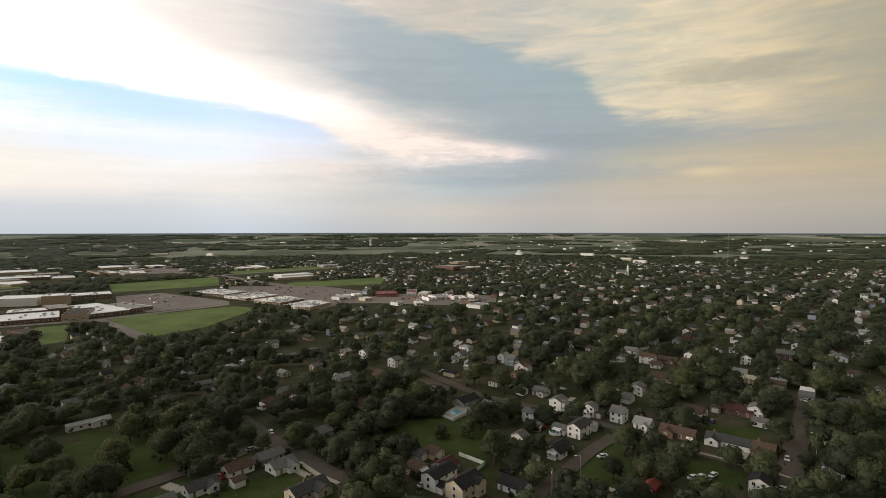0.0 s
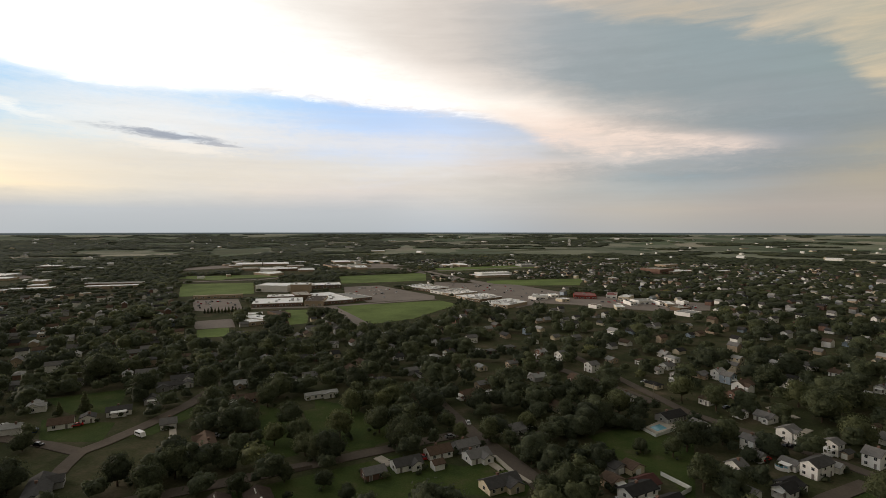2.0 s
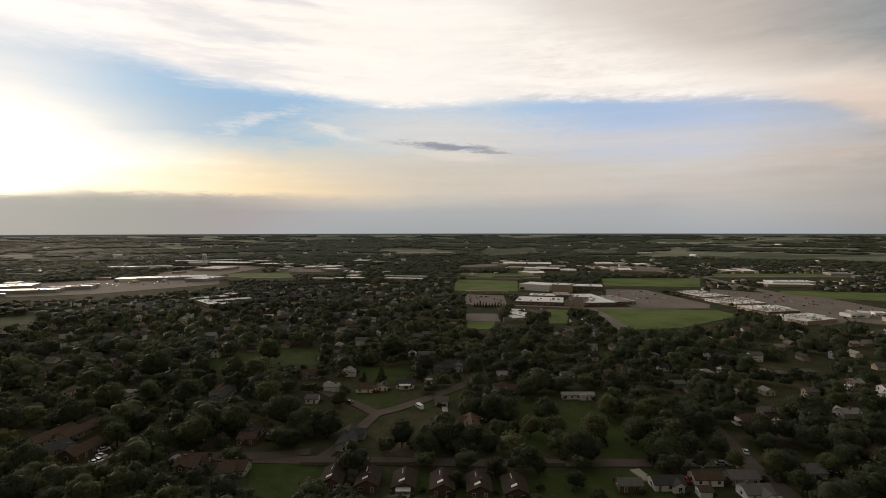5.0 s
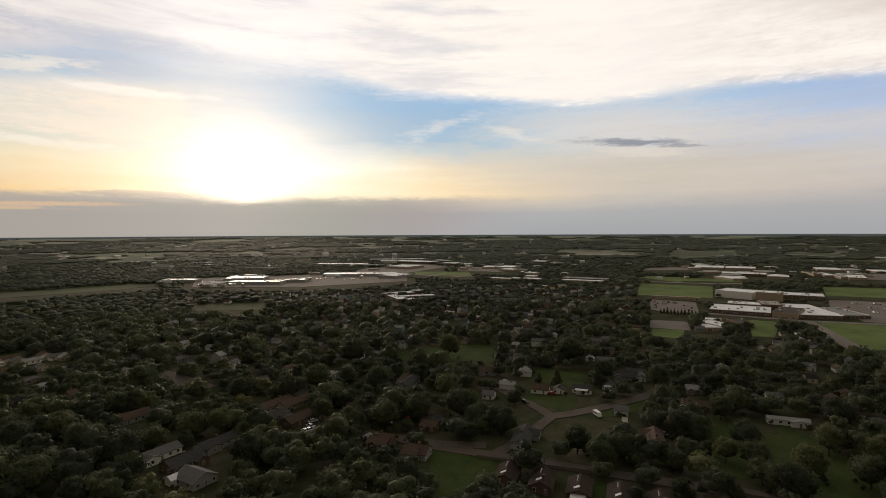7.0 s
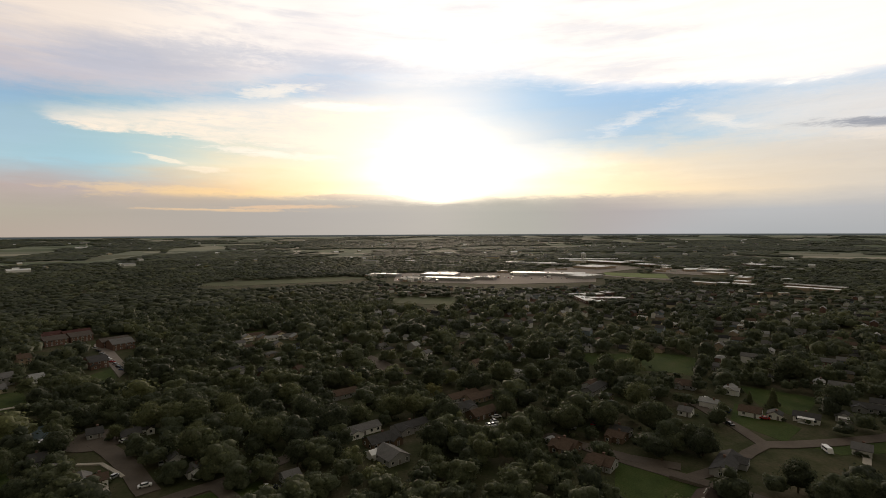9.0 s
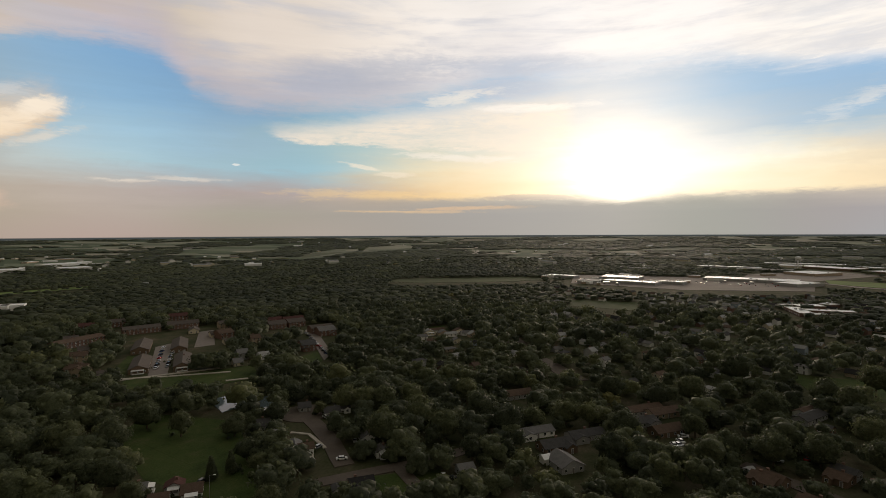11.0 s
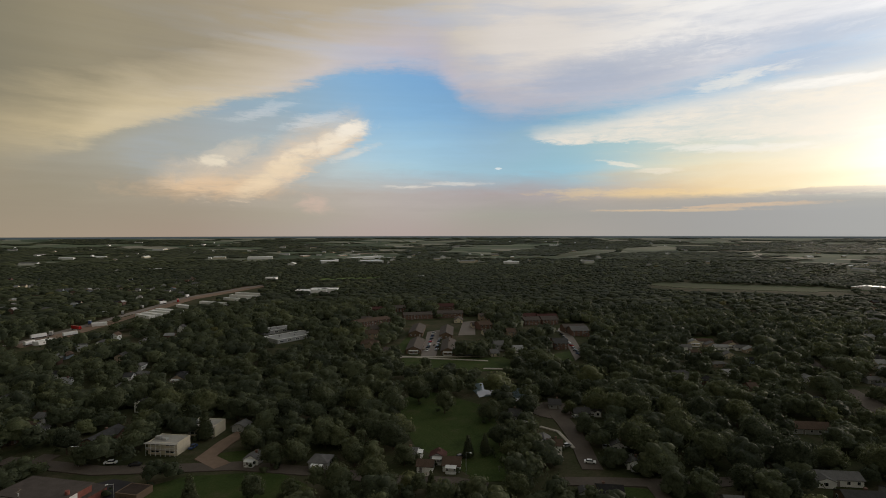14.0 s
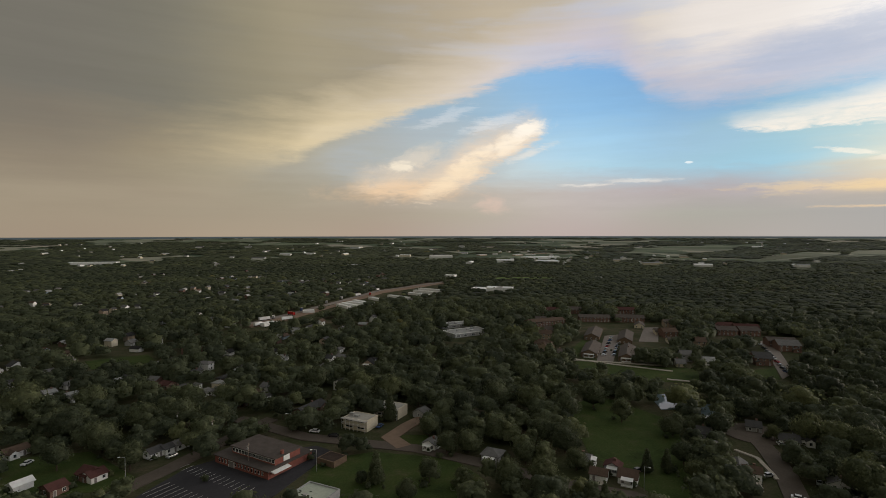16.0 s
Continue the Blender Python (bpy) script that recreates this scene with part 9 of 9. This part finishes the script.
def in_woods(x, y):
    """How likely a tree stands at a point: streets with shade trees, thick woods, open land far out."""
    d, a = np.hypot(x, y), np.degrees(np.arctan2(-x, y)) % 360
    n = 0.6 * smooth_noise(x, y, 45, 1) + 0.4 * smooth_noise(x, y, 16, 2)
    town = 0.61 + 0.9 * (n - 0.45)
    thick = 0.0 * x
    for a0, a1, d0, d1, p in ((128, 176, 215, 470, 0.92), (95, 128, 200, 900, 0.80), (128, 200, 560, 1700, 0.85), (28, 60, 300, 560, 0.82), (60, 96, 880, 1700, 0.75),
                              (176, 200, 260, 420, 0.8), (-46, 28, 300, 1700, 0.55), (60, 96, 200, 880, 0.6)):
        aa = np.where(a > 300, a - 360, a)
        edge = 25 * (n - 0.5)
        thick = np.where((aa > a0 + edge / 8) & (aa < a1 + edge / 8) & (d > d0 + edge) & (d < d1 + edge), np.maximum(thick, p), thick)
    p = np.maximum(town, thick) + 0.16 * (d < 270)
    # gardens with fewer trees in the older streets
    east = (np.where(a > 300, a - 360, a) < 24) & (d > 235) & (d < 720)
    p = np.where(east, p * (0.50 + 0.35 * smooth_noise(x, y, 55, 33)), p)
    return p


def forest(name, label, x, y, h, kinds, cards, size, core, seed, flat=1.0, count=9, calm=0.0):
    """Many trees in one mesh, each with its own turn, girth and tint. calm: how far the leaves face the sky, as in a closed canopy."""
    rng = np.random.default_rng(seed)
    stock = [crown_arrays(k, rng, cards, size, core, count) for k in kinds]
    vs, fs, ts, n = [], [], [], 0
    pick = rng.integers(0, len(stock), len(x))
    tint = np.clip(0.02 + 0.35 * smooth_noise(x, y, 60, 8) + 0.30 * smooth_noise(x, y, 220, 18) + rng.normal(0, 0.18, len(x)), 0, 1)
    tint = np.where(rng.random(len(x)) < 0.008, 0.9, tint)
    zz = ground_height(np.hypot(x, y))
    for k, (bv, bf) in enumerate(stock):
        w = np.where(pick == k)[0]
        if not len(w):
            continue
        c, s = np.cos(w * 2.4), np.sin(w * 2.4)
        g = rng.uniform(0.85, 1.2, len(w)) * flat
        X = (bv[None, :, 0] * c[:, None] - bv[None, :, 1] * s[:, None]) * (h[w] * g)[:, None] + x[w][:, None]
        Y = (bv[None, :, 0] * s[:, None] + bv[None, :, 1] * c[:, None]) * (h[w] * g)[:, None] + y[w][:, None]
        Z = bv[None, :, 2] * h[w][:, None] + zz[w][:, None] - 0.08 * h[w][:, None]
        vs.append(np.stack([X, Y, Z], 2).reshape(-1, 3))
        fs.append((bf[None] + (np.arange(len(w)) * len(bv))[:, None, None] + n).reshape(-1, 3))
        ts.append(np.repeat(tint[w], len(bv)))
        n += len(w) * len(bv)
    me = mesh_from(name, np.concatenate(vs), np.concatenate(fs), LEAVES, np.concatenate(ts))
    if calm:
        nrm = np.empty(len(me.vertices) * 3, dtype=np.float32)
        me.vertex_normals.foreach_get("vector", nrm)
        nrm = nrm.reshape(-1, 3) * (1 - calm) + np.array((0, 0, calm), dtype=np.float32)
        me.normals_split_custom_set_from_vertices(nrm / np.linalg.norm(nrm, axis=1, keepdims=True))
    return tagged(new(name, me), label, "trees", kind="stuff")


NEAR_TREES = []
NEAR_TREES += [(72.9, 208.9, 11.6, "round"), (61.2, 186.7, 9.0, "round"), (-24.5, 181.0, 10.7, "wide"), (-31.6, 176.4, 7.6, "round"), (-17.0, 185.0, 9.8, "round"), (-39.7, 197.9, 7.6, "round"), (-73.1, 210.7, 7.7, "round"), (-82.1, 219.4, 8.4, "round"), (-92.4, 195.4, 13.8, "wide"), (-103.2, 209.0, 12.0, "round"), (-114.8, 174.1, 12.3, "wide"), (-125.6, 173.2, 9.6, "wide"), (-132.7, 220.2, 12.6, "round"), (-119.0, 226.2, 11.9, "round"), (-152.4, 198.8, 11.0, "wide"), (-143.4, 176.6, 10.2, "round"), (-177.9, 214.1, 12.3, "round"), (19.7, 198.7, 14.3, "tall"), (16.7, 233.3, 13.4, "round"), (11.2, 225.6, 8.7, "round")]
NEAR_TREES += [(-17.5, 251.3, 11.8, "wide"), (-11.4, 267.9, 12.6, "wide"), (-33.3, 246.9, 11.8, "round"), (-28.7, 281.7, 16.1, "round"), (-76.3, 247.4, 11.7, "wide"), (-68.6, 282.4, 15.5, "wide"), (-48.9, 232.1, 8.9, "round"), (-61.5, 214.2, 10.3, "round"), (-50.8, 208.4, 9.0, "round"), (79.5, 181.9, 12.1, "wide"), (71.6, 184.6, 8.9, "round"), (85.8, 172.5, 8.3, "round"), (145.2, 186.1, 14.6, "wide"), (145.7, 176.7, 11.9, "round"), (135.7, 192.9, 8.4, "round"), (142.3, 219.7, 11.6, "round"), (201.1, 301.5, 14.2, "wide"), (206.0, 281.2, 15.4, "wide"), (178.1, 219.7, 12.6, "round"), (266.6, 325.9, 17.9, "wide")]
NEAR_TREES += [(177.8, 231.9, 11.1, "round"), (107.0, 255.5, 14.0, "wide"), (84.4, 267.6, 12.6, "wide"), (77.9, 292.3, 16.0, "wide"), (73.2, 313.2, 14.9, "round"), (33.4, 290.9, 13.9, "round"), (18.3, 301.8, 14.4, "round"), (64.5, 339.3, 16.2, "round"), (209.4, 354.8, 19.0, "wide"), (158.8, 301.8, 17.3, "round"), (134.0, 290.5, 13.9, "round"), (166.1, 326.0, 18.6, "round"), (153.9, 246.2, 11.8, "round"), (-1.0, 225.0, 6.5, "round"), (93.7, 313.9, 17.9, "round"), (31.0, 246.1, 9.4, "round"), (160.4, 225.0, 8.7, "round"), (-227.2, 63.3, 13.8, "wide"), (-230.0, 48.4, 11.8, "wide"), (-230.5, 80.0, 13.3, "wide")]
NEAR_TREES += [(-284.8, 75.0, 15.2, "wide"), (-225.3, 100.3, 15.7, "wide"), (-202.2, 110.9, 11.9, "wide"), (-258.0, 106.9, 13.7, "wide"), (-197.7, 92.4, 9.6, "round"), (-300.3, 115.6, 16.2, "round"), (-234.8, 134.6, 8.5, "wide"), (-340.6, 141.1, 18.8, "round"), (-320.7, 111.5, 13.8, "wide"), (-350.7, 74.3, 17.8, "wide"), (-172.0, 128.4, 12.1, "round"), (-157.2, 128.0, 11.0, "wide"), (-158.0, 140.2, 12.1, "round"), (-132.5, 123.1, 6.1, "round"), (-128.1, 138.5, 8.2, "round"), (-143.4, 151.4, 9.0, "round"), (-119.0, 151.9, 7.5, "round"), (-103.5, 153.6, 6.6, "wide"), (-91.7, 149.9, 5.6, "wide"), (-135.5, 182.3, 10.8, "wide")]
NEAR_TREES += [(-119.5, 172.6, 9.9, "wide"), (-150.8, 254.8, 13.8, "wide"), (-122.2, 193.4, 13.1, "round"), (-109.2, 205.0, 12.5, "wide"), (-93.5, 195.3, 12.4, "wide"), (-118.5, 233.4, 13.4, "round"), (-199.6, 200.7, 13.3, "wide"), (-170.4, 179.3, 11.9, "round"), (-189.9, 183.1, 10.1, "round"), (-257.0, 175.4, 11.3, "conifer"), (-264.8, 168.2, 7.1, "conifer"), (-299.6, 213.2, 16.8, "wide"), (-248.5, 201.3, 15.0, "round"), (-225.0, 221.1, 15.0, "round"), (-182.5, 228.3, 13.8, "wide"), (-204.1, 238.7, 15.0, "round"), (76.0, -314.6, 18.0, "wide"), (50.2, -270.2, 14.2, "wide"), (35.2, -249.8, 13.5, "wide"), (23.1, -225.5, 11.4, "round")]
NEAR_TREES += [(22.4, -271.1, 13.2, "wide"), (6.1, -263.8, 15.0, "wide"), (48.3, -237.6, 11.4, "round"), (47.3, -308.6, 14.4, "wide"), (-9.1, -255.2, 13.7, "round"), (-14.7, -287.6, 12.8, "wide"), (-38.3, -256.8, 12.1, "round"), (-40.4, -238.7, 9.1, "round"), (1.1, -295.3, 12.8, "wide"), (-58.0, -174.3, 13.2, "conifer"), (-53.3, -176.5, 5.1, "round"), (-75.8, -166.7, 9.1, "round"), (-63.8, -158.9, 7.0, "wide"), (-92.3, -186.2, 10.2, "round"), (-100.9, -182.7, 10.1, "wide"), (-84.8, -157.3, 8.0, "round"), (-117.6, -187.6, 10.6, "wide"), (-115.6, -163.5, 9.6, "wide"), (-99.8, -151.3, 10.2, "wide"), (-110.7, -145.9, 10.2, "wide")]
NEAR_TREES += [(-136.7, -165.6, 11.8, "wide"), (-135.2, -179.0, 10.6, "wide"), (-129.8, -150.4, 9.5, "round"), (-122.6, -127.6, 8.2, "conifer"), (-152.8, -137.6, 10.1, "conifer"), (-159.4, -134.3, 10.1, "conifer"), (-183.2, -181.4, 11.9, "round"), (-185.8, -203.8, 12.7, "wide"), (-162.4, -197.5, 13.9, "wide"), (-152.4, -211.5, 14.4, "wide"), (-141.7, -226.4, 14.8, "wide"), (-117.9, -219.4, 13.9, "wide"), (-190.8, -158.5, 10.9, "wide"), (-170.9, -136.2, 9.6, "wide"), (-162.2, -124.2, 9.0, "round"), (-208.7, -149.6, 10.9, "wide"), (-237.9, -159.2, 11.9, "wide"), (-252.5, -151.9, 11.9, "wide"), (-238.3, -128.3, 12.4, "wide"), (-236.6, -116.4, 13.4, "wide")]
NEAR_TREES += [(-253.5, -114.4, 13.8, "wide"), (-219.7, -96.6, 10.4, "wide"), (-206.5, -102.7, 10.8, "round"), (-226.5, -135.7, 7.6, "round"), (-207.9, -111.3, 7.6, "round"), (-63.5, -296.9, 14.1, "wide"), (-70.0, -260.0, 10.6, "wide"), (-83.8, -275.3, 13.6, "wide"), (-96.1, -263.6, 13.4, "wide"), (-104.2, -243.3, 12.9, "round"), (-93.5, -205.6, 10.0, "round"), (-84.7, -232.3, 14.7, "conifer"), (-138.9, -102.9, 10.2, "round"), (-200.6, -89.0, 15.6, "wide"), (-225.9, -83.4, 15.1, "wide"), (-213.7, -66.0, 13.9, "wide"), (-241.9, -56.6, 15.0, "wide"), (-197.3, -49.6, 11.4, "round"), (-228.5, -41.4, 13.9, "wide"), (-239.9, -31.9, 10.7, "wide")]
NEAR_TREES += [(-239.6, 9.4, 12.8, "wide"), (-209.9, 3.1, 12.9, "wide"), (-213.5, 10.7, 10.0, "wide"), (-255.9, 7.7, 10.5, "round"), (-250.2, 38.6, 11.4, "round"), (-248.0, -6.5, 12.6, "round"), (-260.5, -84.3, 12.8, "wide"), (-268.0, -71.8, 12.7, "wide"), (-249.3, -17.3, 12.4, "wide"), (-294.1, 3.3, 13.9, "wide"), (-290.1, 25.5, 13.1, "wide"), (-301.2, 43.2, 15.0, "wide"), (-253.0, -96.9, 12.8, "wide"), (-237.6, -105.9, 15.0, "round")]
SCHOOL_ROW = [(-441.4 + k * 2.69, 431.1 + k * 2.16) for k in range(12)]      # dark evergreens along the school lot
NEAR_TREES += [(x, y, 5.5 + (k * 37 % 5) * 0.4, "conifer") for k, (x, y) in enumerate(SCHOOL_ROW)]
for k_, (x_, y_, h_, kind_) in enumerate(NEAR_TREES):
    tree(x_, y_, h_, kind_, k_ * 67.0, k_)
    KEEP_OFF.append((x_, y_, h_ * 0.34))

# ---------------------------------------------------------------- houses further out, along streets that keep to the town's grid
GRID = 49.5
ux, uy = math.cos(radians(GRID)), math.sin(radians(GRID))


def residential(x, y):
    d, a = np.hypot(x, y), np.degrees(np.arctan2(-x, y)) % 360
    a = np.where(a > 300, a - 360, a)
    ok = (a < 48) & (d > 300) & (d < np.where(a < 24, 1500, 560))
    ok |= (a >= 48) & (a < 96) & (d > 300) & (d < 880)
    ok |= (a >= 96) & (a < 128) & (d > 300) & (d < 520) & (smooth_noise(x, y, 120, 21) > 0.55)
    ok |= (a >= 160) & (d > 300) & (d < 1300) & (smooth_noise(x, y, 70, 22) > 0.62)
    return ok


def outer_houses():
    rng = np.random.default_rng(31)
    us, vs = np.meshgrid(np.arange(-1500, 1500, 17.0), np.arange(-1500, 1500, 38.0))
    us, vs = us.ravel() + rng.uniform(-6, 6, us.size), vs.ravel() + rng.uniform(-9, 9, vs.size)
    x, y = us * ux - vs * uy, us * uy + vs * ux
    ok = residential(x, y) & (rng.random(len(x)) < 0.80)
    x, y = x[ok], y[ok]
    ok = free(x, y, 5.0)
    x, y = x[ok], y[ok]
    order = np.argsort(np.hypot(x, y))
    rows = {"wall": Geo(), "roof": Geo()}
    for n, i in enumerate(order):
        t = GRID + int(rng.integers(0, 4)) * 90
        px, py = float(x[i]), float(y[i])
        L, D = float(rng.uniform(5.5, 9.5)), float(rng.uniform(4.8, 6.4))
        if n < 150:
            house(round(px, 1), round(py, 1), t, round(L, 1), round(D, 1), (1, 1, 2, 1.5)[int(rng.integers(0, 4))],
                  ("white", "white", "grey", "cream", "white", "brick", "tan", "white")[int(rng.integers(0, 8))],
                  ("dkgrey", "grey", "brown", "black", "grey", "ltgrey")[int(rng.integers(0, 6))], "lch"[int(rng.integers(0, 3))], gap=0.045)
            continue
        KEEP_OFF.append((px, py, 7.0))
        near_ = math.hypot(px, py) < 620
        if rng.random() < (0.8 if near_ else 0.3):
            opening(px, py, 3.2 if near_ else 2.0, math.hypot(px, py) * 0.06)
        h, rise, mtx = (2.5, 2.5, 4.6)[int(rng.integers(0, 3))], float(rng.uniform(1.4, 2.2)), pose(px, py, 0, 0, 0, t)
        for key, g in (("wall", gable_walls(L, D, h, rise, True)), ("roof", gable_roof(L, D, h, rise, True))):
            k = len(rows[key].v)
            rows[key].v += [tuple(mtx @ Vector(p)) for p in g.v]
            rows[key].f += [tuple(q + k for q in f) for f in g.f]
            slot = int(rng.choice(6, p=(0.38, 0.16, 0.16, 0.12, 0.10, 0.08))) if key == "wall" else int(rng.integers(0, 6))
            rows[key].s += [slot] * len(g.f)
    far = tagged(new("far_houses"), "small white and grey houses far off among trees", "houses", kind="stuff")
    part("walls", rows["wall"].mesh("walls", WALLS["white"], WALLS["cream"], WALLS["grey"], WALLS["tan"], WALLS["brick"], WALLS["blue"]), far)
    part("roofs", rows["roof"].mesh("roofs", ROOFS["dkgrey"], ROOFS["grey"], ROOFS["brown"], ROOFS["ltgrey"], ROOFS["black"], ROOFS["grey"]), far)


outer_houses()


def yard_things():
    """Small sheds and cars beside the nearer houses."""
    rng = random.Random(63)
    homes = [o for o in scene.objects if o.parent is None and o.name.split(".")[0] == "house" and 150 < o.location.xy.length < 330]
    rng.shuffle(homes)
    for k, o in enumerate(homes[:64]):
        turn = round(math.degrees(o.rotation_euler.z))
        side = o.matrix_basis @ Vector((rng.choice((-1, 1)) * rng.uniform(8.0, 9.5), rng.uniform(-5, 8), 0))
        spot = (np.array([side.x]), np.array([side.y]))
        if not free(*spot, 1.0)[0]:
            continue
        if k % 2:
            car(round(side.x, 1), round(side.y, 1), turn + 90, rng.choice(("white", "silver", "black", "red", "blue", "white")), z=0.02)
        else:
            house(round(side.x, 1), round(side.y, 1), turn, round(rng.uniform(2.4, 4.2), 1), round(rng.uniform(2.6, 4.6), 1), 1, rng.choice(("white", "grey", "tan", "white")), rng.choice(("grey", "dkgrey", "ltgrey", "brown")), "c", kind="shed")


yard_things()


def far_farms():
    """White farmhouses and barns scattered over the far fields."""
    rng = np.random.default_rng(88)
    rows = {"wall": Geo(), "roof": Geo()}
    far_, round_ = rng.uniform(1500, 4300, 420), np.radians(rng.uniform(-44, 198, 420))
    clear_ = free(-far_ * np.sin(round_), far_ * np.cos(round_), 3.0)
    for d, a in zip(far_[clear_].tolist(), round_[clear_].tolist()):
        x, y = -d * math.sin(a), d * math.cos(a)
        big = rng.random() < 0.3
        L, D, h = (float(rng.uniform(22, 55)), float(rng.uniform(12, 18)), 5.0) if big else (float(rng.uniform(9, 16)), float(rng.uniform(8, 11)), 4.5)
        mtx = pose(x, y, float(ground_height(np.array(d))), 0, 0, GRID + 90 * int(rng.integers(0, 4)))
        KEEP_OFF.append((x, y, L * 0.6 + 5))
        opening(x, y, L * 0.5, min(160.0, d * 0.055))
        for key, g in (("wall", gable_walls(L, D, h, 2.6, True)), ("roof", gable_roof(L, D, h, 2.6, True))):
            k = len(rows[key].v)
            rows[key].v += [tuple(mtx @ Vector(p)) for p in g.v]
            rows[key].f += [tuple(q + k for q in f) for f in g.f]
            rows[key].s += [int(rng.integers(0, 3))] * len(g.f)
    far = tagged(new("far_farms"), "white farmhouses and barns scattered over far fields", "farm buildings", kind="stuff")
    part("walls", rows["wall"].mesh("walls", WALLS["white"], WALLS["white"], WALLS["cream"]), far)
    part("roofs", rows["roof"].mesh("roofs", ROOFS["white"], ROOFS["ltgrey"], ROOFS["grey"]), far)


far_farms()

# ---------------------------------------------------------------- planting
rng_ = np.random.default_rng(77)
X, Y = scatter(rng_, 112, 640, 7.9)
keep = rng_.random(len(X)) < in_woods(X, Y)
X, Y = X[keep], Y[keep]
keep = free(X, Y, 1.5)
X, Y = X[keep], Y[keep]
H = rng_.uniform(6.0, 13.8, len(X)) * (0.85 + 0.3 * smooth_noise(X, Y, 90, 4))
near_ = np.argsort(np.hypot(X, Y))
first = near_[:max(0, 300 - len(NEAR_TREES))]
for k_ in first:
    kind_ = ("round", "wide", "round", "tall", "round", "wide", "conifer")[int(rng_.integers(0, 7)) if rng_.random() < 0.5 else 0]
    tree(round(float(X[k_]), 1), round(float(Y[k_]), 1), round(float(H[k_]), 1), kind_, float(rng_.uniform(0, 360)), int(rng_.integers(0, 3)))
rest = np.ones(len(X), bool)
rest[first] = False
X, Y, H = X[rest], Y[rest], H[rest]
D_ = np.hypot(X, Y)
forest("shade_trees", "green shade trees among the houses and streets", X[D_ < 400], Y[D_ < 400], H[D_ < 400], ("round", "wide", "round", "tall", "round"), 110, 0.050, 0, 3, 1.12, count=7, calm=0.25)
forest("mid_trees", "green trees among streets and lots", X[D_ >= 400], Y[D_ >= 400], H[D_ >= 400], ("round", "wide", "round", "wide"), 40, 0.075, 0, 4, 1.12, count=5, calm=0.4)

# shrubs and hedges round the nearer houses
near_spots = np.array([(c[0], c[1], c[2]) for c in KEEP_OFF if math.hypot(c[0], c[1]) < 420])
pick_ = rng_.integers(0, len(near_spots), 1000)
ang_, out_ = rng_.uniform(0, math.tau, 1000), rng_.uniform(0.75, 1.35, 1000)
SX, SY = near_spots[pick_, 0] + np.cos(ang_) * near_spots[pick_, 2] * out_, near_spots[pick_, 1] + np.sin(ang_) * near_spots[pick_, 2] * out_
forest("shrubs", "low garden shrubs and hedges round the houses", SX, SY, rng_.uniform(1.4, 3.6, 1000), ("round", "wide"), 16, 0.16, 0, 9, 1.1, count=2)

for name_, label_, r0_, r1_, gap_, girth_, n_ in (("far_trees", "far trees between houses, lots and fields", 640, 1000, 8.6, 1.50, 3),
                                                 ("outlying_trees", "trees at the far rim of the town", 1000, 1350, 9.6, 1.8, 1),
                                                 ("rim_trees", "trees where the town ends and fields begin", 1350, 1850, 12.0, 2.5, 0)):
    X, Y = scatter(rng_, r0_, r1_, gap_)
    keep = (rng_.random(len(X)) < in_woods(X, Y) * 1.1) & free(X, Y, 1.5)
    X, Y = X[keep], Y[keep]
    forest(name_, label_, X, Y, rng_.uniform(4.6, 8.6, len(X)) * (0.8 + 0.5 * smooth_noise(X, Y, 130, 41)), ("wide", "round", "wide", "round"), 0, 0.1, 0, 6, girth_, count=n_, calm=0.62)

X, Y = scatter(rng_, 1850, 4850, 25)
D_ = np.hypot(X, Y)
wood = 0.42 * smooth_noise(X, Y, 420, 12) + 0.38 * smooth_noise(X, Y, 150, 13) + 0.20 * smooth_noise(X, Y, 60, 14)
A_ = np.degrees(np.arctan2(-X, Y)) % 360
open_ = np.where((A_ > 314) | (A_ < 28), 0.50, np.where(A_ < 130, 0.42, 0.43)) + 0.10 * np.clip((D_ - 2600) / 2200, 0, 1)
keep = (wood > open_) & free(X, Y, 4.0)
X, Y = X[keep], Y[keep]
forest("distant_woods", "distant dark woods towards the horizon", X, Y, rng_.uniform(6.5, 9.5, len(X)), ("wide", "wide"), 0, 0.1, 0, 7, 5.6, count=0, calm=0.7)


# ---------------------------------------------------------------- cars on the far lots
def lot_cars(areas, many, seed):
    """Rows of parked cars, too far off to tell apart, on the given lots."""
    rng, g = np.random.default_rng(seed), Geo()
    for pts in areas:
        a, b, c, d = (np.array(p) for p in pts)
        for _ in range(many):
            u, v = rng.random(), round(rng.random() * 3) / 3 * 0.8 + 0.1
            q = (a * (1 - u) + b * u) * (1 - v) + (d * (1 - u) + c * u) * v
            ang, s = math.atan2(*(c - b)[::-1]), int(rng.integers(0, 4))
            mtx = pose(q[0], q[1], 0.3, 0, 0, math.degrees(ang) + float(rng.normal(0, 3)))
            k = len(g.v)
            o = [(-2.2, -0.9), (2.2, -0.9), (2.2, 0.9), (-2.2, 0.9)]
            g.solid([mtx @ Vector((*w, 0.1)) for w in o], [mtx @ Vector((*w, 0.85)) for w in o], s)
            g.solid([mtx @ Vector((w[0] * 0.6 - 0.2, w[1] * 0.9, 0.852)) for w in o], [mtx @ Vector((w[0] * 0.42 - 0.2, w[1] * 0.75, 1.4)) for w in o], 4)
    tagged(new("far_parked_cars", g.mesh("far_parked_cars", CARPAINT["white"], CARPAINT["silver"], CARPAINT["black"], CARPAINT["red"], GLASS)), "many small cars parked on the far lots", "cars", kind="stuff")


lot_cars(FAR_LOTS, 26, 51)
